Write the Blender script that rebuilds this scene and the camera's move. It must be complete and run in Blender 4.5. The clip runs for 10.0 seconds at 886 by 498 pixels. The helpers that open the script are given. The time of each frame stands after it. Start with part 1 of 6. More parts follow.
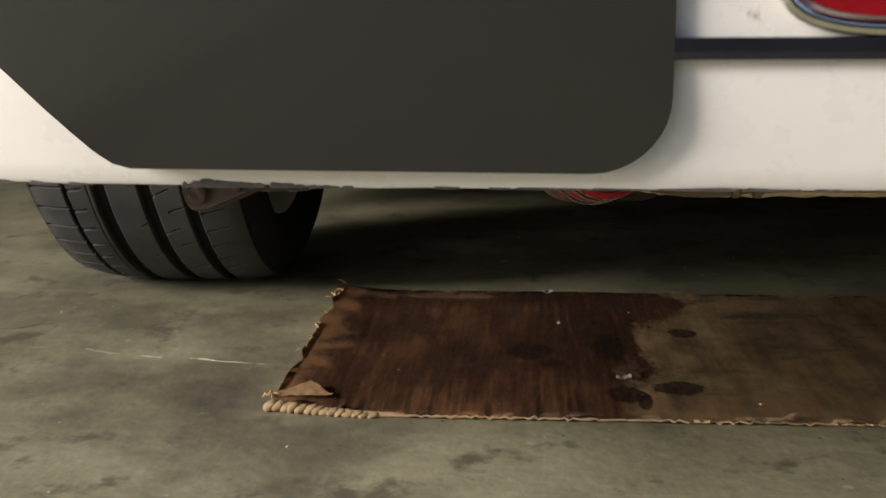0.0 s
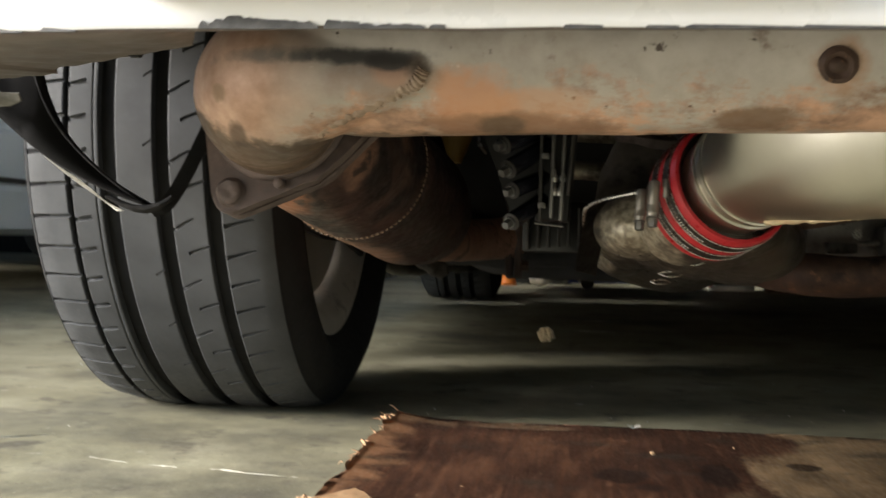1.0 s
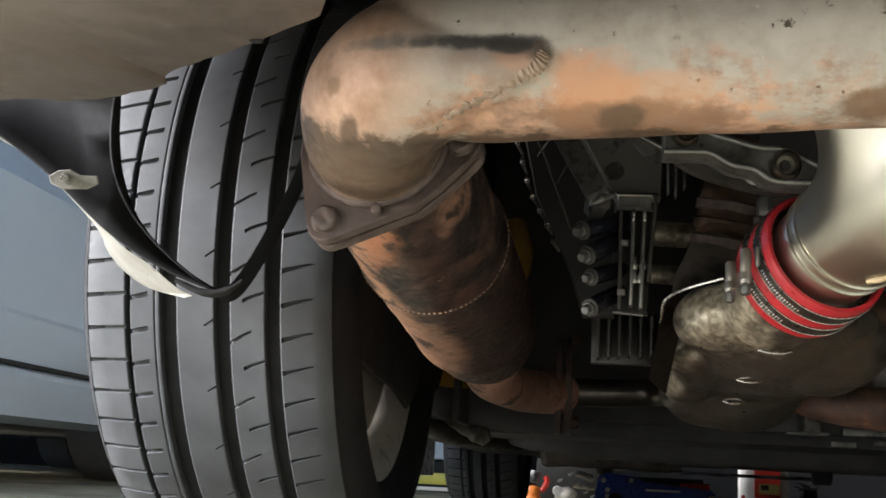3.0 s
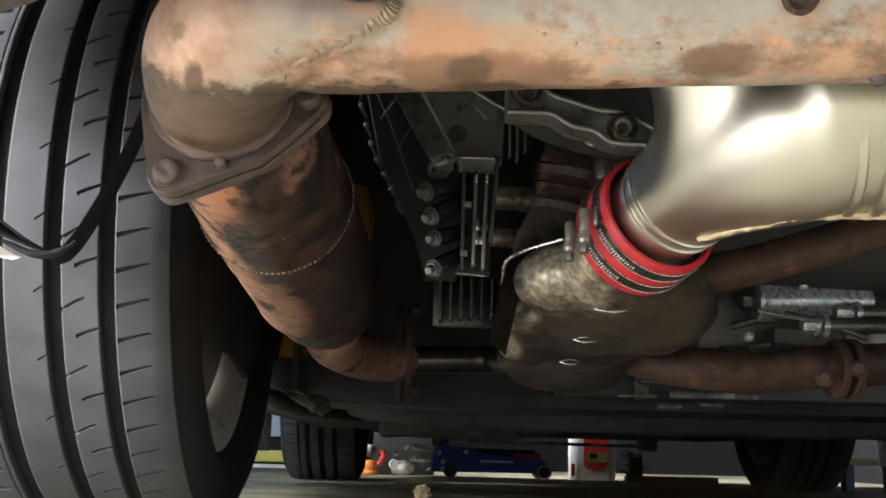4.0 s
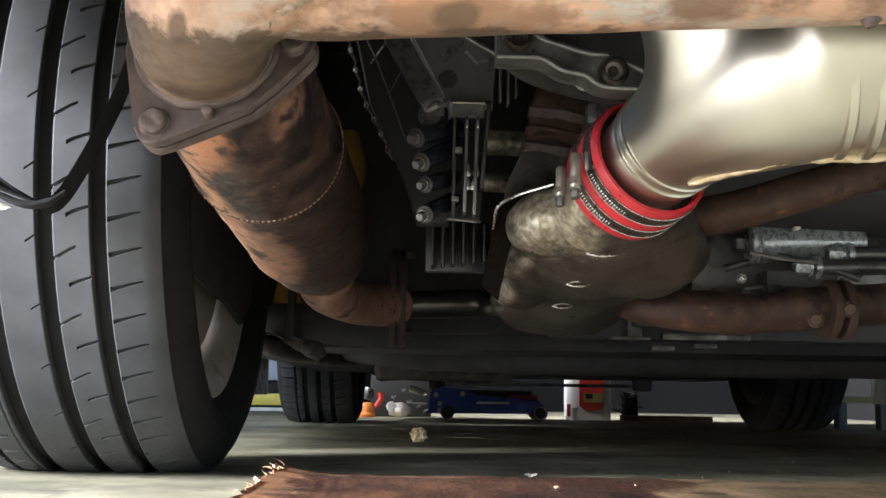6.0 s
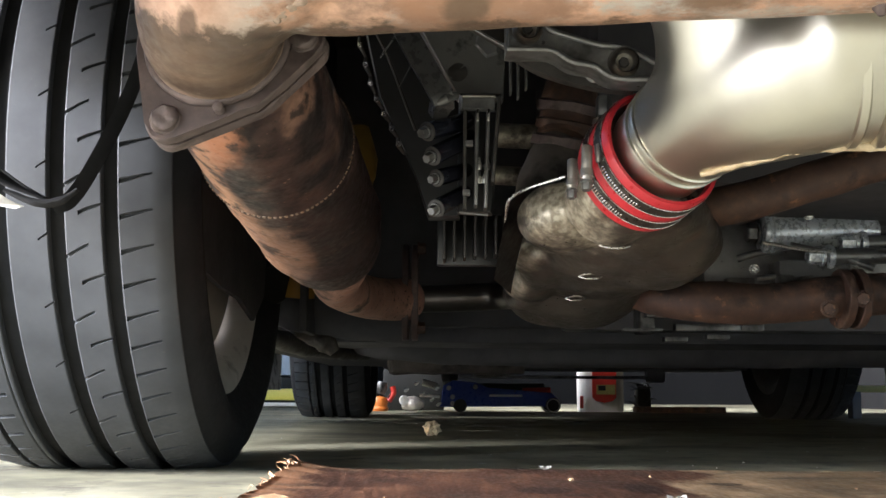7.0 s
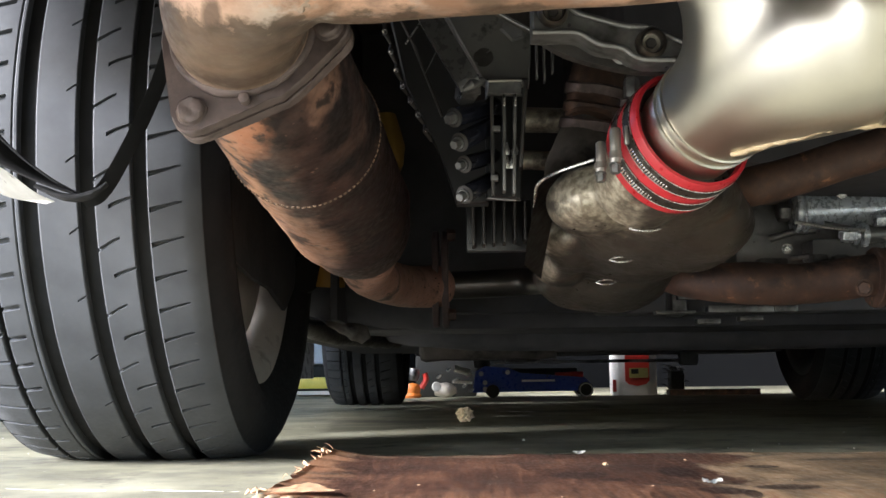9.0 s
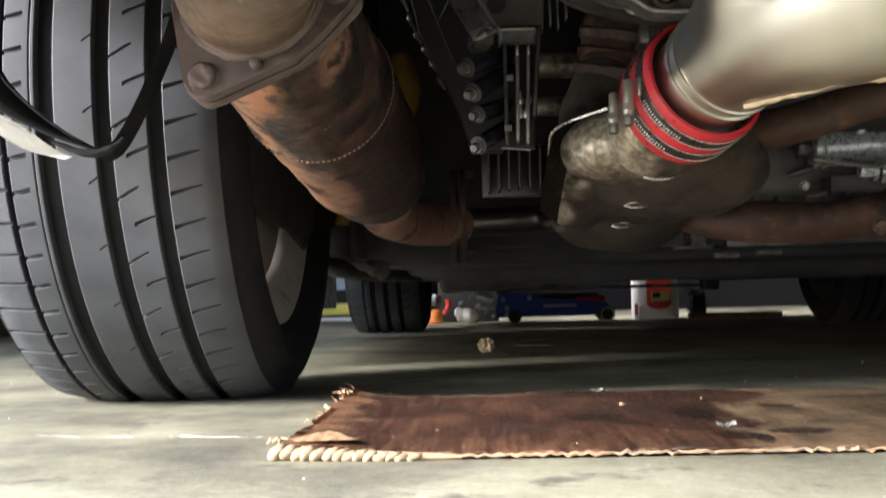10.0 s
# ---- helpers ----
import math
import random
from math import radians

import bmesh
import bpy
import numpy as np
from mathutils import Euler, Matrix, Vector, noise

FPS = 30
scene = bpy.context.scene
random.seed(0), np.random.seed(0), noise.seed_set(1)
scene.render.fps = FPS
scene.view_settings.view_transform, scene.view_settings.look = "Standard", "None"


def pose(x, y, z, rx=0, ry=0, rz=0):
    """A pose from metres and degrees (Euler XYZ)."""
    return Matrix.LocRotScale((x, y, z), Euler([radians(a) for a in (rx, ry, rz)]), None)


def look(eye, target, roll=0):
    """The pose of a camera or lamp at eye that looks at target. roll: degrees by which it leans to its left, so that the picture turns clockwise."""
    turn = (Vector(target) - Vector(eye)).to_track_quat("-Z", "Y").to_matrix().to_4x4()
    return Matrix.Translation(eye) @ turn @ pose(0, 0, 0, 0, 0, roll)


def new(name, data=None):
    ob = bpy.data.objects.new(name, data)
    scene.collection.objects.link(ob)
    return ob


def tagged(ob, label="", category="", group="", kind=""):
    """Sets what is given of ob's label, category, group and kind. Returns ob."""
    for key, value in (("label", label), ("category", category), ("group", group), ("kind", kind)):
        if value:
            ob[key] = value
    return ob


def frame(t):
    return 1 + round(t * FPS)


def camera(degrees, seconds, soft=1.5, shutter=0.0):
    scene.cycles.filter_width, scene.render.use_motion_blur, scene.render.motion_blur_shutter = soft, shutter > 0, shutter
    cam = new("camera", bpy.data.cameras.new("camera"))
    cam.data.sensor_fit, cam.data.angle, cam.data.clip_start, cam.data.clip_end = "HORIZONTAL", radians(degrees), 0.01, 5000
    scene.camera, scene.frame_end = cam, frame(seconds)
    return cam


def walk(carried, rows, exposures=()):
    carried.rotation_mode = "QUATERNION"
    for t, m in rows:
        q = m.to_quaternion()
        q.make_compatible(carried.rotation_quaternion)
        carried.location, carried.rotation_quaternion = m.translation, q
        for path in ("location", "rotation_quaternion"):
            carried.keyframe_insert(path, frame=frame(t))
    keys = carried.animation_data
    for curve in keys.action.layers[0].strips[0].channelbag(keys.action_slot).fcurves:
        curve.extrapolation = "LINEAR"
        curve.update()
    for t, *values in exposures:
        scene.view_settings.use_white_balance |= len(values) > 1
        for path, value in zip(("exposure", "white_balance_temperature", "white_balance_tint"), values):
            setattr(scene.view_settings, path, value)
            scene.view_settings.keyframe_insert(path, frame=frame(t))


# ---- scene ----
EXPOSURES = [(0.0, 1.15, 7200, 12), (0.5, 2.0, 6850, 12), (1.0, 2.5, 6500, 11), (1.5, 2.8, 6300, 12), (2.1, 3.25, 5950, 13), (3.5, 3.25, 6000, 13), (4.5, 3.6, 5850, 14), (9.5, 3.65, 5750, 14), (10.0, 3.35, 6000, 15)]
cam = camera(42.90, 10.0, soft=1.5, shutter=0.45)
PATH = [
    (0.0, pose(-0.3378, 0.2608, 0.3512, 77.849, 0.364, 4.232)),
    (0.5, pose(-0.3554, 0.3437, 0.2718, 82.940, -0.552, 4.356)),
    (0.7, pose(-0.3678, 0.3756, 0.2454, 85.464, -1.188, 5.142)),
    (1.0, pose(-0.3743, 0.4151, 0.2054, 89.235, -1.355, 6.800)),
    (1.2, pose(-0.3802, 0.4160, 0.1850, 91.220, -1.428, 7.440)),
    (1.5, pose(-0.3920, 0.4378, 0.1642, 93.357, -2.543, 8.227)),
    (2.0, pose(-0.4109, 0.4472, 0.1299, 98.551, -2.878, 8.890)),
    (3.3, pose(-0.4190, 0.4355, 0.0928, 101.267, -2.602, 5.726)),
    (3.5, pose(-0.4202, 0.4401, 0.0908, 100.975, -2.268, 3.389)),
    (4.0, pose(-0.4236, 0.4392, 0.0836, 100.387, -1.464, -0.805)),
    (4.5, pose(-0.4225, 0.4402, 0.0848, 99.339, -1.373, -1.472)),
    (5.0, pose(-0.4218, 0.4403, 0.0850, 98.503, -1.206, -1.363)),
    (5.5, pose(-0.4202, 0.4401, 0.0858, 97.873, -1.114, -1.177)),
    (7.0, pose(-0.4212, 0.4405, 0.0867, 97.131, -0.301, -0.296)),
    (7.5, pose(-0.4209, 0.4408, 0.0864, 97.015, -0.181, 0.081)),
    (8.0, pose(-0.4217, 0.4417, 0.0865, 96.886, 0.067, 0.424)),
    (8.5, pose(-0.4218, 0.4424, 0.0868, 96.705, 0.297, 0.807)),
    (9.0, pose(-0.4209, 0.4429, 0.0872, 96.439, 0.666, 1.340)),
    (9.5, pose(-0.4211, 0.4435, 0.0878, 95.971, 1.231, 1.809)),
    (9.8, look((-0.4170, 0.4368, 0.0968), (-0.4925, 2.429, 0.2515), -1.35)),
    (10.0, pose(-0.4150, 0.4354, 0.1074, 92.476, 1.327, 2.533)),
]
walk(cam, PATH, EXPOSURES)
# ---------------------------------------------------------------- light
world = bpy.data.worlds.new("sky")
scene.world = world
world.use_nodes = True
_wn = world.node_tree
_wn.nodes.clear()
_sky = _wn.nodes.new("ShaderNodeTexSky")
_sky.sky_type = "NISHITA"
_sky.sun_disc = False
_sky.sun_elevation = radians(26)
_sky.sun_rotation = radians(249)
_bg = _wn.nodes.new("ShaderNodeBackground")
_bg.inputs["Strength"].default_value = 0.095
_wo = _wn.nodes.new("ShaderNodeOutputWorld")
_wn.links.new(_sky.outputs[0], _bg.inputs[0])
_wn.links.new(_bg.outputs[0], _wo.inputs[0])

sun = new("sun", bpy.data.lights.new("sun", "SUN"))
sun.data.energy, sun.data.angle, sun.data.color = 4.2, radians(32), (1.0, 0.965, 0.91)
sun.matrix_world = look((-0.84, -0.33, 0.43), (0, 0, 0))


# ---------------------------------------------------------------- materials
def mat(name, stops, scale=8.0, detail=6.0, rough=0.6, rough_var=0.15, metal=0.0, bump=0.2, fine=6.0, dist=0.001,
        spots=None, stretch=(1, 1, 1), coat=0.0, spec=0.5):
    """Two scales of noise over a colour ramp, fine relief, and stains where spots = (colour, scale, low, high)."""
    m = bpy.data.materials.new(name)
    m.use_nodes = True
    nt = m.node_tree
    b = nt.nodes["Principled BSDF"]
    tc = nt.nodes.new("ShaderNodeTexCoord")
    mp = nt.nodes.new("ShaderNodeMapping")
    mp.inputs["Scale"].default_value = stretch
    nt.links.new(tc.outputs["Object"], mp.inputs[0])

    def nz(sc, det=6.0, rgh=0.6):
        n = nt.nodes.new("ShaderNodeTexNoise")
        n.inputs["Scale"].default_value, n.inputs["Detail"].default_value, n.inputs["Roughness"].default_value = sc, det, rgh
        nt.links.new(mp.outputs[0], n.inputs["Vector"])
        return n.outputs["Fac"]

    big, small = nz(scale, detail), nz(scale * fine, 5.0)
    mix = nt.nodes.new("ShaderNodeMix")
    mix.inputs[0].default_value = 0.3
    nt.links.new(big, mix.inputs[2])
    nt.links.new(small, mix.inputs[3])
    fac = mix.outputs[0]
    ramp = nt.nodes.new("ShaderNodeValToRGB")
    els = ramp.color_ramp.elements
    while len(els) < len(stops):
        els.new(0.5)
    for e, (p, c) in zip(els, stops):
        e.position, e.color = p, (*c, 1)
    nt.links.new(fac, ramp.inputs[0])
    col = ramp.outputs[0]
    for sp in spots or ():
        colour, sc, lo, hi = sp
        r = nt.nodes.new("ShaderNodeMapRange")
        r.inputs["From Min"].default_value, r.inputs["From Max"].default_value = lo, hi
        nt.links.new(nz(sc, 5.0, 0.65), r.inputs[0])
        mx = nt.nodes.new("ShaderNodeMix")
        mx.data_type = "RGBA"
        nt.links.new(r.outputs[0], mx.inputs[0])
        nt.links.new(col, mx.inputs[6])
        mx.inputs[7].default_value = (*colour, 1)
        col = mx.outputs[2]
    nt.links.new(col, b.inputs["Base Color"])
    rr = nt.nodes.new("ShaderNodeMapRange")
    rr.inputs["To Min"].default_value, rr.inputs["To Max"].default_value = max(rough - rough_var, 0.03), min(rough + rough_var, 1)
    rr.inputs["From Min"].default_value, rr.inputs["From Max"].default_value = 0.3, 0.7
    nt.links.new(small, rr.inputs[0])
    nt.links.new(rr.outputs[0], b.inputs["Roughness"])
    b.inputs["Metallic"].default_value = metal
    b.inputs["Specular IOR Level"].default_value = spec
    b.inputs["Coat Weight"].default_value = coat
    if bump:
        bp = nt.nodes.new("ShaderNodeBump")
        bp.inputs["Strength"].default_value, bp.inputs["Distance"].default_value = bump, dist
        nt.links.new(fac, bp.inputs["Height"])
        nt.links.new(bp.outputs[0], b.inputs["Normal"])
    return m


M = dict(
    floor=mat("concrete", [(0.3, (0.146, 0.137, 0.089)), (0.5, (0.27, 0.255, 0.172)), (0.7, (0.388, 0.367, 0.266))], 6.0, 10, 0.68, 0.14, bump=0.6, fine=16, dist=0.003, spec=0.28,
              spots=[((0.09, 0.085, 0.066), 2.1, 0.5, 0.66), ((0.13, 0.12, 0.09), 14.0, 0.56, 0.66), ((0.46, 0.45, 0.4), 23.0, 0.66, 0.72), ((0.06, 0.055, 0.045), 70.0, 0.66, 0.71), ((0.5, 0.49, 0.44), 110.0, 0.69, 0.73)]),
    plaster=mat("wall_plaster", [(0.3, (0.03, 0.03, 0.031)), (0.7, (0.05, 0.05, 0.051))], 1.5, rough=0.9, rough_var=0.05),
    # near-black puts the dark, unlit background into the wall colour
    blackwall=mat("dark_backdrop_wall", [(0.3, (0.006, 0.006, 0.0062)), (0.7, (0.010, 0.010, 0.0102))], 1.5, rough=0.9, rough_var=0.05, spec=0.2),
    white=mat("white_paint", [(0.3, (0.67, 0.66, 0.665)), (0.7, (0.73, 0.72, 0.725))], 5, rough=0.28, rough_var=0.06, bump=0.02, coat=0.5,
              spots=[((0.45, 0.4, 0.36), 45.0, 0.7, 0.76)]),
    scuff=mat("scuffed_paint", [(0.4, (0.022, 0.021, 0.02)), (0.68, (0.10, 0.095, 0.09))], 90, rough=0.7, bump=0.5),
    black=mat("black_plastic", [(0.3, (0.0165, 0.0165, 0.0140)), (0.7, (0.0190, 0.0190, 0.0165))], 60, rough=0.6, rough_var=0.04, bump=0.06, dist=0.0003, spec=0.25),
    liner=mat("liner_plastic", [(0.3, (0.010, 0.010, 0.011)), (0.7, (0.020, 0.020, 0.021))], 25, rough=0.75, bump=0.3, spec=0.2),
    under=mat("underbody", [(0.3, (0.065, 0.065, 0.070)), (0.7, (0.13, 0.126, 0.126))], 14, rough=0.65, bump=0.4, spots=[((0.085, 0.07, 0.055), 18, 0.62, 0.78)], spec=0.4),
    rubber=mat("tyre_rubber", [(0.3, (0.034, 0.036, 0.039)), (0.7, (0.066, 0.069, 0.073))], 22, rough=0.7, bump=0.25, fine=10, dist=0.0006, spec=0.35,
               spots=[((0.1, 0.096, 0.085), 60, 0.68, 0.78)]),
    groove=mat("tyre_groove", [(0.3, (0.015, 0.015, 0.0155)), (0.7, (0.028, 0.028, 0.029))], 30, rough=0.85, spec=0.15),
    rim=mat("wheel_alloy", [(0.3, (0.5, 0.455, 0.4)), (0.7, (0.64, 0.6, 0.54))], 18, rough=0.5, metal=0.3, bump=0.08, spots=[((0.2, 0.17, 0.145), 22, 0.6, 0.78)]),
    rust=mat("rusty_steel", [(0.3, (0.05, 0.036, 0.035)), (0.5, (0.098, 0.072, 0.067)), (0.7, (0.18, 0.135, 0.122))], 22, rough=0.62, metal=0.35, bump=0.45, fine=8,
             spots=[((0.035, 0.024, 0.02), 26, 0.55, 0.68)]),
    darkrust=mat("dark_rust", [(0.3, (0.03, 0.018, 0.014)), (0.5, (0.075, 0.042, 0.03)), (0.7, (0.17, 0.092, 0.058))], 30, rough=0.65, metal=0.3, bump=0.6, spots=[((0.022, 0.015, 0.013), 24, 0.52, 0.64), ((0.26, 0.13, 0.07), 55, 0.62, 0.7)]),
    silver=mat("brushed_aluminium", [(0.3, (0.53, 0.50, 0.43)), (0.7, (0.63, 0.60, 0.525))], 9, rough=0.33, rough_var=0.015, metal=1.0, bump=0.0, stretch=(1, 1, 1)),
    alu=mat("cast_aluminium", [(0.3, (0.25, 0.235, 0.2)), (0.6, (0.42, 0.4, 0.35)), (0.75, (0.62, 0.6, 0.54))], 26, rough=0.42, metal=0.8, bump=0.4,
            spots=[((0.055, 0.045, 0.035), 14, 0.42, 0.58)]),
    dull=mat("oily_aluminium", [(0.3, (0.1, 0.098, 0.095)), (0.7, (0.28, 0.275, 0.27))], 20, rough=0.4, metal=0.7, bump=0.35, spots=[((0.02, 0.018, 0.016), 14, 0.5, 0.66)]),
    zinc=mat("zinc_bolt", [(0.3, (0.35, 0.34, 0.32)), (0.7, (0.55, 0.54, 0.52))], 80, rough=0.35, metal=0.9, bump=0.1),
    red=mat("red_silicone", [(0.3, (0.38, 0.016, 0.022)), (0.7, (0.52, 0.03, 0.04))], 40, rough=0.38, bump=0.08, spots=[((0.12, 0.01, 0.01), 22, 0.6, 0.8)]),
    steel=mat("clamp_steel", [(0.3, (0.5, 0.49, 0.47)), (0.7, (0.66, 0.65, 0.62))], 60, rough=0.3, metal=1.0, bump=0.06),
    chrome=mat("chrome", [(0.3, (0.75, 0.74, 0.72)), (0.7, (0.85, 0.84, 0.82))], 20, rough=0.1, rough_var=0.04, metal=1.0, bump=0.0),
    lens=mat("red_lens", [(0.3, (0.2, 0.006, 0.012)), (0.7, (0.28, 0.01, 0.016))], 50, rough=0.12, rough_var=0.04, bump=0.05, coat=1.0),
    yellow=mat("yellow_coil", [(0.3, (0.3, 0.15, 0.01)), (0.7, (0.42, 0.22, 0.015))], 20, rough=0.5),
    kraft=mat("dry_cardboard", [(0.3, (0.27, 0.165, 0.09)), (0.7, (0.44, 0.29, 0.165))], 30, rough=0.85, bump=0.3),
    paper=mat("scrap_paper", [(0.3, (0.5, 0.4, 0.26)), (0.7, (0.7, 0.6, 0.44))], 40, rough=0.85, bump=0.4),
    flake=mat("paint_flake", [(0.3, (0.45, 0.44, 0.4)), (0.7, (0.65, 0.64, 0.6))], 60, rough=0.8),
    blue=mat("blue_enamel", [(0.3, (0.008, 0.03, 0.22)), (0.7, (0.015, 0.05, 0.34))], 12, rough=0.35, bump=0.05, spots=[((0.02, 0.02, 0.03), 25, 0.62, 0.75)]),
    yellowp=mat("yellow_plastic", [(0.3, (0.72, 0.62, 0.08)), (0.7, (0.82, 0.72, 0.14))], 12, rough=0.45),
    orange=mat("orange_plastic", [(0.3, (0.6, 0.16, 0.02)), (0.7, (0.75, 0.22, 0.03))], 20, rough=0.5),
    jug=mat("white_plastic", [(0.3, (0.72, 0.7, 0.66)), (0.7, (0.82, 0.8, 0.76))], 15, rough=0.4),
    label=mat("red_label", [(0.3, (0.5, 0.03, 0.02)), (0.7, (0.6, 0.05, 0.03))], 25, rough=0.4),
    gold=mat("olive_print", [(0.3, (0.3, 0.26, 0.07)), (0.7, (0.42, 0.36, 0.12))], 60, rough=0.5),
    green=mat("greygreen_paint", [(0.3, (0.44, 0.50, 0.52)), (0.7, (0.47, 0.53, 0.55))], 1.5, rough=0.5, bump=0.02),
    pale=mat("pale_blue_plastic", [(0.3, (0.4, 0.47, 0.56)), (0.7, (0.55, 0.6, 0.68))], 8, rough=0.4),
    glass=mat("dark_glass", [(0.3, (0.02, 0.024, 0.026)), (0.7, (0.03, 0.034, 0.036))], 5, rough=0.06, rough_var=0.02, bump=0.0),
)


def pipe_paint():
    """Worn beige-grey coating, orange rust towards the underside, heat tint and soot round the weld, burnt brown towards the flange."""
    m = mat("worn_pipe", ((0.3, (0.30, 0.255, 0.215)), (0.5, (0.44, 0.40, 0.36)), (0.7, (0.55, 0.515, 0.475))), 16, rough=0.5, metal=0.25, bump=0.4, fine=9,
            spots=[((0.14, 0.09, 0.06), 38, 0.62, 0.72), ((0.08, 0.06, 0.05), 120, 0.66, 0.71), ((0.6, 0.56, 0.52), 90, 0.66, 0.74)])
    nt = m.node_tree
    b = nt.nodes["Principled BSDF"]
    col = b.inputs["Base Color"].links[0].from_socket
    geo = nt.nodes.new("ShaderNodeNewGeometry")
    sep = nt.nodes.new("ShaderNodeSeparateXYZ")
    nt.links.new(geo.outputs["Position"], sep.inputs[0])

    def nz(sc, rough=0.62, stretch=None):
        n = nt.nodes.new("ShaderNodeTexNoise")
        n.inputs["Scale"].default_value, n.inputs["Detail"].default_value, n.inputs["Roughness"].default_value = sc, 8, rough
        if stretch:
            mp = nt.nodes.new("ShaderNodeMapping")
            mp.inputs["Scale"].default_value = stretch
            nt.links.new(geo.outputs["Position"], mp.inputs[0])
            nt.links.new(mp.outputs[0], n.inputs["Vector"])
        else:
            nt.links.new(geo.outputs["Position"], n.inputs["Vector"])
        return n.outputs["Fac"]

    def mth(op, a, c):
        n = nt.nodes.new("ShaderNodeMath")
        n.operation = op
        for i, v in enumerate((a, c)):
            if isinstance(v, (int, float)):
                n.inputs[i].default_value = v
            else:
                nt.links.new(v, n.inputs[i])
        return n.outputs[0]

    def ramp(fac, lo, a, hi, c):
        r = nt.nodes.new("ShaderNodeValToRGB")
        r.color_ramp.elements[0].position, r.color_ramp.elements[0].color = lo, (*a, 1)
        r.color_ramp.elements[1].position, r.color_ramp.elements[1].color = hi, (*c, 1)
        nt.links.new(fac, r.inputs[0])
        return r.outputs[0]

    def blend(base, fac, colour, lo=0.0, hi=1.3, most=1.0):
        r = nt.nodes.new("ShaderNodeMapRange")
        r.inputs["From Min"].default_value, r.inputs["From Max"].default_value, r.inputs["To Max"].default_value = lo, hi, most
        nt.links.new(fac, r.inputs[0])
        mx = nt.nodes.new("ShaderNodeMix")
        mx.data_type = "RGBA"
        nt.links.new(r.outputs[0], mx.inputs[0])
        nt.links.new(base, mx.inputs[6])
        if isinstance(colour, tuple):
            mx.inputs[7].default_value = (*colour, 1)
        else:
            nt.links.new(colour, mx.inputs[7])
        return mx.outputs[2]

    X, Y, Z = sep.outputs["X"], sep.outputs["Y"], sep.outputs["Z"]
    wide, mid, fine, flow = nz(13), nz(42, 0.66), nz(130, 0.7), nz(22, 0.66, (0.35, 1, 1))
    beige = ramp(mid, 0.36, (0.37, 0.222, 0.155), 0.62, (0.56, 0.378, 0.287))
    elbow = mth("ADD", mth("MULTIPLY", mth("SUBTRACT", -0.487, X), 30.0), mth("MULTIPLY", mth("SUBTRACT", wide, 0.5), 2.0))
    col = blend(col, elbow, beige)
    # orange and brown rust along the underside of the tube
    low = mth("ADD", mth("MULTIPLY", mth("SUBTRACT", 0.2655, Z), 75.0), mth("MULTIPLY", mth("SUBTRACT", flow, 0.50), 6.5))
    low = mth("ADD", low, mth("MULTIPLY", mth("SUBTRACT", fine, 0.5), 3.0))
    low = mth("SUBTRACT", low, mth("MULTIPLY", mth("MAXIMUM", mth("SUBTRACT", -0.475, X), 0.0), 60.0))
    col = blend(col, low, ramp(mid, 0.40, (0.22, 0.115, 0.07), 0.60, (0.60, 0.34, 0.22)), 0.0, 0.9, 0.88)
    pale = mth("SUBTRACT", mth("MULTIPLY", fine, 1.0), mth("MULTIPLY", mth("SUBTRACT", Z, 0.25), 6.0))
    col = blend(col, pale, (0.62, 0.52, 0.42), 0.62, 0.74, 0.45)
    # heat tint, soot and dark spots round the weld
    for cx, cz, rx, rz, colour, most in ((-0.424, 0.267, 0.024, 0.014, (0.58, 0.28, 0.15), 0.75), (-0.398, 0.262, 0.034, 0.008, (0.58, 0.32, 0.19), 0.6), (-0.400, 0.254, 0.05, 0.006, (0.26, 0.14, 0.085), 0.8), (-0.409, 0.2545, 0.012, 0.004, (0.13, 0.08, 0.05), 0.9), (-0.300, 0.257, 0.02, 0.005, (0.2, 0.12, 0.075), 0.9),
                                          (-0.465, 0.273, 0.032, 0.011, (0.30, 0.215, 0.175), 0.75), (-0.455, 0.2745, 0.014, 0.006, (0.46, 0.26, 0.18), 0.6), (-0.510, 0.2835, 0.036, 0.0050, (0.17, 0.155, 0.145), 0.8), (-0.478, 0.2825, 0.040, 0.0047, (0.085, 0.08, 0.08), 0.97), (-0.456, 0.2805, 0.017, 0.0050, (0.07, 0.064, 0.063), 0.97), (-0.445, 0.276, 0.0065, 0.008, (0.12, 0.085, 0.065), 0.9),
                                          (-0.541, 0.268, 0.0045, 0.005, (0.26, 0.165, 0.1), 0.9), (-0.535, 0.2505, 0.006, 0.0065, (0.13, 0.08, 0.055), 0.95), (-0.272, 0.277, 0.014, 0.012, (0.40, 0.24, 0.15), 0.8), (-0.272, 0.277, 0.009, 0.008, (0.08, 0.045, 0.03), 0.95)):
        dx, dz = mth("DIVIDE", mth("SUBTRACT", X, cx), rx), mth("DIVIDE", mth("SUBTRACT", Z, cz), rz)
        d = mth("ADD", mth("ADD", mth("MULTIPLY", dx, dx), mth("MULTIPLY", dz, dz)), mth("MULTIPLY", mth("ADD", mth("MULTIPLY", mth("SUBTRACT", wide, 0.5), 0.6), mth("SUBTRACT", mid, 0.48)), 2.6))
        col = blend(col, mth("SUBTRACT", 1.1, d), colour, 0.0, 0.75, most)
    # burnt brown end of the elbow with pale scale left in it
    burnt = mth("ADD", mth("MULTIPLY", mth("SUBTRACT", Y, 0.949), 85.0), mth("MULTIPLY", mth("SUBTRACT", 0.2630, Z), 110.0))
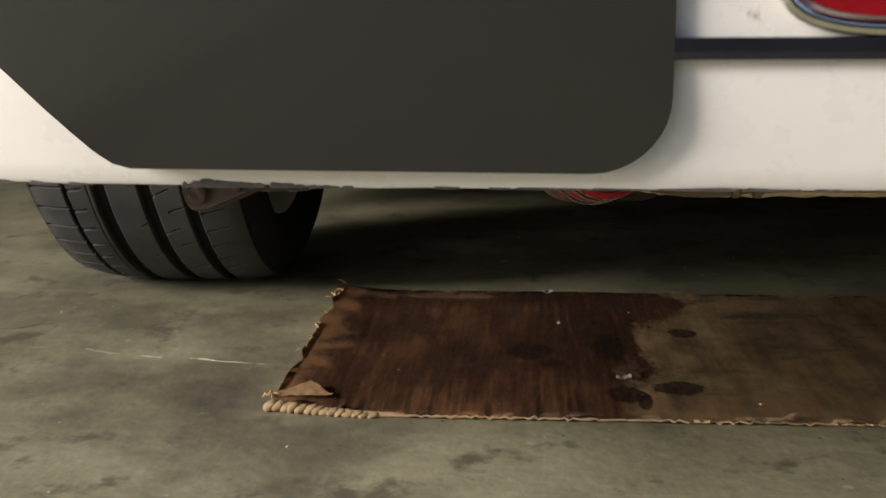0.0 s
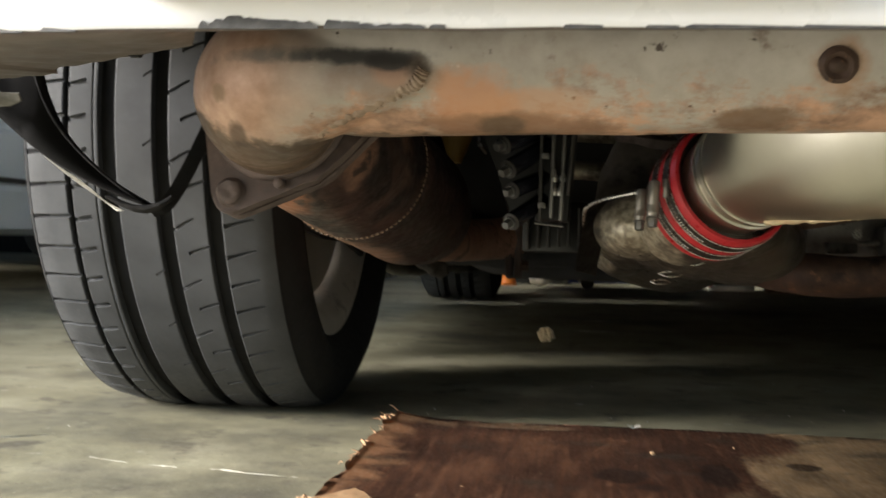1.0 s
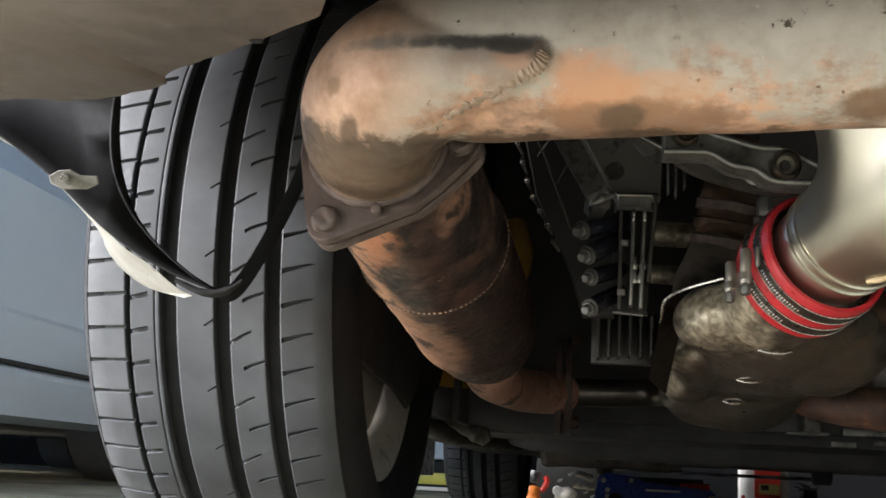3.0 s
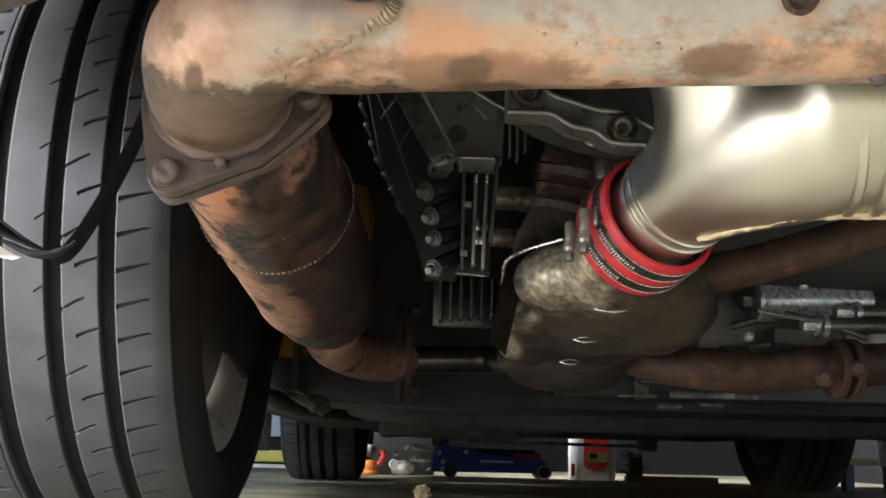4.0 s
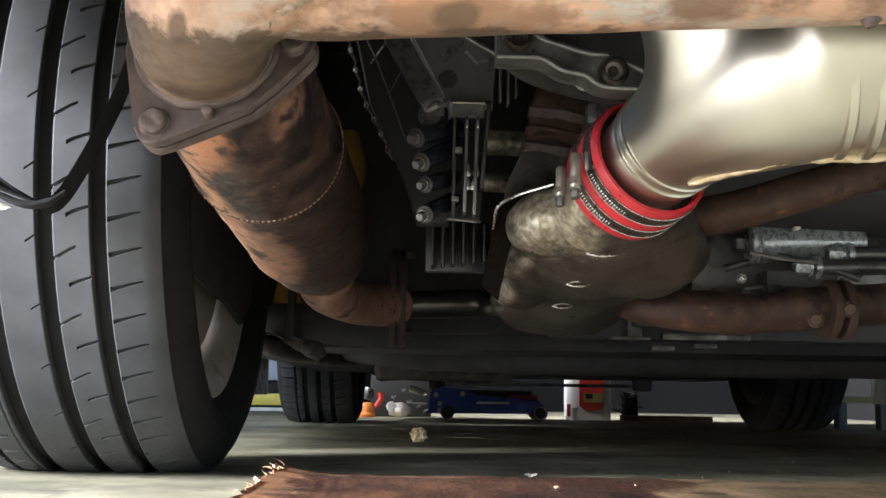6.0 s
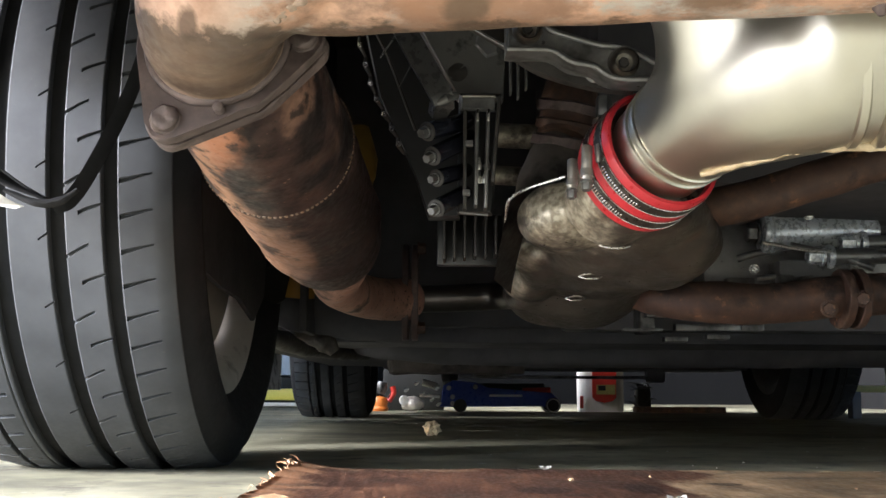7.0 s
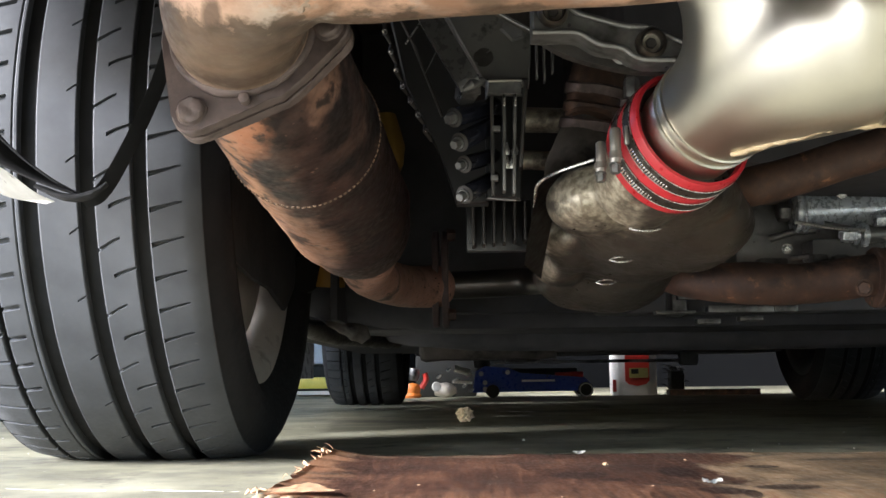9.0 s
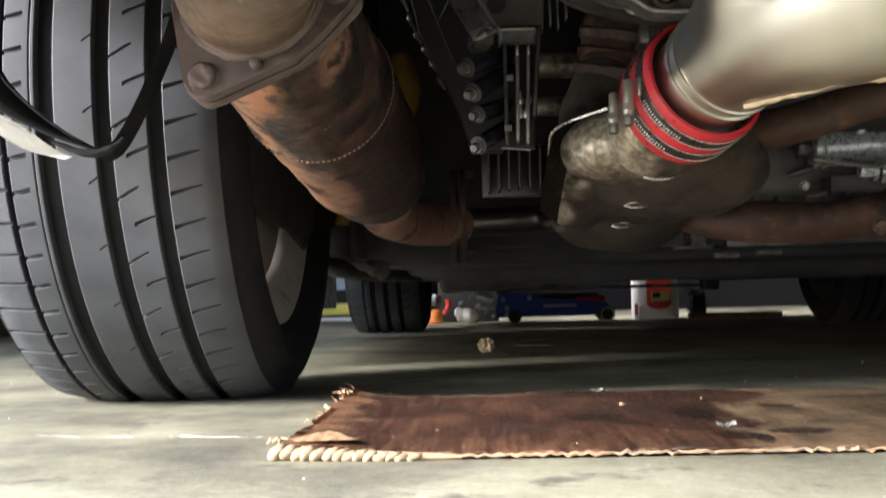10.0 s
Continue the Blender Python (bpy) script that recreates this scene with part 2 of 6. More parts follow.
    burnt = mth("ADD", burnt, mth("ADD", mth("MULTIPLY", mth("SUBTRACT", mid, 0.49), 7.5), mth("MULTIPLY", mth("SUBTRACT", wide, 0.5), 3.0)))
    dark = ramp(flow, 0.40, (0.042, 0.026, 0.017), 0.68, (0.15, 0.095, 0.06))
    col = blend(col, burnt, dark, 0.0, 0.9, 0.93)
    col = blend(col, mth("MULTIPLY", fine, mth("GREATER_THAN", burnt, 0.3)), (0.34, 0.25, 0.175), 0.63, 0.70, 0.6)
    rim = mth("MULTIPLY", mth("SUBTRACT", Y, 1.004), 160.0)
    col = blend(col, mth("ADD", rim, mth("MULTIPLY", mth("SUBTRACT", mid, 0.5), 3.0)), (0.34, 0.24, 0.18), 0.0, 1.0, 0.8)
    nt.links.new(col, b.inputs["Base Color"])
    return m


def cat_paint():
    """Dark purple-brown heated steel, finely pitted; outer flank painted orange for rust and light."""
    m = mat("stained_steel_lit_flank", [(0.3, (0.02, 0.013, 0.014)), (0.48, (0.046, 0.028, 0.026)), (0.6, (0.1, 0.056, 0.044)), (0.74, (0.24, 0.135, 0.095))], 24, rough=0.45, metal=0.45, bump=0.4, fine=7,
            spots=[((0.30, 0.17, 0.12), 16, 0.54, 0.70), ((0.017, 0.012, 0.012), 21, 0.47, 0.60), ((0.3, 0.19, 0.14), 90, 0.64, 0.7), ((0.014, 0.010, 0.010), 60, 0.62, 0.68)])
    nt = m.node_tree
    b = nt.nodes["Principled BSDF"]
    col = b.inputs["Base Color"].links[0].from_socket
    geo = nt.nodes.new("ShaderNodeNewGeometry")
    sep = nt.nodes.new("ShaderNodeSeparateXYZ")
    nt.links.new(geo.outputs["Position"], sep.inputs[0])
    nz = nt.nodes.new("ShaderNodeTexNoise")
    nz.inputs["Scale"].default_value, nz.inputs["Detail"].default_value, nz.inputs["Roughness"].default_value = 34, 9, 0.66
    nt.links.new(geo.outputs["Position"], nz.inputs["Vector"])

    def mth(op, a, c):
        n = nt.nodes.new("ShaderNodeMath")
        n.operation = op
        for i, v in enumerate((a, c)):
            if isinstance(v, (int, float)):
                n.inputs[i].default_value = v
            else:
                nt.links.new(v, n.inputs[i])
        return n.outputs[0]

    # orange patches put the side light on the flank into the colour, over rust
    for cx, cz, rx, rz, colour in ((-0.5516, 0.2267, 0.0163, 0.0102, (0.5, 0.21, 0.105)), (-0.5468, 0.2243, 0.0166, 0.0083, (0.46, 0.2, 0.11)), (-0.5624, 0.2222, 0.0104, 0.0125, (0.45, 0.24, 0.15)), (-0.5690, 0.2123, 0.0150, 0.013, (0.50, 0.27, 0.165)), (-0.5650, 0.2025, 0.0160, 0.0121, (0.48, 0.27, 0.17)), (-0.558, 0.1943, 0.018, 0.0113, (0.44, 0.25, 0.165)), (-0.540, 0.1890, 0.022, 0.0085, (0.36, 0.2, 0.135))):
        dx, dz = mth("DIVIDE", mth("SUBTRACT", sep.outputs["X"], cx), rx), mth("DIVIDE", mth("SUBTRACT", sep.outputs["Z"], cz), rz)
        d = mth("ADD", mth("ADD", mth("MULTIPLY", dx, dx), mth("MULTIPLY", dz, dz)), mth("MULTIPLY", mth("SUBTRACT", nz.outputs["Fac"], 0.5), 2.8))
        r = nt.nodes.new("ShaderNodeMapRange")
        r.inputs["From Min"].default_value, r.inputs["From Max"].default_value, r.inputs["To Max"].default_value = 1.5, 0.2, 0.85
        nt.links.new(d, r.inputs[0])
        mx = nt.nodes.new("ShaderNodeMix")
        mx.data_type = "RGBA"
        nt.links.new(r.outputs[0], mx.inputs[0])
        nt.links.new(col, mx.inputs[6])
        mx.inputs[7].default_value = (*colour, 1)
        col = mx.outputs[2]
    # black scale in ragged patches, small pits
    for sc, lo, hi, most in ((30, 0.545, 0.60, 0.88), (11, 0.55, 0.66, 0.6), (170, 0.63, 0.68, 0.8)):
        k = nt.nodes.new("ShaderNodeTexNoise")
        k.inputs["Scale"].default_value, k.inputs["Detail"].default_value, k.inputs["Roughness"].default_value = sc, 9, 0.62
        nt.links.new(geo.outputs["Position"], k.inputs["Vector"])
        r = nt.nodes.new("ShaderNodeMapRange")
        r.inputs["From Min"].default_value, r.inputs["From Max"].default_value, r.inputs["To Max"].default_value = lo, hi, most
        nt.links.new(k.outputs["Fac"], r.inputs[0])
        mx = nt.nodes.new("ShaderNodeMix")
        mx.data_type = "RGBA"
        nt.links.new(r.outputs[0], mx.inputs[0])
        nt.links.new(col, mx.inputs[6])
        mx.inputs[7].default_value = (0.016, 0.012, 0.013, 1)
        col = mx.outputs[2]
    nt.links.new(col, b.inputs["Base Color"])
    return m


M["pipe"] = pipe_paint()
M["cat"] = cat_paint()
M["gloss"] = mat("gloss_black", [(0.3, (0.008, 0.009, 0.014)), (0.7, (0.012, 0.013, 0.02))], 20, rough=0.18, rough_var=0.05, bump=0.02)
M["arm"] = mat("dirty_cast_arm", [(0.3, (0.05, 0.042, 0.035)), (0.7, (0.15, 0.13, 0.11))], 24, rough=0.6, metal=0.3, bump=0.5, spots=[((0.02, 0.017, 0.015), 14, 0.5, 0.65)])
M["grime"] = mat("grimy_plastic", [(0.3, (0.100, 0.076, 0.067)), (0.7, (0.165, 0.131, 0.119))], 9, rough=0.55, bump=0.15, spots=[((0.1, 0.085, 0.07), 20, 0.6, 0.75)])
M["casting"] = mat("sooty_casting", [(0.3, (0.022, 0.02, 0.019)), (0.7, (0.07, 0.062, 0.056))], 22, rough=0.5, metal=0.35, bump=0.4, spots=[((0.016, 0.014, 0.013), 12, 0.5, 0.62)])
M["panel"] = mat("stained_grey_panel", [(0.3, (0.07, 0.068, 0.066)), (0.7, (0.13, 0.126, 0.12))], 18, rough=0.6, metal=0.2, bump=0.2, spots=[((0.03, 0.028, 0.026), 34, 0.58, 0.66)])
M["band"] = mat("oily_band_steel", [(0.3, (0.05, 0.045, 0.04)), (0.7, (0.11, 0.1, 0.09))], 40, rough=0.35, metal=0.8, bump=0.1)
M["zincdark"] = mat("tarnished_zinc", [(0.3, (0.16, 0.155, 0.15)), (0.7, (0.36, 0.35, 0.34))], 90, rough=0.3, metal=0.9, bump=0.15)
M["plated"] = mat("plated_steel", [(0.3, (0.22, 0.205, 0.19)), (0.7, (0.32, 0.3, 0.28))], 15, rough=0.36, rough_var=0.04, metal=0.7, bump=0.0)
M["shieldalu"] = mat("stained_shield", [(0.3, (0.15, 0.13, 0.1)), (0.55, (0.29, 0.265, 0.21)), (0.75, (0.45, 0.42, 0.34))], 28, rough=0.45, metal=0.6, bump=0.45, spots=[((0.045, 0.036, 0.028), 24, 0.48, 0.62), ((0.1, 0.08, 0.06), 150, 0.58, 0.64)])
M["castgrey"] = mat("grey_casting", [(0.3, (0.46, 0.49, 0.53)), (0.7, (0.72, 0.75, 0.78))], 30, rough=0.3, metal=0.5, bump=0.12, spots=[((0.16, 0.16, 0.165), 14, 0.56, 0.74)])
M["jackmetal"] = mat("bright_fitting", [(0.3, (0.35, 0.35, 0.35)), (0.7, (0.55, 0.55, 0.54))], 40, rough=0.3, metal=0.3, bump=0.05)
# dim yellow: the shade on the bellows is put into the colour
M["dimyellow"] = mat("shaded_yellow_rubber", [(0.3, (0.13, 0.075, 0.008)), (0.7, (0.2, 0.12, 0.012))], 20, rough=0.6)
M["pitted"] = mat("pitted_rust", [(0.3, (0.32, 0.175, 0.125)), (0.5, (0.50, 0.29, 0.215)), (0.7, (0.66, 0.42, 0.32))], 20, rough=0.5, metal=0.35, bump=0.5, spots=[((0.03, 0.02, 0.018), 190, 0.6, 0.64), ((0.09, 0.055, 0.045), 22, 0.54, 0.66)])
M["weld"] = mat("rusty_weld", [(0.3, (0.20, 0.14, 0.105)), (0.5, (0.34, 0.25, 0.19)), (0.7, (0.52, 0.41, 0.33))], 60, rough=0.5, metal=0.3, bump=0.4)
M["soot"] = mat("matt_black_dirt", [(0.3, (0.046, 0.046, 0.050)), (0.7, (0.092, 0.090, 0.092))], 16, rough=0.85, bump=0.4, spec=0.25)
# darker copy of the rim: shade on the front wheels put into the colour
M["rim_dark"] = mat("shaded_rim", [(0.3, (0.05, 0.046, 0.042)), (0.7, (0.12, 0.11, 0.1))], 20, rough=0.6, metal=0.3)
M["cream"] = mat("cream_board", [(0.3, (0.24, 0.165, 0.095)), (0.7, (0.42, 0.31, 0.19))], 50, rough=0.85, bump=0.3)
M["oily"] = mat("oily_black_casting", [(0.3, (0.026, 0.026, 0.027)), (0.7, (0.055, 0.053, 0.052))], 30, rough=0.3, rough_var=0.1, metal=0.2, bump=0.25)
M["stained_white"] = mat("stained_white_paint", [(0.3, (0.36, 0.35, 0.31)), (0.7, (0.55, 0.54, 0.49))], 30, rough=0.5, bump=0.1, spots=[((0.1, 0.085, 0.06), 60, 0.62, 0.7)])
# darkness of the engine's unlit gaps put into this black
M["voidblack"] = mat("dark_gap_black", [(0.3, (0.007, 0.007, 0.0075)), (0.7, (0.014, 0.014, 0.0145))], 18, rough=0.38, rough_var=0.1, bump=0.3)
M["flakedirt"] = mat("grimy_bracket_metal", [(0.3, (0.10, 0.095, 0.085)), (0.7, (0.34, 0.33, 0.30))], 90, rough=0.6, bump=0.4)
M["tanboard"] = mat("dry_tan_board", [(0.3, (0.46, 0.29, 0.155)), (0.7, (0.62, 0.42, 0.24))], 45, rough=0.85, bump=0.2)
M["flute"] = mat("pale_flute_board", [(0.3, (0.19, 0.125, 0.065)), (0.7, (0.36, 0.26, 0.15))], 70, rough=0.85, bump=0.3)
M["stitch"] = mat("worn_stitch", [(0.3, (0.15, 0.095, 0.065)), (0.7, (0.32, 0.22, 0.155))], 60, rough=0.4, metal=0.5, bump=0.2)
M["seam"] = mat("golden_seam", [(0.3, (0.42, 0.32, 0.19)), (0.7, (0.72, 0.6, 0.42))], 120, rough=0.5, metal=0.5, bump=0.4)
M["scratch"] = mat("scraped_concrete", [(0.3, (0.25, 0.24, 0.19)), (0.7, (0.5, 0.49, 0.43))], 90, rough=0.8)
M["shield"] = mat("brake_shield", [(0.3, (0.36, 0.325, 0.28)), (0.7, (0.47, 0.43, 0.375))], 14, rough=0.6, metal=0.2, bump=0.1)


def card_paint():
    """Oil-soaked board: dark red-brown on the soaked side, olive tan where dry, streaked along its flutes, with darker blots."""
    m = mat("oily_cardboard", [(0.3, (0.1, 0.05, 0.03)), (0.7, (0.2, 0.1, 0.06))], 7, rough=0.5, rough_var=0.18, bump=0.25, fine=5, stretch=(7, 1.6, 1), dist=0.001)
    nt = m.node_tree
    b = nt.nodes["Principled BSDF"]
    geo = nt.nodes.new("ShaderNodeNewGeometry")
    sep = nt.nodes.new("ShaderNodeSeparateXYZ")
    nt.links.new(geo.outputs["Position"], sep.inputs[0])
    X, Y = sep.outputs["X"], sep.outputs["Y"]

    def nz(sc, det=6.0, stretch=None, rough=0.6):
        n = nt.nodes.new("ShaderNodeTexNoise")
        n.inputs["Scale"].default_value, n.inputs["Detail"].default_value, n.inputs["Roughness"].default_value = sc, det, rough
        if stretch:
            mp = nt.nodes.new("ShaderNodeMapping")
            mp.inputs["Scale"].default_value = stretch
            nt.links.new(geo.outputs["Position"], mp.inputs[0])
            nt.links.new(mp.outputs[0], n.inputs["Vector"])
        else:
            nt.links.new(geo.outputs["Position"], n.inputs["Vector"])
        return n.outputs["Fac"]

    def mth(op, a, c):
        n = nt.nodes.new("ShaderNodeMath")
        n.operation = op
        for i, v in enumerate((a, c)):
            if isinstance(v, (int, float)):
                n.inputs[i].default_value = v
            else:
                nt.links.new(v, n.inputs[i])
        return n.outputs[0]

    def ramp(fac, *stops):
        r = nt.nodes.new("ShaderNodeValToRGB")
        els = r.color_ramp.elements
        while len(els) < len(stops):
            els.new(0.5)
        for e, (p, c) in zip(els, stops):
            e.position, e.color = p, (*c, 1)
        nt.links.new(fac, r.inputs[0])
        return r.outputs[0]

    def blend(base, fac, lo, hi, colour, most=1.0):
        r = nt.nodes.new("ShaderNodeMapRange")
        r.inputs["From Min"].default_value, r.inputs["From Max"].default_value, r.inputs["To Max"].default_value = lo, hi, most
        nt.links.new(fac, r.inputs[0])
        mx = nt.nodes.new("ShaderNodeMix")
        mx.data_type = "RGBA"
        nt.links.new(r.outputs[0], mx.inputs[0])
        nt.links.new(base, mx.inputs[6])
        if isinstance(colour, tuple):
            mx.inputs[7].default_value = (*colour, 1)
        else:
            nt.links.new(colour, mx.inputs[7])
        return mx.outputs[2]

    flutes = nz(1.0, 7.0, (130.0, 9.0, 1.0), 0.65)     # fine streaks along the flutes
    bands = nz(1.0, 5.0, (38.0, 4.0, 1.0), 0.6)        # broader ones
    patch, spot = nz(9, 7.0), nz(24, 8.0)
    soaked = ramp(mth("ADD", mth("MULTIPLY", flutes, 0.55), mth("MULTIPLY", patch, 0.45)), (0.36, (0.045, 0.022, 0.014)), (0.5, (0.11, 0.05, 0.03)), (0.62, (0.23, 0.11, 0.06)))
    dry = ramp(mth("ADD", mth("MULTIPLY", bands, 0.6), mth("MULTIPLY", spot, 0.4)), (0.36, (0.20, 0.14, 0.083)), (0.5, (0.42, 0.295, 0.17)), (0.64, (0.66, 0.49, 0.30)))
    edge = mth("ADD", mth("MULTIPLY", mth("ADD", X, mth("ADD", 0.235, mth("MULTIPLY", mth("SUBTRACT", Y, 1.3), -0.18))), 42.0), mth("MULTIPLY", mth("SUBTRACT", nz(17, 8.0, (1, 0.55, 1), 0.66), 0.5), 8.0))
    col = blend(soaked, edge, 0.0, 1.0, dry, 0.97)
    # near flutes painted as lit orange; drier orange along the soaked side's torn edge
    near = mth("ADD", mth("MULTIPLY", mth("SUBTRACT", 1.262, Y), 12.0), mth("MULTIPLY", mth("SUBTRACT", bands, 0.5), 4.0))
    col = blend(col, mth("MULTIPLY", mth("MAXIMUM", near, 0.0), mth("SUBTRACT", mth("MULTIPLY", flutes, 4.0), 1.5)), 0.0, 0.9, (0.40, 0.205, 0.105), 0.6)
    torn = mth("ADD", mth("MULTIPLY", mth("SUBTRACT", -0.525, X), 34.0), mth("MULTIPLY", mth("SUBTRACT", spot, 0.5), 5.0))
    col = blend(col, torn, 0.0, 1.0, (0.50, 0.28, 0.15), 0.75)
    far = mth("ADD", mth("SUBTRACT", 1.0, mth("MULTIPLY", mth("ABSOLUTE", mth("SUBTRACT", Y, 1.585), 0.0), 60.0)), mth("MULTIPLY", mth("SUBTRACT", spot, 0.5), 5.0))
    far = mth("SUBTRACT", far, mth("MULTIPLY", mth("MAXIMUM", mth("ADD", X, 0.40), 0.0), 12.0))
    col = blend(col, far, 0.0, 1.0, (0.40, 0.265, 0.155), 0.7)
    # dark smears over the dry side
    smear = mth("ADD", mth("MULTIPLY", nz(8, 6.0, (1.0, 2.6, 1.0)), 0.75), mth("MULTIPLY", bands, 0.25))
    col = blend(col, smear, 0.55, 0.63, (0.07, 0.058, 0.045), 0.7)
    # oil blots with ragged rims
    for cx, cy, rx, ry in ((-0.334, 1.365, 0.024, 0.029), (-0.311, 1.326, 0.013, 0.015), (-0.251, 1.386, 0.018, 0.053), (-0.247, 1.24, 0.021, 0.024), (-0.231, 1.225, 0.007, 0.024), (-0.196, 1.259, 0.025, 0.02), (-0.17, 1.44, 0.016, 0.02)):
        dx, dy = mth("DIVIDE", mth("SUBTRACT", X, cx), rx), mth("DIVIDE", mth("SUBTRACT", Y, cy), ry)
        d = mth("ADD", mth("ADD", mth("MULTIPLY", dx, dx), mth("MULTIPLY", dy, dy)), mth("MULTIPLY", mth("SUBTRACT", nz(40), 0.5), 2.2))
        col = blend(col, mth("SUBTRACT", 1.0, d), 0.0, 0.3, (0.035, 0.02, 0.015), 0.8)
    col = blend(col, nz(260, 2.0), 0.70, 0.75, (0.62, 0.54, 0.44), 0.6)
    nt.links.new(col, b.inputs["Base Color"])
    return m


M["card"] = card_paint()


def shield_paint():
    """Sooty brown-black pressed shield, worn to bare stained metal on its three bulges."""
    m = mat("sooty_shield", [(0.3, (0.022, 0.018, 0.014)), (0.5, (0.05, 0.042, 0.034)), (0.7, (0.10, 0.085, 0.068))], 24, rough=0.42, metal=0.4, bump=0.35, spots=[((0.016, 0.013, 0.011), 15, 0.5, 0.64), ((0.09, 0.055, 0.035), 20, 0.6, 0.72)])
    nt = m.node_tree
    b = nt.nodes["Principled BSDF"]
    col = b.inputs["Base Color"].links[0].from_socket
    geo = nt.nodes.new("ShaderNodeNewGeometry")
    fine = nt.nodes.new("ShaderNodeTexNoise")
    fine.inputs["Scale"].default_value, fine.inputs["Detail"].default_value, fine.inputs["Roughness"].default_value = 55, 9, 0.7
    nt.links.new(geo.outputs["Position"], fine.inputs["Vector"])
    broad = nt.nodes.new("ShaderNodeTexNoise")
    broad.inputs["Scale"].default_value, broad.inputs["Detail"].default_value = 210, 6
    nt.links.new(geo.outputs["Position"], broad.inputs["Vector"])
    bare = nt.nodes.new("ShaderNodeValToRGB")
    bare.color_ramp.elements[0].position, bare.color_ramp.elements[0].color = 0.4, (0.24, 0.205, 0.15, 1)
    bare.color_ramp.elements[1].position, bare.color_ramp.elements[1].color = 0.62, (0.5, 0.45, 0.35, 1)
    nt.links.new(broad.outputs["Fac"], bare.inputs[0])
    for c, r, most in (((-0.322, 1.235, 0.214), (0.042, 0.075, 0.034), 0.85), ((-0.349, 1.385, 0.199), (0.018, 0.05, 0.014), 0.65), ((-0.349, 1.48, 0.184), (0.016, 0.05, 0.013), 0.6), ((-0.318, 1.205, 0.211), (0.014, 0.04, 0.010), 1.0)):
        d = nt.nodes.new("ShaderNodeVectorMath")
        d.operation = "SUBTRACT"
        d.inputs[1].default_value = c
        nt.links.new(geo.outputs["Position"], d.inputs[0])
        e = nt.nodes.new("ShaderNodeVectorMath")
        e.operation = "DIVIDE"
        e.inputs[1].default_value = r
        nt.links.new(d.outputs[0], e.inputs[0])
        f = nt.nodes.new("ShaderNodeVectorMath")
        f.operation = "LENGTH"
        nt.links.new(e.outputs[0], f.inputs[0])
        g = nt.nodes.new("ShaderNodeMath")
        g.operation = "MULTIPLY_ADD"
        g.inputs[1].default_value = 2.2
        nt.links.new(fine.outputs["Fac"], g.inputs[0])
        nt.links.new(f.outputs["Value"], g.inputs[2])
        h = nt.nodes.new("ShaderNodeMapRange")
        h.inputs["From Min"].default_value, h.inputs["From Max"].default_value, h.inputs["To Min"].default_value, h.inputs["To Max"].default_value = 1.6, 2.2, most, 0.0
        nt.links.new(g.outputs[0], h.inputs[0])
        mx = nt.nodes.new("ShaderNodeMix")
        mx.data_type = "RGBA"
        nt.links.new(h.outputs[0], mx.inputs[0])
        nt.links.new(col, mx.inputs[6])
        nt.links.new(bare.outputs[0], mx.inputs[7])
        col = mx.outputs[2]
    nt.links.new(col, b.inputs["Base Color"])
    return m


M["shieldskin"] = shield_paint()
M["darksteel"] = mat("dark_bare_steel", [(0.3, (0.07, 0.064, 0.06)), (0.7, (0.14, 0.13, 0.12))], 12, rough=0.34, rough_var=0.06, metal=0.85, bump=0.1, spots=[((0.04, 0.03, 0.025), 18, 0.56, 0.7)])

# ---------------------------------------------------------------- mesh helpers
ORIGIN = {}


def thing(name, at, label, category, group="", kind=""):
    ob = new(name)
    ob.location = at
    ob.empty_display_size = 0.05
    ORIGIN[ob] = Vector(at)
    return tagged(ob, label, category, group, kind)


def part(name, bm, material, parent=None, label="", smooth=True, angle=40):
    """One mesh object from a bmesh in world coordinates, its origin in its middle, under parent."""
    me = bpy.data.meshes.new(name)
    bm.normal_update()
    lo = Vector([min(v.co[i] for v in bm.verts) for i in range(3)])
    hi = Vector([max(v.co[i] for v in bm.verts) for i in range(3)])
    c = (lo + hi) / 2
    bmesh.ops.translate(bm, verts=bm.verts, vec=-c)
    for f in bm.faces:
        f.smooth = smooth
    if smooth:
        lim = radians(angle)
        for e in bm.edges:
            if len(e.link_faces) == 2 and e.calc_face_angle(0) > lim:
                e.smooth = False
    bm.to_mesh(me)
    bm.free()
    me.materials.append(M[material])
    ob = new(name, me)
    ORIGIN[ob] = c
    ob.location = c - (ORIGIN[parent] if parent else Vector())
    if parent:
        ob.parent = parent
    if label:
        tagged(ob, label)
    return ob


def box(c, size, bevel=0.0, rot=None, bm=None):
    bm = bm or bmesh.new()
    m = Matrix.Translation(c) @ (rot or Matrix()) @ Matrix.Diagonal((*size, 1))
    vs = bmesh.ops.create_cube(bm, size=1, matrix=m)["verts"]
    if bevel:
        es = list({e for v in vs for e in v.link_edges})
        bmesh.ops.bevel(bm, geom=es, offset=bevel, segments=2, profile=0.6, affect="EDGES")
    return bm


def spline(pts, n=8):
    """Smooth curve through points (Catmull-Rom)."""
    p = [Vector(q) for q in pts]
    p = [2 * p[0] - p[1]] + p + [2 * p[-1] - p[-2]]
    out = []
    for i in range(1, len(p) - 2):
        a, b, c, d = p[i - 1:i + 3]
        for k in range(n):
            t = k / n
            out.append(0.5 * (2 * b + (c - a) * t + (2 * a - 5 * b + 4 * c - d) * t * t + (3 * b - a - 3 * c + d) * t ** 3))
    return out + [p[-2]]


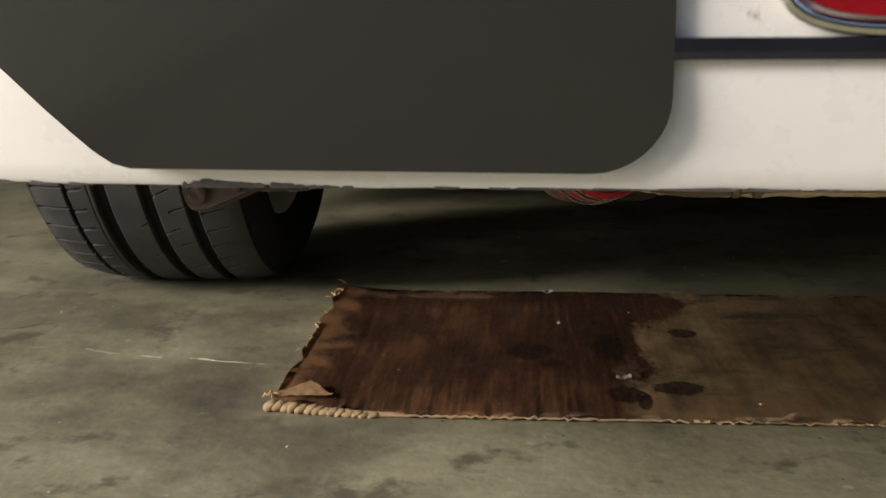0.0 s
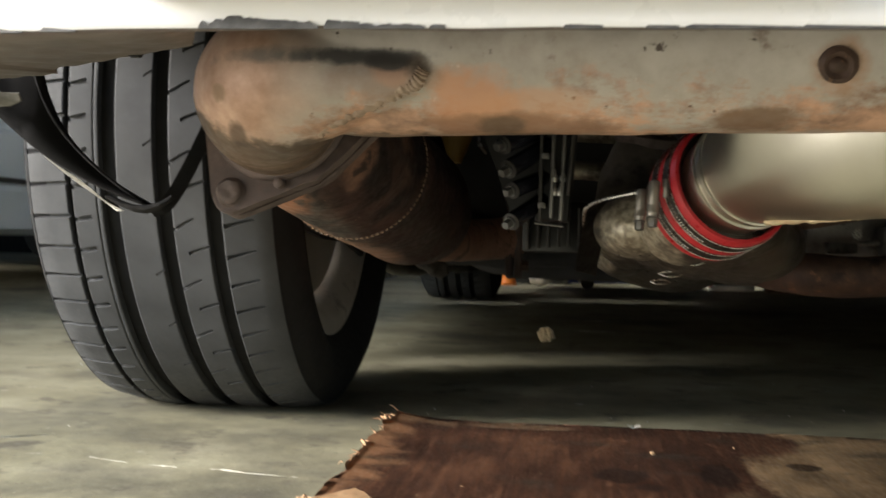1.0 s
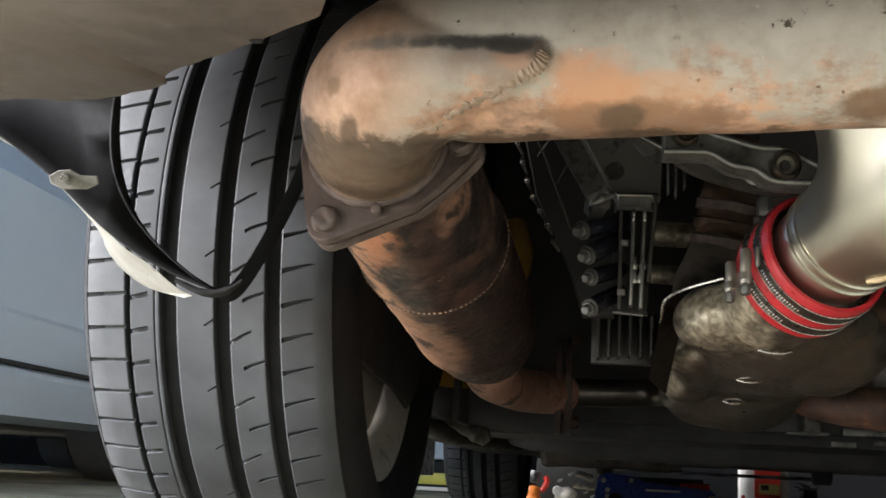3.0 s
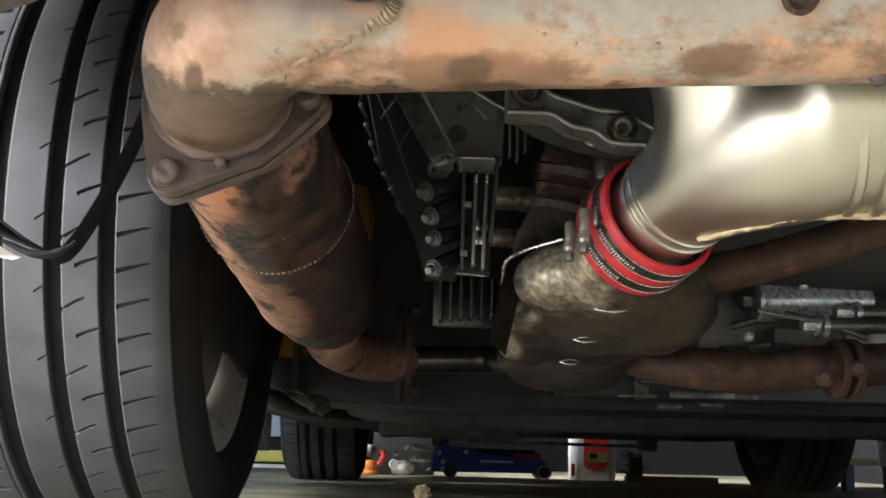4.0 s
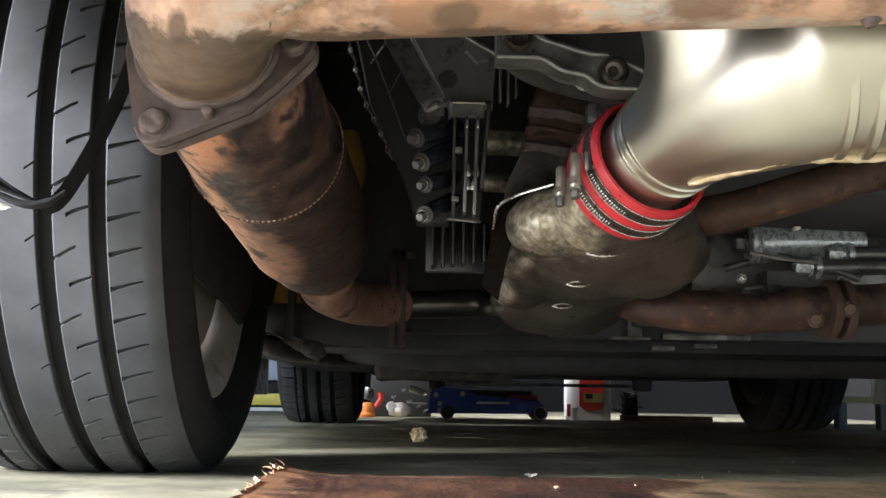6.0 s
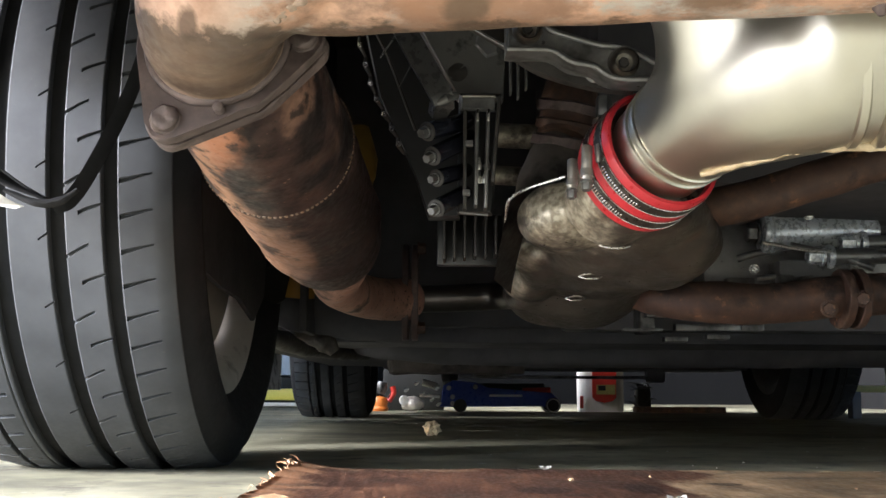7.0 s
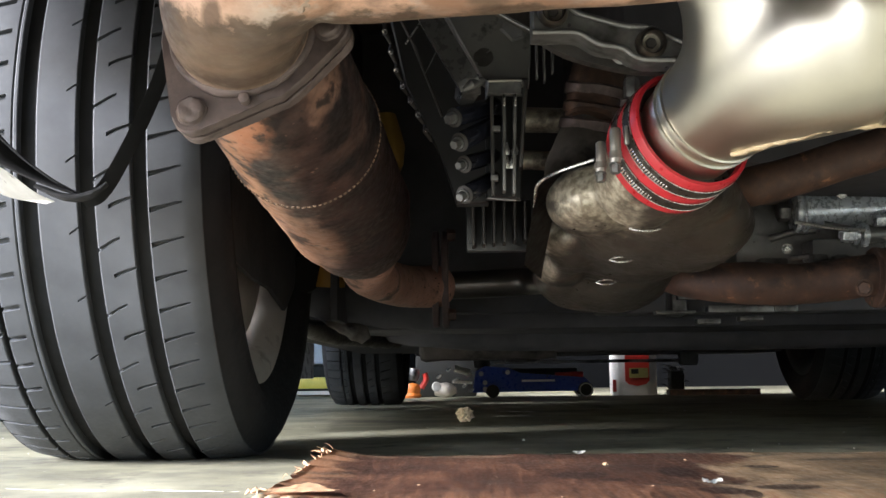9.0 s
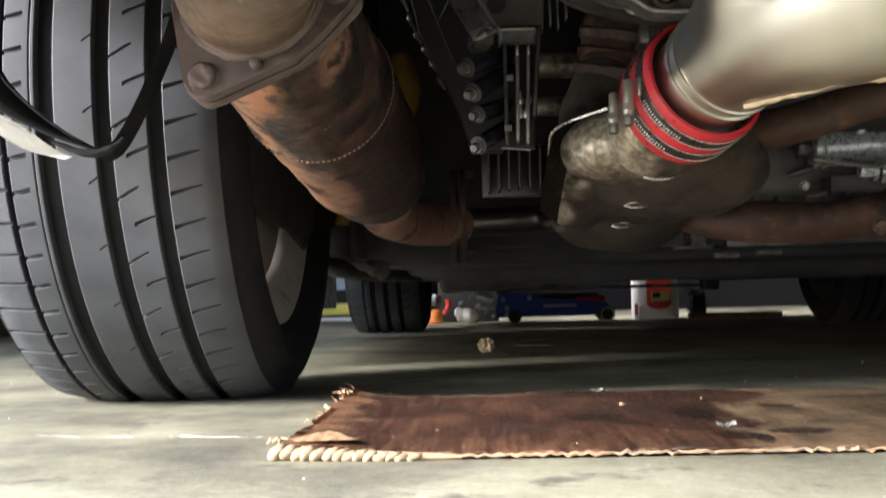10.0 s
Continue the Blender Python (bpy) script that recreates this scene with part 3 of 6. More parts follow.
def tube(path, r, seg=24, caps=True, bm=None, squash=None):
    """Tube along points; r: a radius or one for each point."""
    bm = bm or bmesh.new()
    rs = r if isinstance(r, (list, tuple)) else [r] * len(path)
    if len(rs) != len(path):
        rs = list(np.interp(np.linspace(0, 1, len(path)), np.linspace(0, 1, len(rs)), rs))
    path = [Vector(p) for p in path]
    prev, rings = None, []
    for i, p in enumerate(path):
        d = (path[min(i + 1, len(path) - 1)] - path[max(i - 1, 0)]).normalized()
        if prev is None:
            n = d.orthogonal().normalized()
        else:
            n = (prev - d * prev.dot(d)).normalized()
        prev = n
        b = d.cross(n)
        rings.append([bm.verts.new(p + (n * math.cos(a) + b * math.sin(a)) * rs[i]) for a in [2 * math.pi * k / seg for k in range(seg)]])
    for u, v in zip(rings, rings[1:]):
        for k in range(seg):
            bm.faces.new((u[k], u[(k + 1) % seg], v[(k + 1) % seg], v[k]))
    if caps:
        bm.faces.new(rings[0][::-1])
        bm.faces.new(rings[-1])
    return bm


def lathe(origin, axis, prof, seg=40, bm=None, close=False):
    """Surface of revolution; prof: (distance along the axis, radius)."""
    bm = bm or bmesh.new()
    o, d = Vector(origin), Vector(axis).normalized()
    n = d.orthogonal().normalized()
    b = d.cross(n)
    rings = []
    for s, r in prof:
        rings.append([bm.verts.new(o + d * s + (n * math.cos(a) + b * math.sin(a)) * r) for a in [2 * math.pi * k / seg for k in range(seg)]])
    pairs = list(zip(rings, rings[1:])) + ([(rings[-1], rings[0])] if close else [])
    for u, v in pairs:
        for k in range(seg):
            bm.faces.new((u[k], u[(k + 1) % seg], v[(k + 1) % seg], v[k]))
    if not close:
        if prof[0][1] > 1e-5:
            bm.faces.new(rings[0][::-1])
        if prof[-1][1] > 1e-5:
            bm.faces.new(rings[-1])
    bmesh.ops.remove_doubles(bm, verts=bm.verts, dist=1e-6)
    return bm


def hexhead(at, axis, r, h, bm=None):
    """Bolt head: washer face, hexagon with a chamfer."""
    bm = bm or bmesh.new()
    lathe(at, axis, [(0, r * 1.2), (h * 0.2, r * 1.2)], 14, bm)
    lathe(Vector(at) + Vector(axis).normalized() * h * 0.2, axis, [(0, r), (h * 0.7, r), (h * 0.85, r * 0.82)], 6, bm)
    return bm


def slab(outline, z0, z1, m, bevel=0.0, bm=None):
    """Extruded flat outline, placed by the matrix m."""
    bm = bm or bmesh.new()
    a = [bm.verts.new(m @ Vector((x, y, z0))) for x, y in outline]
    b = [bm.verts.new(m @ Vector((x, y, z1))) for x, y in outline]
    n = len(a)
    fs = [bm.faces.new(a[::-1]), bm.faces.new(b)]
    for i in range(n):
        fs.append(bm.faces.new((a[i], a[(i + 1) % n], b[(i + 1) % n], b[i])))
    if bevel:
        bmesh.ops.bevel(bm, geom=list({e for f in fs[:2] for e in f.edges}), offset=bevel, segments=1, affect="EDGES")
    return bm


def frame_on(at, axis, up=(0, 0, 1)):
    """Matrix whose z runs along axis, x to the side, y up as far as it can."""
    z = Vector(axis).normalized()
    x = Vector(up).cross(z).normalized()
    y = z.cross(x)
    m = Matrix((x, y, z)).transposed().to_4x4()
    m.translation = at
    return m


def rough_up(bm, amount, scale, seed=0.0):
    for v in bm.verts:
        v.co += noise.noise_vector(v.co * scale + Vector((seed, 0, seed))) * amount
    return bm


def sheet(bm, rows, close=False):
    """Quads through a grid of points."""
    vs = [[bm.verts.new(p) for p in r] for r in rows]
    for a, b in zip(vs, vs[1:]):
        for i in range(len(a) - 1):
            bm.faces.new((a[i], a[i + 1], b[i + 1], b[i]))
    return bm


def thicken(bm, t):
    geo = bmesh.ops.solidify(bm, geom=bm.faces[:], thickness=t)
    return bm


# ---------------------------------------------------------------- the garage
def garage():
    bm = bmesh.new()
    sheet(bm, [[Vector((x, y, 0)) for x in (-400, -40, -8, -4, -2, 0, 2, 4, 8, 40, 400)] for y in (-400, -40, -8, -4, -2, 0, 1, 2, 3, 4, 6, 8, 40, 400)])
    tagged(part("ground", bm, "floor"), "worn olive-grey concrete garage floor with stains", "floor", kind="structure")
    # unseen wall added to keep low sun off the far wall
    tagged(part("sun_block_wall", box((-4.7, 6.6, 1.45), (0.2, 3.2, 2.9)), "plaster"), "added charcoal wall keeping low sun off the far end", "wall", kind="structure")
    # unseen pier added to throw shade on the floor beside the tyre
    tagged(part("shade_pier", box((-4.7, 1.75, 1.45), (0.2, 1.9, 2.9)), "plaster"), "added charcoal pier shading the floor beside the car", "wall", kind="structure")
    # unseen low wall added to cut sky light from behind the camera
    tagged(part("sky_block_wall", box((0.45, -1.7, 0.85), (2.8, 0.2, 1.7)), "plaster"), "added low charcoal wall cutting sky light from behind", "wall", kind="structure")
    # unseen ceiling added to block the high sky over the car's rear
    tagged(part("sky_block_ceiling", box((-2.2, 0.6, 3.0), (8.1, 4.2, 0.2)), "plaster"), "added charcoal ceiling holding back sky light", "ceiling", kind="structure")
    # walls added on the right and far end to keep the background dark
    tagged(part("wall_east", box((1.95, 4.35, 1.45), (0.2, 7.5, 2.9)), "blackwall"), "added near-black wall keeping the background dark", "wall", kind="structure")
    tagged(part("wall_north", box((0.0, 8.1, 1.45), (10.2, 0.2, 2.9)), "blackwall"), "added near-black wall keeping the background dark", "wall", kind="structure")
    # unseen ceilings added; gap on the left lets sky reach the parked car
    tagged(part("ceiling_side", box((1.2, 3.75, 3.0), (7.8, 2.1, 0.2)), "plaster"), "added charcoal ceiling holding back sky light", "ceiling", kind="structure")
    tagged(part("ceiling", box((0.0, 6.5, 3.0), (10.2, 3.4, 0.2)), "plaster"), "added charcoal ceiling holding back sky light", "ceiling", kind="structure")


garage()

# ---------------------------------------------------------------- the car
car = thing("car", (0, 2.9, 0), "white coupe car seen from beneath its rear bumper", "car")
RA = 1.75   # rear axle
FA = 4.10   # front axle


def wheel(cx, cy, half, R, rim_r, inner, narrow, wides, pitch_n, alloy="rim"):
    """Tyre carcass with grooved ribs and sipes, and an alloy rim. inner: +1 when the car's middle lies to +x."""
    k = half / 0.130
    carcass = [(-0.118, rim_r), (-0.150, rim_r + 0.035), (-0.153, rim_r + 0.055), (-0.143, R - 0.022), (-0.131, R - 0.0095), (-0.118, R - 0.009),
               (0.118, R - 0.009), (0.131, R - 0.0095), (0.143, R - 0.022), (0.153, rim_r + 0.055), (0.150, rim_r + 0.035), (0.118, rim_r)]
    o = Vector((cx, cy, R - 0.006))
    bm = bmesh.new()
    lathe(o, (inner, 0, 0), [(s * k, r) for s, r in carcass], 96, bm)
    for f in [f for f in bm.faces if len(f.verts) > 4]:
        bm.faces.remove(f)
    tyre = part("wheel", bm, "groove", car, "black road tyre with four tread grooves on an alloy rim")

    def crown(s):
        u = abs(s) / half
        return R - (0.0065 if s > 0 else 0.0085) * max(0, (u - 0.45) / 0.55) ** 2

    def rib(s0, s1, slots, shear, gap=0.0012, deep=0.003, taper=0.0, bow=0.0):
        """A band of the tread; slots: spans (from, to) across it that are cut in turn, pitch by pitch (None: no cut)."""
        bm = bmesh.new()
        edge = 0.0011 / (s1 - s0)
        vs = {0.0, edge, 0.5, 1 - edge, 1.0}
        for q in slots:
            if q:
                vs |= set(q) | ({q[0] - 0.02} if q[0] > 0.05 else set()) | ({q[1] + 0.02} if q[1] < 0.95 else set())
        vs = sorted(vs)
        n = pitch_n
        pitch = 2 * math.pi / n
        g = gap / R
        us = [-pitch * 0.5, -g * 1.25, -g * 0.9, g * 0.9, g * 1.5]
        rows = []
        for i in range(n):
            cut = slots[i % len(slots)]
            for j, u in enumerate(us):
                row = []
                for v in vs:
                    s = s0 + (s1 - s0) * v
                    r = crown(s) - (0.0007 if v in (0.0, 1.0) else 0)
                    if cut and j in (2, 3) and cut[0] - 1e-6 <= v <= cut[1] + 1e-6:
                        r -= deep
                    wide = 1.0
                    if cut and j:
                        wide = 1 - taper * max(0.0, min(1.0, (v - cut[0]) / (cut[1] - cut[0])))
                    a = i * pitch + pitch * 0.5 + u * (wide if j else 1.0) + shear * (v - 0.5) * pitch + bow * pitch * (v - 0.5) ** 2
                    row.append((s, r, a))
                row = [(row[0][0], R - 0.009, row[0][2])] + row + [(row[-1][0], R - 0.009, row[-1][2])]
                rows.append([bm.verts.new(o + Vector((s * inner, -math.cos(a) * r, math.sin(a) * r))) for s, r, a in row])
        for a, b in zip(rows, rows[1:] + rows[:1]):
            for q in range(len(a) - 1):
                bm.faces.new((a[q], a[q + 1], b[q + 1], b[q]))
        bmesh.ops.recalc_face_normals(bm, faces=bm.faces)
        return part("tread_rib", bm, "rubber", tyre, angle=30)

    w = (0.0082, 0.0076, 0.0071)
    line = wides[0] - w[0] - 0.0052   # fine circumferential cut in the second rib
    bands = [(-half * 1.02, narrow - 0.0028, [(0.0, 1.0)], 0.12, 0.0017, 0.004, 0.15), (narrow + 0.0028, line, [(0.0, 0.72)], 0.16, 0.0019, 0.004, -0.1), (line + 0.0008, wides[0] - w[0], [None], 0.0),
             (wides[0] + w[0], wides[1] - w[1], [(0.76, 1.0), None], 0.75, 0.0008), (wides[1] + w[1], wides[2] - w[2], [(0.0, 0.6), (0.38, 1.0)], 0.5, 0.0015, 0.0035, 0.3, -0.25), (wides[2] + w[2], half * 1.02, [(0.03, 0.62)], 0.3, 0.0018, 0.004, 0.6, -0.2)]
    for band in bands:
        rib(*band)
    # rim: barrel, lips, five spokes
    bm = lathe(o, (inner, 0, 0), [(-0.125 * k, rim_r + 0.012), (-0.118 * k, rim_r + 0.012), (-0.112 * k, rim_r - 0.004), (-0.05, rim_r - 0.03), (0.06, rim_r - 0.026), (0.112 * k, rim_r - 0.008), (0.118 * k, rim_r + 0.012),
                                 (0.127 * k, rim_r + 0.013), (0.127 * k, rim_r - 0.002), (0.115 * k, rim_r - 0.018), (0.06, rim_r - 0.038), (-0.05, rim_r - 0.042), (-0.125 * k, rim_r - 0.012)], 72, close=True)
    rim = part("rim", bm, alloy, tyre, "brake-dusted alloy rim")
    bm = bmesh.new()
    for i in range(5):
        a = 2 * math.pi * i / 5 + 0.3
        m = Matrix.Translation(o + Vector((-0.085 * inner * k, 0, 0))) @ Matrix.Rotation(a, 4, "X")
        box((0, 0, 0), (0.03, 0.06, rim_r - 0.05), 0.008, m @ Matrix.Translation((0, 0, (rim_r - 0.05) / 2 + 0.03)), bm)
    lathe(o, (inner, 0, 0), [(-0.1 * k, 0.07), (-0.06 * k, 0.075), (0.0, 0.07)], 32, bm)
    part("spokes", bm, alloy, tyre)
    return tyre


wheel(-0.7775, RA, 0.1165, 0.329, 0.232, 1, -0.0755, (-0.0355, 0.0165, 0.0645), 64)
wheel(0.7775, RA, 0.1165, 0.329, 0.232, -1, -0.0755, (-0.0355, 0.0165, 0.0645), 64)
wheel(-0.745, FA, 0.103, 0.318, 0.225, 1, -0.062, (-0.034, 0.006, 0.046), 58, "rim_dark")
wheel(0.745, FA, 0.103, 0.318, 0.225, -1, -0.062, (-0.034, 0.006, 0.046), 58, "rim_dark")


def body():
    """Lofted coupe shell: sides with wheel arches, roof, and a dark floor."""
    ys = np.linspace(0.86, 5.05, 119)
    rows_l = []
    for y in ys:
        f = (y - 0.86) / (5.05 - 0.86)
        w = 0.90 - 0.14 * max(0, (f - 0.8) / 0.2) ** 2 - 0.05 * max(0, (0.08 - f) / 0.08) ** 2
        if abs(y - RA) < 0.6:
            w += 0.055 * math.cos((y - RA) / 0.6 * math.pi / 2)
        roof = float(np.interp(f, [0, 0.12, 0.3, 0.42, 0.55, 0.66, 0.72, 0.9, 1.0], [0.66, 0.86, 1.12, 1.25, 1.29, 1.2, 0.98, 0.78, 0.52]))
        low = 0.235 if y < 2.0 or y > 4.5 else 0.085
        for ya, ra in ((RA, 0.585 if y < RA else 0.352), (FA, 0.37)):
            dd = abs(y - ya)
            if dd < ra:
                low = max(low, (0.395 if ya == RA and y < RA else 0.325) + 0.285 * math.sqrt(max(0.0, 1 - (dd / min(ra, 0.37)) ** 2)))
        belt = min(0.8, roof - 0.02)
        low = min(low, belt - 0.04)
        gw = w - 0.22 if roof > 0.95 else w - 0.12
        sec = [(w - 0.03, low), (w, low + (belt - low) * 0.3), (w + 0.005, low + (belt - low) * 0.6), (w - 0.04, belt), (gw, belt + (roof - belt) * 0.6), (gw * 0.75, roof - 0.02), (gw * 0.35, roof), (0, roof + 0.01)]
        full = [(-a, b) for a, b in sec] + [(a, b) for a, b in sec[::-1][1:]]
        rows_l.append([Vector((a, y, b)) for a, b in full])
    bm = sheet(bmesh.new(), rows_l)
    bm.verts.ensure_lookup_table()
    bm.faces.new(bm.verts[-len(rows_l[0]):])
    bmesh.ops.recalc_face_normals(bm, faces=bm.faces)
    shell = part("body_shell", bm, "white", car)
    # window glass, laid just over the shell
    def pane(name, r0, r1, c0, c1):
        rows = []
        for row in rows_l[r0:r1]:
            rows.append([Vector((p.x * 1.012, p.y, p.z + 0.006)) for p in row[c0:c1]])
        bm = sheet(bmesh.new(), rows)
        bmesh.ops.recalc_face_normals(bm, faces=bm.faces)
        part(name, thicken(bm, 0.003), "glass", car, "dark tinted window glass")

    pane("side_window", 40, 80, 3, 5)
    pane("side_window", 40, 80, 10, 12)
    pane("rear_window", 16, 44, 5, 10)
    pane("windscreen", 74, 86, 5, 10)
    return shell


body()

part("floor_pan", box((0, 3.05, 0.172), (1.5, 1.75, 0.03), 0.01), "soot", car)
part("front_tray", box((0, 4.55, 0.2), (1.3, 0.75, 0.03), 0.01), "under", car)
part("engine_bay_roof", box((0, 1.45, 0.62), (1.5, 1.35, 0.03), 0.01), "under", car)
# panels added to block side light through the wheel arches
for x in (-0.585, 0.585):
    part("inner_arch_blocker", box((x, 1.78, 0.44), (0.012, 0.80, 0.36), 0.004), "soot", car)
# lower panels added to keep sun off the firewall
for x in (-0.605, 0.605):
    part("arch_light_block", box((x, 2.08, 0.235), (0.01, 0.2, 0.14), 0.003), "soot", car)
# unseen beam and panel added so the charge pipe reflects darkness above
part("bumper_blocker", box((0, 0.86, 0.47), (1.2, 0.05, 0.22), 0.012), "black", car, "unseen black beam darkening the charge pipe's reflection")
part("rear_closing_panel", box((0, 1.02, 0.53), (1.5, 0.38, 0.02), 0.006), "under", car)
part("firewall", box((0, 2.15, 0.40), (1.45, 0.03, 0.44), 0.01), "soot", car)


# ---------------------------------------------------------------- rear bumper
PLAN = [(0.925, 1.165), (0.912, 1.10), (0.885, 1.03), (0.82, 0.90), (0.72, 0.815), (0.62, 0.785), (0.5, 0.77), (0.25, 0.764), (0.0, 0.763)]


def bumper():
    pts = spline([(-a, b, 0) for a, b in PLAN] + [(a, b, 0) for a, b in PLAN[::-1][1:]], 10)
    prof = [(0.004, 0.2715), (0.001, 0.2705), (-0.001, 0.2725), (-0.003, 0.281), (-0.006, 0.30), (-0.008, 0.3275), (-0.008, 0.40), (-0.006, 0.50), (0.01, 0.58), (0.06, 0.66)]
    rows, inner = [], []
    for i, p in enumerate(pts):
        d = (pts[min(i + 1, len(pts) - 1)] - pts[max(i - 1, 0)]).normalized()
        n = Vector((-d.y, d.x, 0))
        row = []
        for j, (off, z) in enumerate(prof):
            q = p + n * off + Vector((0, 0, z))
            if j in (0, 1, 2):
                q.z += 0.0012 * noise.noise(Vector((p.x * 60, 0, 3))) + 0.002 * max(0, noise.noise(Vector((p.x * 130, 2, 1))) - 0.2)
            row.append(q)
        rows.append(row)
        ax = abs(p.x)
        w = 0.02
        if p.y < 0.9 and ax > 0.5:
            w = 0.02 + (max(0.02, min(0.17, 0.868 + (ax - 0.544) * 0.62 - p.y)) - 0.02) * min(1, (ax - 0.5) / 0.045)
        elif p.y >= 0.9:
            w = max(0.02, 0.14 - (p.y - 0.9) * 1.1)
        inner.append([row[0] + Vector((0, 0, 0.0008)), row[0] + n * w * 0.35 + Vector((0, 0, 0.006)), row[0] + n * w + Vector((0, 0, 0.013))])
    bm = sheet(bmesh.new(), rows)
    bmesh.ops.recalc_face_normals(bm, faces=bm.faces)
    b = part("rear_bumper", bm, "white", car, "white painted bumper with a scuffed lower edge", angle=60)
    mod = b.modifiers.new("thickness", "SOLIDIFY")
    mod.thickness, mod.offset = 0.0025, -1
    bm = sheet(bmesh.new(), inner)
    bmesh.ops.recalc_face_normals(bm, faces=bm.faces)
    u = part("bumper_underside", bm, "grime", b, "grimy grey-brown underside lip", angle=60)
    mod = u.modifiers.new("thickness", "SOLIDIFY")
    mod.thickness, mod.offset = 0.0025, -1
    # black insert, a rounded panel set into the bumper
    right = [(-0.310 + 0.034 * math.sin(a), 0.313 - 0.0340 * math.cos(a)) for a in [radians(10 * k) for k in range(0, 10)]]
    outline = [(-0.516, 0.2805), (-0.524, 0.2828), (-0.532, 0.2885), (-0.541, 0.2970), (-0.552, 0.3075), (-0.572, 0.3270), (-0.60, 0.36), (-0.615, 0.45), (-0.276, 0.45), (-0.276, 0.36)] + right[::-1]
    ol = outline
    bm = bmesh.new()
    front = [bm.verts.new((x, 0.7535 - (0.004 if z > 0.3 else 0.0035 * max(0, (z - 0.28) / 0.02)), z)) for x, z in ol]
    cen = bm.verts.new((-0.42, 0.749, 0.36))
    back = [bm.verts.new((x, 0.764, z)) for x, z in ol]
    for i in range(len(ol)):
        j = (i + 1) % len(ol)
        bm.faces.new((front[i], front[j], cen))
        bm.faces.new((front[j], front[i], back[i], back[j]))
    bmesh.ops.recalc_face_normals(bm, faces=bm.faces)
    part("bumper_insert", bm, "black", b, "smooth black plastic insert")
    # black trim strip, and the red reflector in its chrome bezel
    part("trim_strip", box((0.02, 0.7525, 0.333), (0.60, 0.006, 0.0095), 0.0015), "gloss", b, "glossy black trim strip")
    oval = []
    for k in range(40):
        a = 2 * math.pi * k / 40
        c, s = math.cos(a), math.sin(a)
        oval.append((math.copysign(abs(c) ** 0.55, c) * 0.075, math.copysign(abs(s) ** 0.55, s) * 0.028))
    m = frame_on((-0.157, 0.7535, 0.3685), (0, -1, 0))
    part("reflector_lens", slab([(x * 0.93, y * 0.82) for x, y in oval], 0.0, 0.004, m, 0.0015), "lens", b, "glossy red reflector lens")
    loop = [m @ Vector((x, y, 0.002)) for x, y in oval]
    part("reflector_bezel", tube(loop + loop[:2], 0.0035, 10, False), "chrome", b, "chrome bezel")
    # torn black clip left hanging behind the lip
    clip = slab([(-0.010, 0.014), (0.0085, 0.014), (0.0085, 0.004), (0.0040, -0.0085), (-0.0005, -0.0085), (-0.0062, -0.005), (-0.0085, 0.002)], -0.002, 0.002, frame_on((-0.574, 0.9, 0.2895), (0, -1, 0)), 0.0005)
    part("torn_clip", clip, "liner", b, "torn black plastic clip")
    # flaking lower edge
    random.seed(5)
    for x0, w, high in ((-0.604, 0.014, 1.6), (-0.586, 0.010, 1.3), (-0.568, 0.012, 1.6), (-0.548, 0.012, 0.8), (-0.4775, 0.039, 2.6), (-0.4905, 0.014, 1.8), (-0.450, 0.012, 2.0), (-0.4345, 0.022, 0.9), (-0.4195, 0.005, 1.0), (-0.374, 0.012, 0.9),
                        (-0.350, 0.010, 0.8), (-0.325, 0.036, 1.2), (-0.293, 0.030, 1.6), (-0.262, 0.034, 1.3), (-0.229, 0.026, 1.0), (-0.205, 0.012, 0.8)):
        yb = float(np.interp(-x0, [0.0, 0.5, 0.62, 0.72], [0.763, 0.77, 0.785, 0.815]))
        n = 26
        lift = [max(0.25, min(1.0, 0.75 + 0.9 * noise.noise(Vector((x0 * 50 + k * 0.16, 3.1, 0))) + 0.25 * random.uniform(-1, 1))) * min(1.0, 3.2 * math.sin(math.pi * (k + 0.35) / (n + 0.7))) for k in range(n + 1)]
        ol = [(-w / 2, -0.0006)] + [(-w / 2 + w * k / n, high * 0.0014 * lift[k]) for k in range(n + 1)] + [(w / 2, -0.0006)]
        part("paint_chip", slab(ol, -0.0005, 0.0005, frame_on((x0, yb - 0.0014, 0.2704), (0, -1, 0))), "scuff", b, "chipped edge of bare dark plastic")
    return b


bumper()


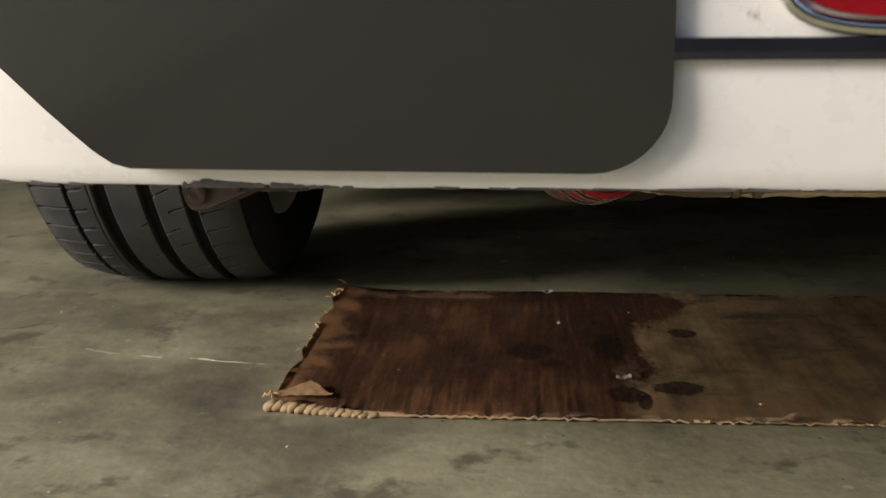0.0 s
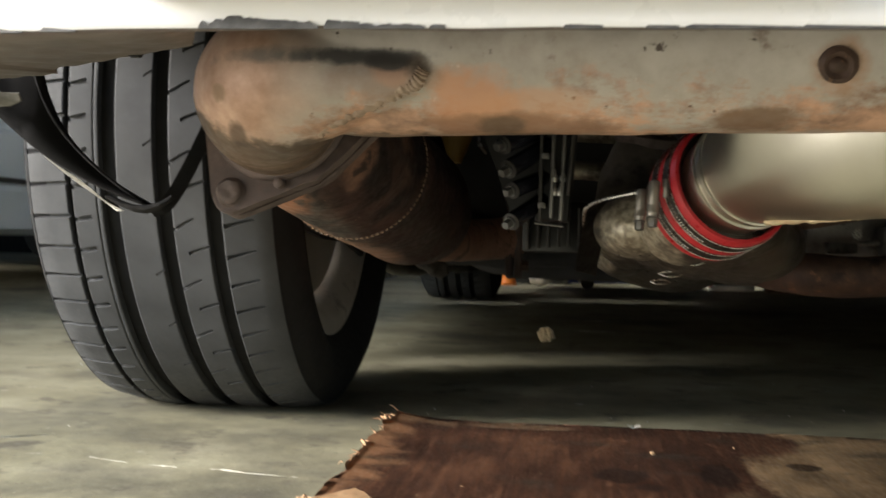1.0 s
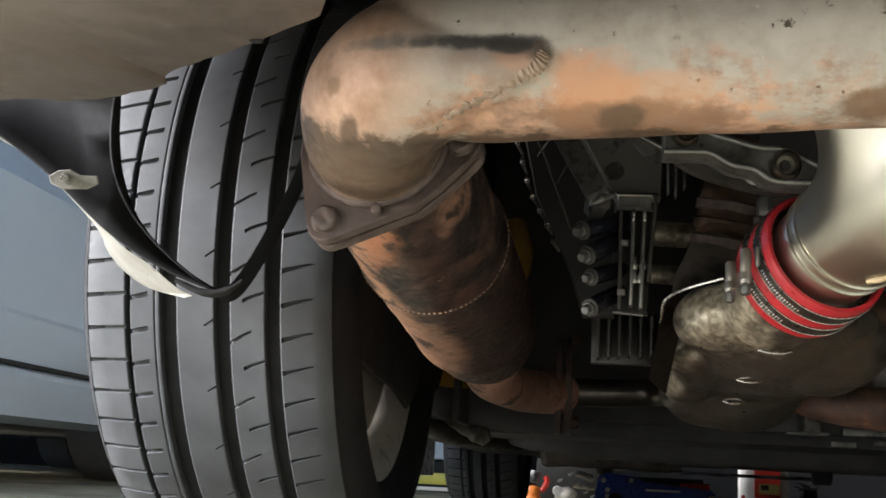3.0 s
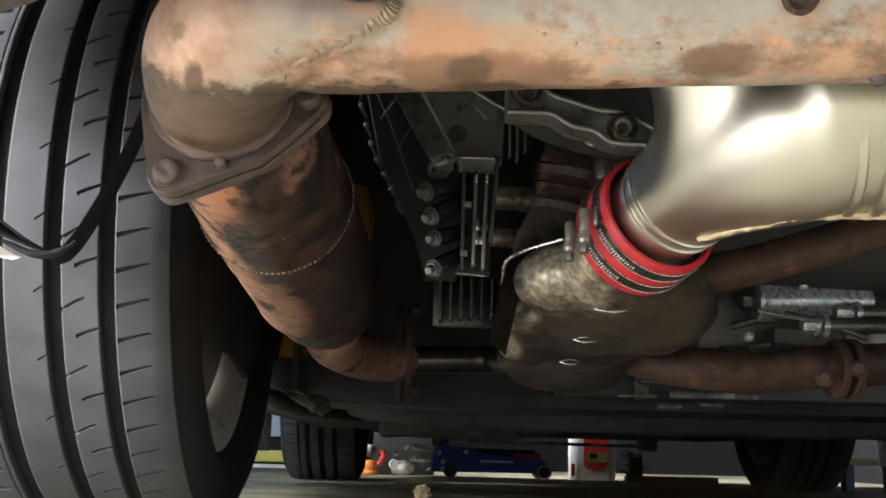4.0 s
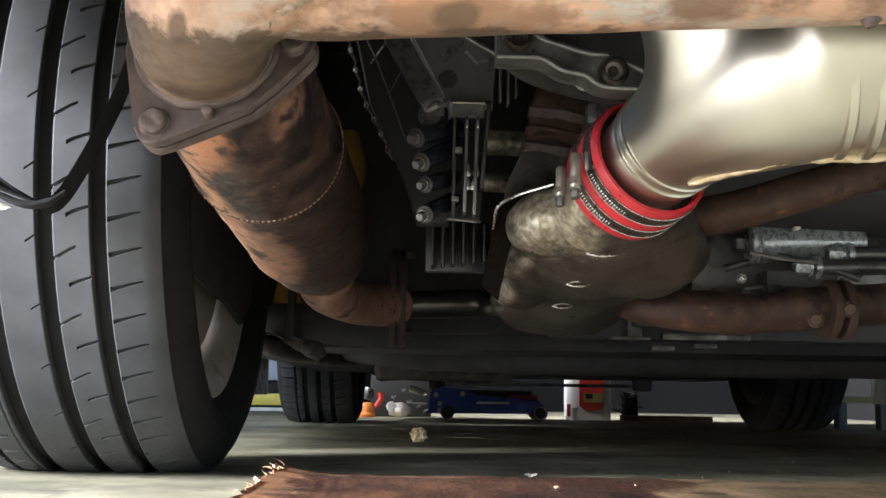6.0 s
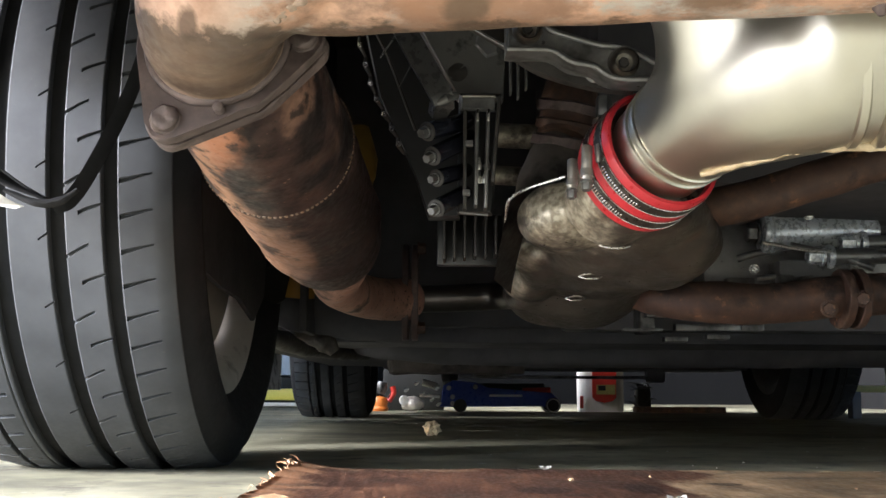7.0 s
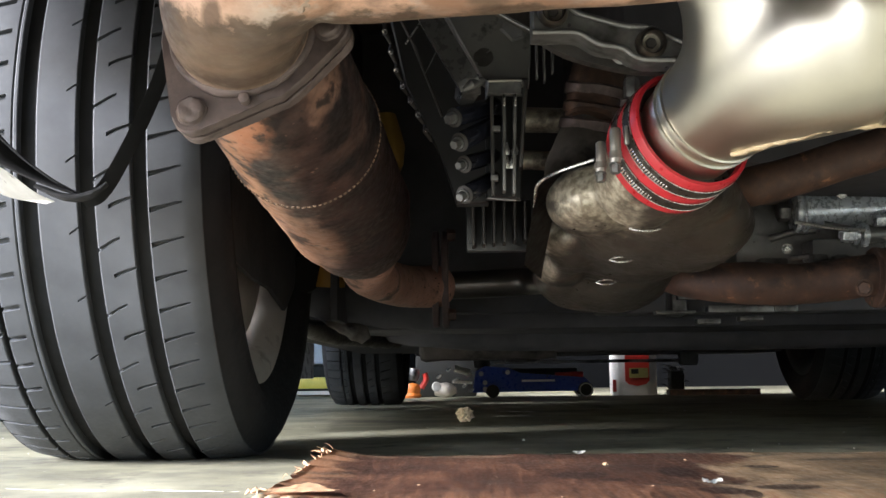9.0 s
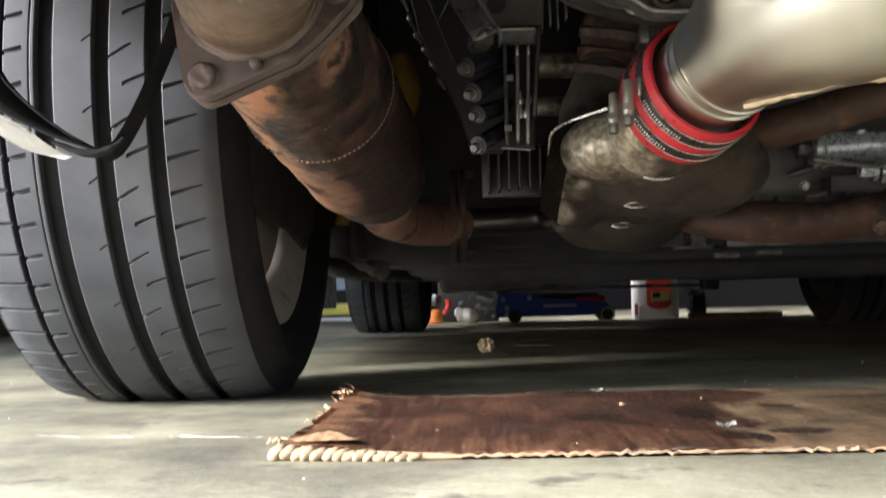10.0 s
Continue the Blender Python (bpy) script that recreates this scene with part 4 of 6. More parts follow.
def arch_liner():
    """Torn edge of the wheel-arch liner hanging in a V before the tyre."""
    low = spline([(-0.90, 1.22, 0.347), (-0.85, 1.235, 0.313), (-0.79, 1.245, 0.262), (-0.745, 1.25, 0.236), (-0.705, 1.252, 0.221)], 8)
    rows = []
    for k in range(9):
        t = k / 8
        row = []
        for i, p in enumerate(low):
            u = i / (len(low) - 1)
            top = Vector((-0.93 + 0.135 * min(1, u * 1.6) - 0.02 * math.sin(u * 3), 1.26, 0.42))
            if u > 0.45:
                q = (u - 0.45) / 0.55
                top = Vector((-0.80 - 0.012 * math.sin(q * math.pi) + 0.095 * q ** 2.2, 1.255, 0.42 - 0.198 * q ** 0.75))
            row.append(p.lerp(top, t) + Vector((0, 0.012 * math.sin(t * 3.1), 0)))
        rows.append(row)
    bm = sheet(bmesh.new(), rows)
    bmesh.ops.remove_doubles(bm, verts=bm.verts, dist=1e-5)
    bmesh.ops.recalc_face_normals(bm, faces=bm.faces)
    lin = part("arch_liner", bm, "liner", car, "black plastic wheel-arch liner with a torn edge")
    mod = lin.modifiers.new("thickness", "SOLIDIFY")
    mod.thickness = 0.002
    # right-hand band running up behind the pipe flange
    a = spline([(-0.705, 1.252, 0.219), (-0.690, 1.25, 0.226), (-0.672, 1.245, 0.252), (-0.648, 1.235, 0.296), (-0.63, 1.22, 0.335)], 8)
    bm = sheet(bmesh.new(), [[p + Vector((-0.002, 0, 0.002)) for p in a], [p + Vector((0.002, 0.004, -0.002 - 0.002 * min(i, 6) / 6)) for i, p in enumerate(a)], [p + Vector((0.004, 0.008, -0.006)) for p in a]])
    thicken(bm, 0.002)
    part("liner_band", bm, "liner", lin)
    # hem at the meeting point
    part("liner_tip", rough_up(tube(spline([(-0.735, 1.246, 0.2285), (-0.712, 1.246, 0.2195), (-0.695, 1.246, 0.2205), (-0.682, 1.246, 0.229)], 5), [0.0016, 0.003, 0.0034, 0.0018], 8), 0.0006, 200), "liner", lin)
    tab = slab([(-0.018, -0.004), (-0.008, -0.008), (0.010, -0.007), (0.019, -0.002), (0.017, 0.004), (0.004, 0.003), (-0.003, 0.008), (-0.012, 0.006), (-0.019, 0.002)], -0.0012, 0.0012, frame_on((-0.818, 1.232, 0.3020), (0.2, -1, -0.25)), 0.0006)
    bracket = part("liner_bracket", rough_up(tab, 0.0008, 120), "flakedirt", lin, "grimy torn bracket")
    part("screw", hexhead((-0.8235, 1.2295, 0.3025), (0.2, -1, -0.25), 0.0036, 0.004), "zincdark", bracket)
    # bumper's white lower corner below the liner
    fold = spline([(-0.915, 1.225, 0.352), (-0.875, 1.238, 0.332), (-0.845, 1.246, 0.310), (-0.813, 1.250, 0.2830), (-0.784, 1.252, 0.2560), (-0.760, 1.252, 0.2415), (-0.737, 1.252, 0.2245), (-0.722, 1.251, 0.2175)], 8)
    back = spline([(-0.935, 1.30, 0.372), (-0.903, 1.335, 0.352), (-0.880, 1.350, 0.325), (-0.855, 1.360, 0.2940), (-0.8455, 1.360, 0.2740), (-0.8295, 1.360, 0.2560), (-0.800, 1.350, 0.2385), (-0.732, 1.260, 0.2170)], 8)
    rows = []
    for k in range(7):
        q = k / 6
        rows.append([p.lerp(c, q) + Vector((-0.2, 0, -1)) * (0.006 * math.sin(math.pi * q) * (1 - i / (len(fold) - 1))) for i, (p, c) in enumerate(zip(fold, back))])
    bm = sheet(bmesh.new(), rows)
    thicken(bm, 0.0015)
    part("bumper_corner", bm, "stained_white", lin, "stained white painted lower corner of the bumper")


arch_liner()

# ---------------------------------------------------------------- exhaust
C0, CD = Vector((-0.537, 1.032, 0.269)), Vector((0.0331, 0.9945, -0.0997)).normalized()


def exhaust():
    main = tube([(x, 0.950 - 0.125 * (x + 0.5), 0.2925 + 0.013 * max(0, x + 0.46)) for x in np.linspace(-0.53, 0.42, 60)], [0.026, 0.0345, 0.039, 0.041] + [0.0415] * 56, 48)
    tube(spline([C0 + CD * 0.004, (-0.538, 1.002, 0.272), (-0.529, 0.967, 0.276), (-0.511, 0.9435, 0.280), (-0.492, 0.931, 0.2775), (-0.47, 0.9195, 0.2755), (-0.448, 0.9115, 0.2765), (-0.436, 0.908, 0.2765)], 8),
         [0.036, 0.0368, 0.0376, 0.0380, 0.0295, 0.0185, 0.0105, 0.005], 40, True, main)
    rough_up(main, 0.0008, 34)
    silencer = part("silencer", main, "pipe", car, "beige-grey silencer tube with a welded elbow, orange rust and soot")
    mod = silencer.modifiers.new("merge", "REMESH")
    mod.mode, mod.voxel_size, mod.use_smooth_shade = "VOXEL", 0.0017, True
    mod = silencer.modifiers.new("fillet", "SMOOTH")
    mod.factor, mod.iterations = 0.5, 7
    # rippled weld bead along the lower joint
    pts = spline([(-0.4425, 0.9022, 0.2765), (-0.446, 0.9032, 0.2715), (-0.455, 0.9068, 0.2672), (-0.475, 0.9145, 0.259), (-0.493, 0.9258, 0.2520), (-0.503, 0.944, 0.2490), (-0.507, 0.962, 0.2488)], 48)
    sunk = []
    for p in pts:
        axis = Vector((p.x, 0.950 - 0.125 * (p.x + 0.5), 0.2925))
        sunk.append(p + (axis - p).normalized() * 0.0021)
    bead = tube(sunk, [0.0036 + 0.0004 * math.sin(i * 0.55) + 0.0007 * noise.noise(Vector((i * 0.06, 0, 0))) for i in range(len(sunk))], 20)
    part("weld_bead", rough_up(rough_up(bead, 0.0009, 170), 0.0007, 480), "weld", silencer, "rippled flat weld bead")
    # drain boss, drip nub
    bm = lathe((-0.2720, 0.8835, 0.2770), (-0.1, -1, -0.35), [(-0.004, 0.0082), (0.0010, 0.0078), (0.0022, 0.0058), (0.0012, 0.0036), (0.0024, 0.0026), (0.0030, 0.0008)], 22)
    rough_up(bm, 0.0008, 200)
    part("drain_boss", bm, "darkrust", silencer, "rusted drain boss")
    part("drip_nub", rough_up(lathe((-0.227, 0.916, 0.2565), (0, 0, -1), [(0, 0.005), (0.003, 0.0045), (0.006, 0.002)], 12), 0.0006, 300), "rust", silencer)

    cat = lathe(C0, CD, [(0, 0.0375), (0.0148, 0.038), (0.0273, 0.0404), (0.0437, 0.0452), (0.0757, 0.049), (0.1285, 0.0505), (0.1528, 0.0509), (0.1569, 0.0526), (0.1637, 0.0527), (0.1679, 0.0514), (0.2111, 0.0521), (0.2182, 0.0533), (0.2253, 0.0525), (0.2983, 0.0536), (0.3592, 0.0533), (0.3623, 0.0547), (0.3717, 0.0549), (0.3748, 0.0535), (0.4387, 0.0494), (0.4716, 0.0435), (0.4966, 0.0374), (0.5221, 0.0312), (0.5393, 0.0278)], 56)
    rough_up(cat, 0.0007, 35)
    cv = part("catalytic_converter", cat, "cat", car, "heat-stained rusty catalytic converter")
    # seam stitches
    m = frame_on(C0 + CD * 0.1603, CD)
    bm = bmesh.new()
    for k in range(90):
        a = 2 * math.pi * k / 90
        box(m @ Vector((0.0530 * math.cos(a), 0.0530 * math.sin(a), 0)), (0.0013, 0.0022, 0.0018), 0, m.to_3x3().to_4x4() @ Matrix.Rotation(a, 4, "Z"), bm)
    tagged(part("seam_stitch", bm, "stitch", cv, "row of weld stitches", smooth=False), kind="stuff")
    # triangular flange with two bolts
    m = frame_on(C0, Vector((-0.1, -0.97, 0.194)))
    ears = [(-0.0245, -0.0465), (0.0455, -0.001), (-0.018, 0.053)]
    ol = []
    for i, (ex, ey) in enumerate(ears):
        base = math.atan2(ey, ex)
        for k in range(-4, 5):
            ol.append((ex + 0.0115 * math.cos(base + k * 0.24), ey + 0.0115 * math.sin(base + k * 0.24)))
        nx, ny = ears[(i + 1) % 3]
        b2 = math.atan2(ny, nx)
        while b2 < base:
            b2 += 2 * math.pi
        for q in (0.3, 0.42, 0.5, 0.58, 0.7):
            a = base + (b2 - base) * q
            ol.append((0.0455 * math.cos(a), 0.0455 * math.sin(a)))
    bm = slab(ol, 0.004, 0.0105, m, 0.001)
    slab(ol, -0.0055, 0.002, m, 0.001, bm)
    fl = part("flange", rough_up(bm, 0.0006, 120), "rust", cv, "rusty three-eared pipe flange", angle=30)
    for ex, ey in ears:
        q = m @ Vector((ex, ey, 0.0105))
        part("bolt", rough_up(lathe(q, -CD, [(0, 0.0084), (0.0012, 0.0080), (0.0016, 0.0072), (0.0048, 0.0070), (0.0060, 0.0058), (0.0062, 0.0030), (0.0056, 0.0012), (0.0056, 0)], 22), 0.0007, 300), "rust", cv, "corroded rounded bolt head")
    part("stud", lathe(m @ Vector((0.004, -0.0415, 0.0105)), -CD, [(0, 0.003), (0.006, 0.0028), (0.0065, 0.002)], 10), "rust", cv)
    ring = [m @ Vector((0.0375 * math.cos(2 * math.pi * k / 48), 0.0375 * math.sin(2 * math.pi * k / 48), 0.013)) for k in range(48)]
    part("collar_weld", rough_up(tube(ring + ring[:2], 0.003, 10, False), 0.0007, 200), "rust", cv)
    # outlet elbow to the second flange, and the tube to the turbine
    e = tube(spline([C0 + CD * 0.4799, C0 + CD * 0.5393, (-0.5298, 1.6405, 0.2029), (-0.5209, 1.7428, 0.1990), (-0.4967, 1.8480, 0.1993), (-0.4598, 1.9043, 0.2032)], 7), [0.0338, 0.0296, 0.0265, 0.0258, 0.0263, 0.0270], 28)
    part("outlet_elbow", rough_up(e, 0.0006, 60), "pitted", cv, "pitted rusty outlet elbow")
    for x in (-0.4629, -0.4504):
        bm = slab([(0.0385 * math.sin(2 * math.pi * k / 20), 0.063 * math.cos(2 * math.pi * k / 20)) for k in range(20)], -0.0042, 0.0042, frame_on((x, 1.9080, 0.2130), (1, 0, 0)), 0.001)
        part("rear_flange", rough_up(bm, 0.0007, 100), "rust", cv, "dark rusty flange plate")
    for z in (0.1657, 0.2682):
        part("flange_bolt", hexhead((-0.4473, 1.8893, z), (1, 0, 0), 0.0075, 0.010), "darkrust", cv)
    part("turbine_tube", tube(spline([(-0.4510, 1.9080, 0.2044), (-0.3948, 1.9043, 0.2057), (-0.3323, 1.8893, 0.2082), (-0.29, 1.73, 0.200)], 5), 0.0181, 24), "darksteel", cv, "bare steel link tube")


exhaust()


# ---------------------------------------------------------------- charge pipe, hose and turbocharger
def charge_pipe():
    c1, cdir = Vector((-0.272, 1.150, 0.246)), Vector((-0.36, 0.85, -0.30)).normalized()
    neck = [c1 + cdir * 0.03, c1 + cdir * 0.004, c1 - cdir * 0.020]
    bm = bmesh.new()
    tube(spline(neck + [(-0.249, 1.097, 0.2600), (-0.226, 1.066, 0.2690), (-0.202, 1.050, 0.2780), (-0.175, 1.046, 0.2825), (0.30, 1.045, 0.283)], 8), [0.0348, 0.0352, 0.0366, 0.0405, 0.0485, 0.0560, 0.0585, 0.0585, 0.0585], 48, True, bm)
    # flattened trumpet that opens upwards and outwards from the neck
    fan = [(tuple(neck[0]), 0.0348, 0.0348), (tuple(neck[1]), 0.0352, 0.0352), (tuple(neck[2]), 0.0366, 0.0366), ((-0.2535, 1.100, 0.2640), 0.0425, 0.0405), ((-0.2460, 1.080, 0.280), 0.054, 0.046), ((-0.2410, 1.069, 0.298), 0.066, 0.051), ((-0.2400, 1.064, 0.318), 0.074, 0.054), ((-0.2400, 1.063, 0.342), 0.080, 0.056), ((-0.2400, 1.063, 0.372), 0.085, 0.057)]
    mids = spline([f[0] for f in fan], 8)
    rings = []
    for i, c in enumerate(mids):
        q = i / (len(mids) - 1) * (len(fan) - 1)
        a, b = np.interp(q, range(len(fan)), [f[1] for f in fan]), np.interp(q, range(len(fan)), [f[2] for f in fan])
        d = (mids[min(i + 1, len(mids) - 1)] - mids[max(i - 1, 0)]).normalized()
        u = Vector((-0.80, 0, 0.60))
        u = (u - d * u.dot(d)).normalized()
        v = d.cross(u)
        rings.append([c + u * a * math.cos(2 * math.pi * k / 48) + v * b * math.sin(2 * math.pi * k / 48) for k in range(48)])
    shell = sheet(bmesh.new(), [r + [r[0]] for r in rings])
    bmesh.ops.remove_doubles(shell, verts=shell.verts, dist=1e-6)
    bmesh.ops.holes_fill(shell, edges=shell.edges)
    bmesh.ops.recalc_face_normals(shell, faces=shell.faces)
    tmp = bpy.data.meshes.new("trumpet")
    shell.to_mesh(tmp)
    shell.free()
    bm.from_mesh(tmp)
    bpy.data.meshes.remove(tmp)
    sp = part("charge_pipe", bm, "silver", car, "satin aluminium charge pipe flaring into a wide body")
    mod = sp.modifiers.new("merge", "REMESH")
    mod.mode, mod.voxel_size, mod.use_smooth_shade = "VOXEL", 0.0026, True
    mod = sp.modifiers.new("fillet", "SMOOTH")
    mod.factor, mod.iterations = 0.5, 90
    # beads and joint rings
    for s, r in ((0.004, 0.0360), (0.0135, 0.0370)):
        part("bead_ring", lathe(c1 - cdir * s, cdir, [(-0.002, r - 0.001), (-0.001, r + 0.0006), (0.001, r + 0.0006), (0.002, r - 0.001)], 48), "silver", sp)
    for x in (-0.199, -0.184):
        part("joint_ring", lathe((x, 1.049, 0.2785), (1, -0.12, 0.1), [(-0.004, 0.0560), (-0.0022, 0.0584), (0.0018, 0.0588), (0.004, 0.0565)], 56), "silver", sp)
    # seam along its underside
    seam = spline([(-0.262, 1.11, 0.2165), (-0.235, 1.074, 0.2190), (-0.195, 1.054, 0.2222), (0.0, 1.054, 0.2236), (0.28, 1.054, 0.2236)], 30)
    part("seam_weld", rough_up(rough_up(tube(seam, [0.0016, 0.0022, 0.0030, 0.0032, 0.0032], 12), 0.0009, 140), 0.0006, 420), "seam", sp, "golden rough seam weld")
    # red hose
    hose = part("coupling_hose", lathe(c1, cdir, [(0.03, 0.0382), (0.010, 0.0384), (0.008, 0.0392), (0.008, 0.0415), (0.011, 0.0425), (0.045, 0.0425), (0.048, 0.0415), (0.048, 0.037)], 64), "red", car, "red silicone coupling hose")
    for s, a0, foot, top_, r in ((0.019, 338, (-0.3270, 1.146, 0.2190), (-0.3260, 1.15, 0.2430), 0.0036), (0.036, 340, (-0.3340, 1.166, 0.2170), (-0.3330, 1.17, 0.2380), 0.0033)):
        band = lathe(c1 + cdir * s, cdir, [(-0.0042, 0.0424), (-0.0042, 0.0430), (0.0042, 0.0430), (0.0042, 0.0424)], 64)
        cl = part("hose_clamp", band, "band", hose, "dark steel worm-drive hose clamp")
        m = frame_on(c1 + cdir * s, cdir)
        for e in (-0.0042, 0.0042):
            ring = [m @ Vector((0.0431 * math.cos(radians(4 * k)), 0.0431 * math.sin(radians(4 * k)), e)) for k in range(92)]
            part("band_edge", tube(ring, 0.00032, 6, False), "steel", cl, "bright band edge")
        bm = bmesh.new()
        for k in range(17):
            a = radians(a0 + 6 - 2.7 * k)
            p = m @ Vector((0.0434 * math.cos(a), 0.0434 * math.sin(a), 0.0012))
            lathe(p - cdir * 0.0018, cdir, [(0, 0.0003), (0.0004, 0.0006), (0.0036, 0.0006), (0.004, 0.0003)], 7, bm)
        tagged(part("band_teeth", bm, "chrome", cl, "bright pressed teeth"), kind="stuff")
        foot, top_ = Vector(foot), Vector(top_)
        t = (top_ - foot).normalized()
        n = (top_ - foot).length
        part("clamp_screw", lathe(foot, t, [(0, r * 0.7), (n * 0.06, r), (n * 0.95, r * 1.02), (n, r * 0.7)], 18), "plated", cl, "plated screw barrel")
        part("clamp_screw_head", hexhead(foot, -t, r * 0.95, 0.006), "dull", cl)
        part("clamp_housing", lathe(foot.lerp(top_, 0.12), t, [(0, r * 1.05), (0, r * 1.16), (n * 0.2, r * 1.16), (n * 0.2, r * 1.05)], 18), "plated", cl)
        part("clamp_tab", lathe(foot.lerp(top_, 0.45) + Vector((0.0075, 0.001, 0.002)), t, [(0, r * 0.35), (0.001, r * 0.5), (n * 0.5, r * 0.5), (n * 0.52, r * 0.35)], 12), "plated", cl)
    return c1, cdir


HC, HD = charge_pipe()


def turbo():
    """Cast housing with a pressed heat shield in lumps, louvres and a bright plate edge."""
    end = HC + HD * 0.05
    body = bmesh.new()
    for c, r in ((end + Vector((-0.012, 0.045, -0.008)), (0.030, 0.045, 0.026)), ((-0.325, 1.30, 0.212), (0.030, 0.05, 0.022)), ((-0.325, 1.44, 0.195), (0.024, 0.07, 0.018)), ((-0.325, 1.59, 0.184), (0.026, 0.08, 0.020)),
                 ((-0.27, 1.45, 0.213), (0.074, 0.26, 0.042)), ((-0.28, 1.62, 0.190), (0.072, 0.13, 0.038)), ((-0.245, 1.36, 0.204), (0.050, 0.12, 0.034)),
                 ((-0.3270, 1.265, 0.2150), (0.037, 0.038, 0.0270)), ((-0.3350, 1.4, 0.2020), (0.023, 0.042, 0.0170)), ((-0.3340, 1.5, 0.1890), (0.025, 0.047, 0.0200))):
        bmesh.ops.create_uvsphere(body, u_segments=40, v_segments=28, radius=1, matrix=Matrix.Translation(c) @ Matrix.Diagonal((*r, 1)))
    rough_up(body, 0.003, 30)
    tube([HC + HD * 0.03, HC + HD * 0.06, HC + HD * 0.085 + Vector((0, 0.01, -0.006))], [0.0372, 0.037, 0.030], 40, True, body)
    tb = part("turbocharger", body, "shieldskin", car, "sooty pressed heat shield round a turbocharger, worn bright on its bulges", angle=70)
    mod = tb.modifiers.new("merge", "REMESH")
    mod.mode, mod.voxel_size, mod.use_smooth_shade = "VOXEL", 0.0022, True
    mod = tb.modifiers.new("fillet", "SMOOTH")
    mod.factor, mod.iterations = 0.5, 9
    edge = spline([(-0.3300, 1.235, 0.2390), (-0.3500, 1.25, 0.2350), (-0.3630, 1.262, 0.2310), (-0.3690, 1.268, 0.2260), (-0.3700, 1.285, 0.2170), (-0.3720, 1.31, 0.2030), (-0.3740, 1.33, 0.1900), (-0.3750, 1.36, 0.1770)], 8)
    rows = [list(edge), [p + Vector((0.004, 0.02, -0.001)) for p in edge], [p + Vector((0.018, 0.07, -0.006)) for p in edge]]
    bm = sheet(bmesh.new(), rows)
    thicken(bm, 0.0012)
    part("shield_edge", bm, "casting", tb, "sooty folded edge of the heat shield")
    n = len(edge)
    part("shield_rim", tube(edge[:int(n * 0.62)], [0.0013] * 12 + [0.0012, 0.0008, 0.0004], 8), "steel", tb, "bright rolled rim of the heat shield")
    for c, w in (((-0.2945, 1.235, 0.1895), 0.0120), ((-0.2990, 1.335, 0.1775), 0.0098), ((-0.3000, 1.43, 0.1675), 0.0090)):
        for k, sgn in ((0.00085, -1), (0.00065, 1)):
            lip = [Vector(c) + Vector((w * u, 0.003 * u * u, 0.0020 * sgn * (1 - u * u))) for u in np.linspace(-1, 1, 15)]
            part("louvre", tube(lip, [k * 0.4, k, k * 1.1, k, k * 0.4], 8), "steel", tb, "bright louvre lip")


turbo()


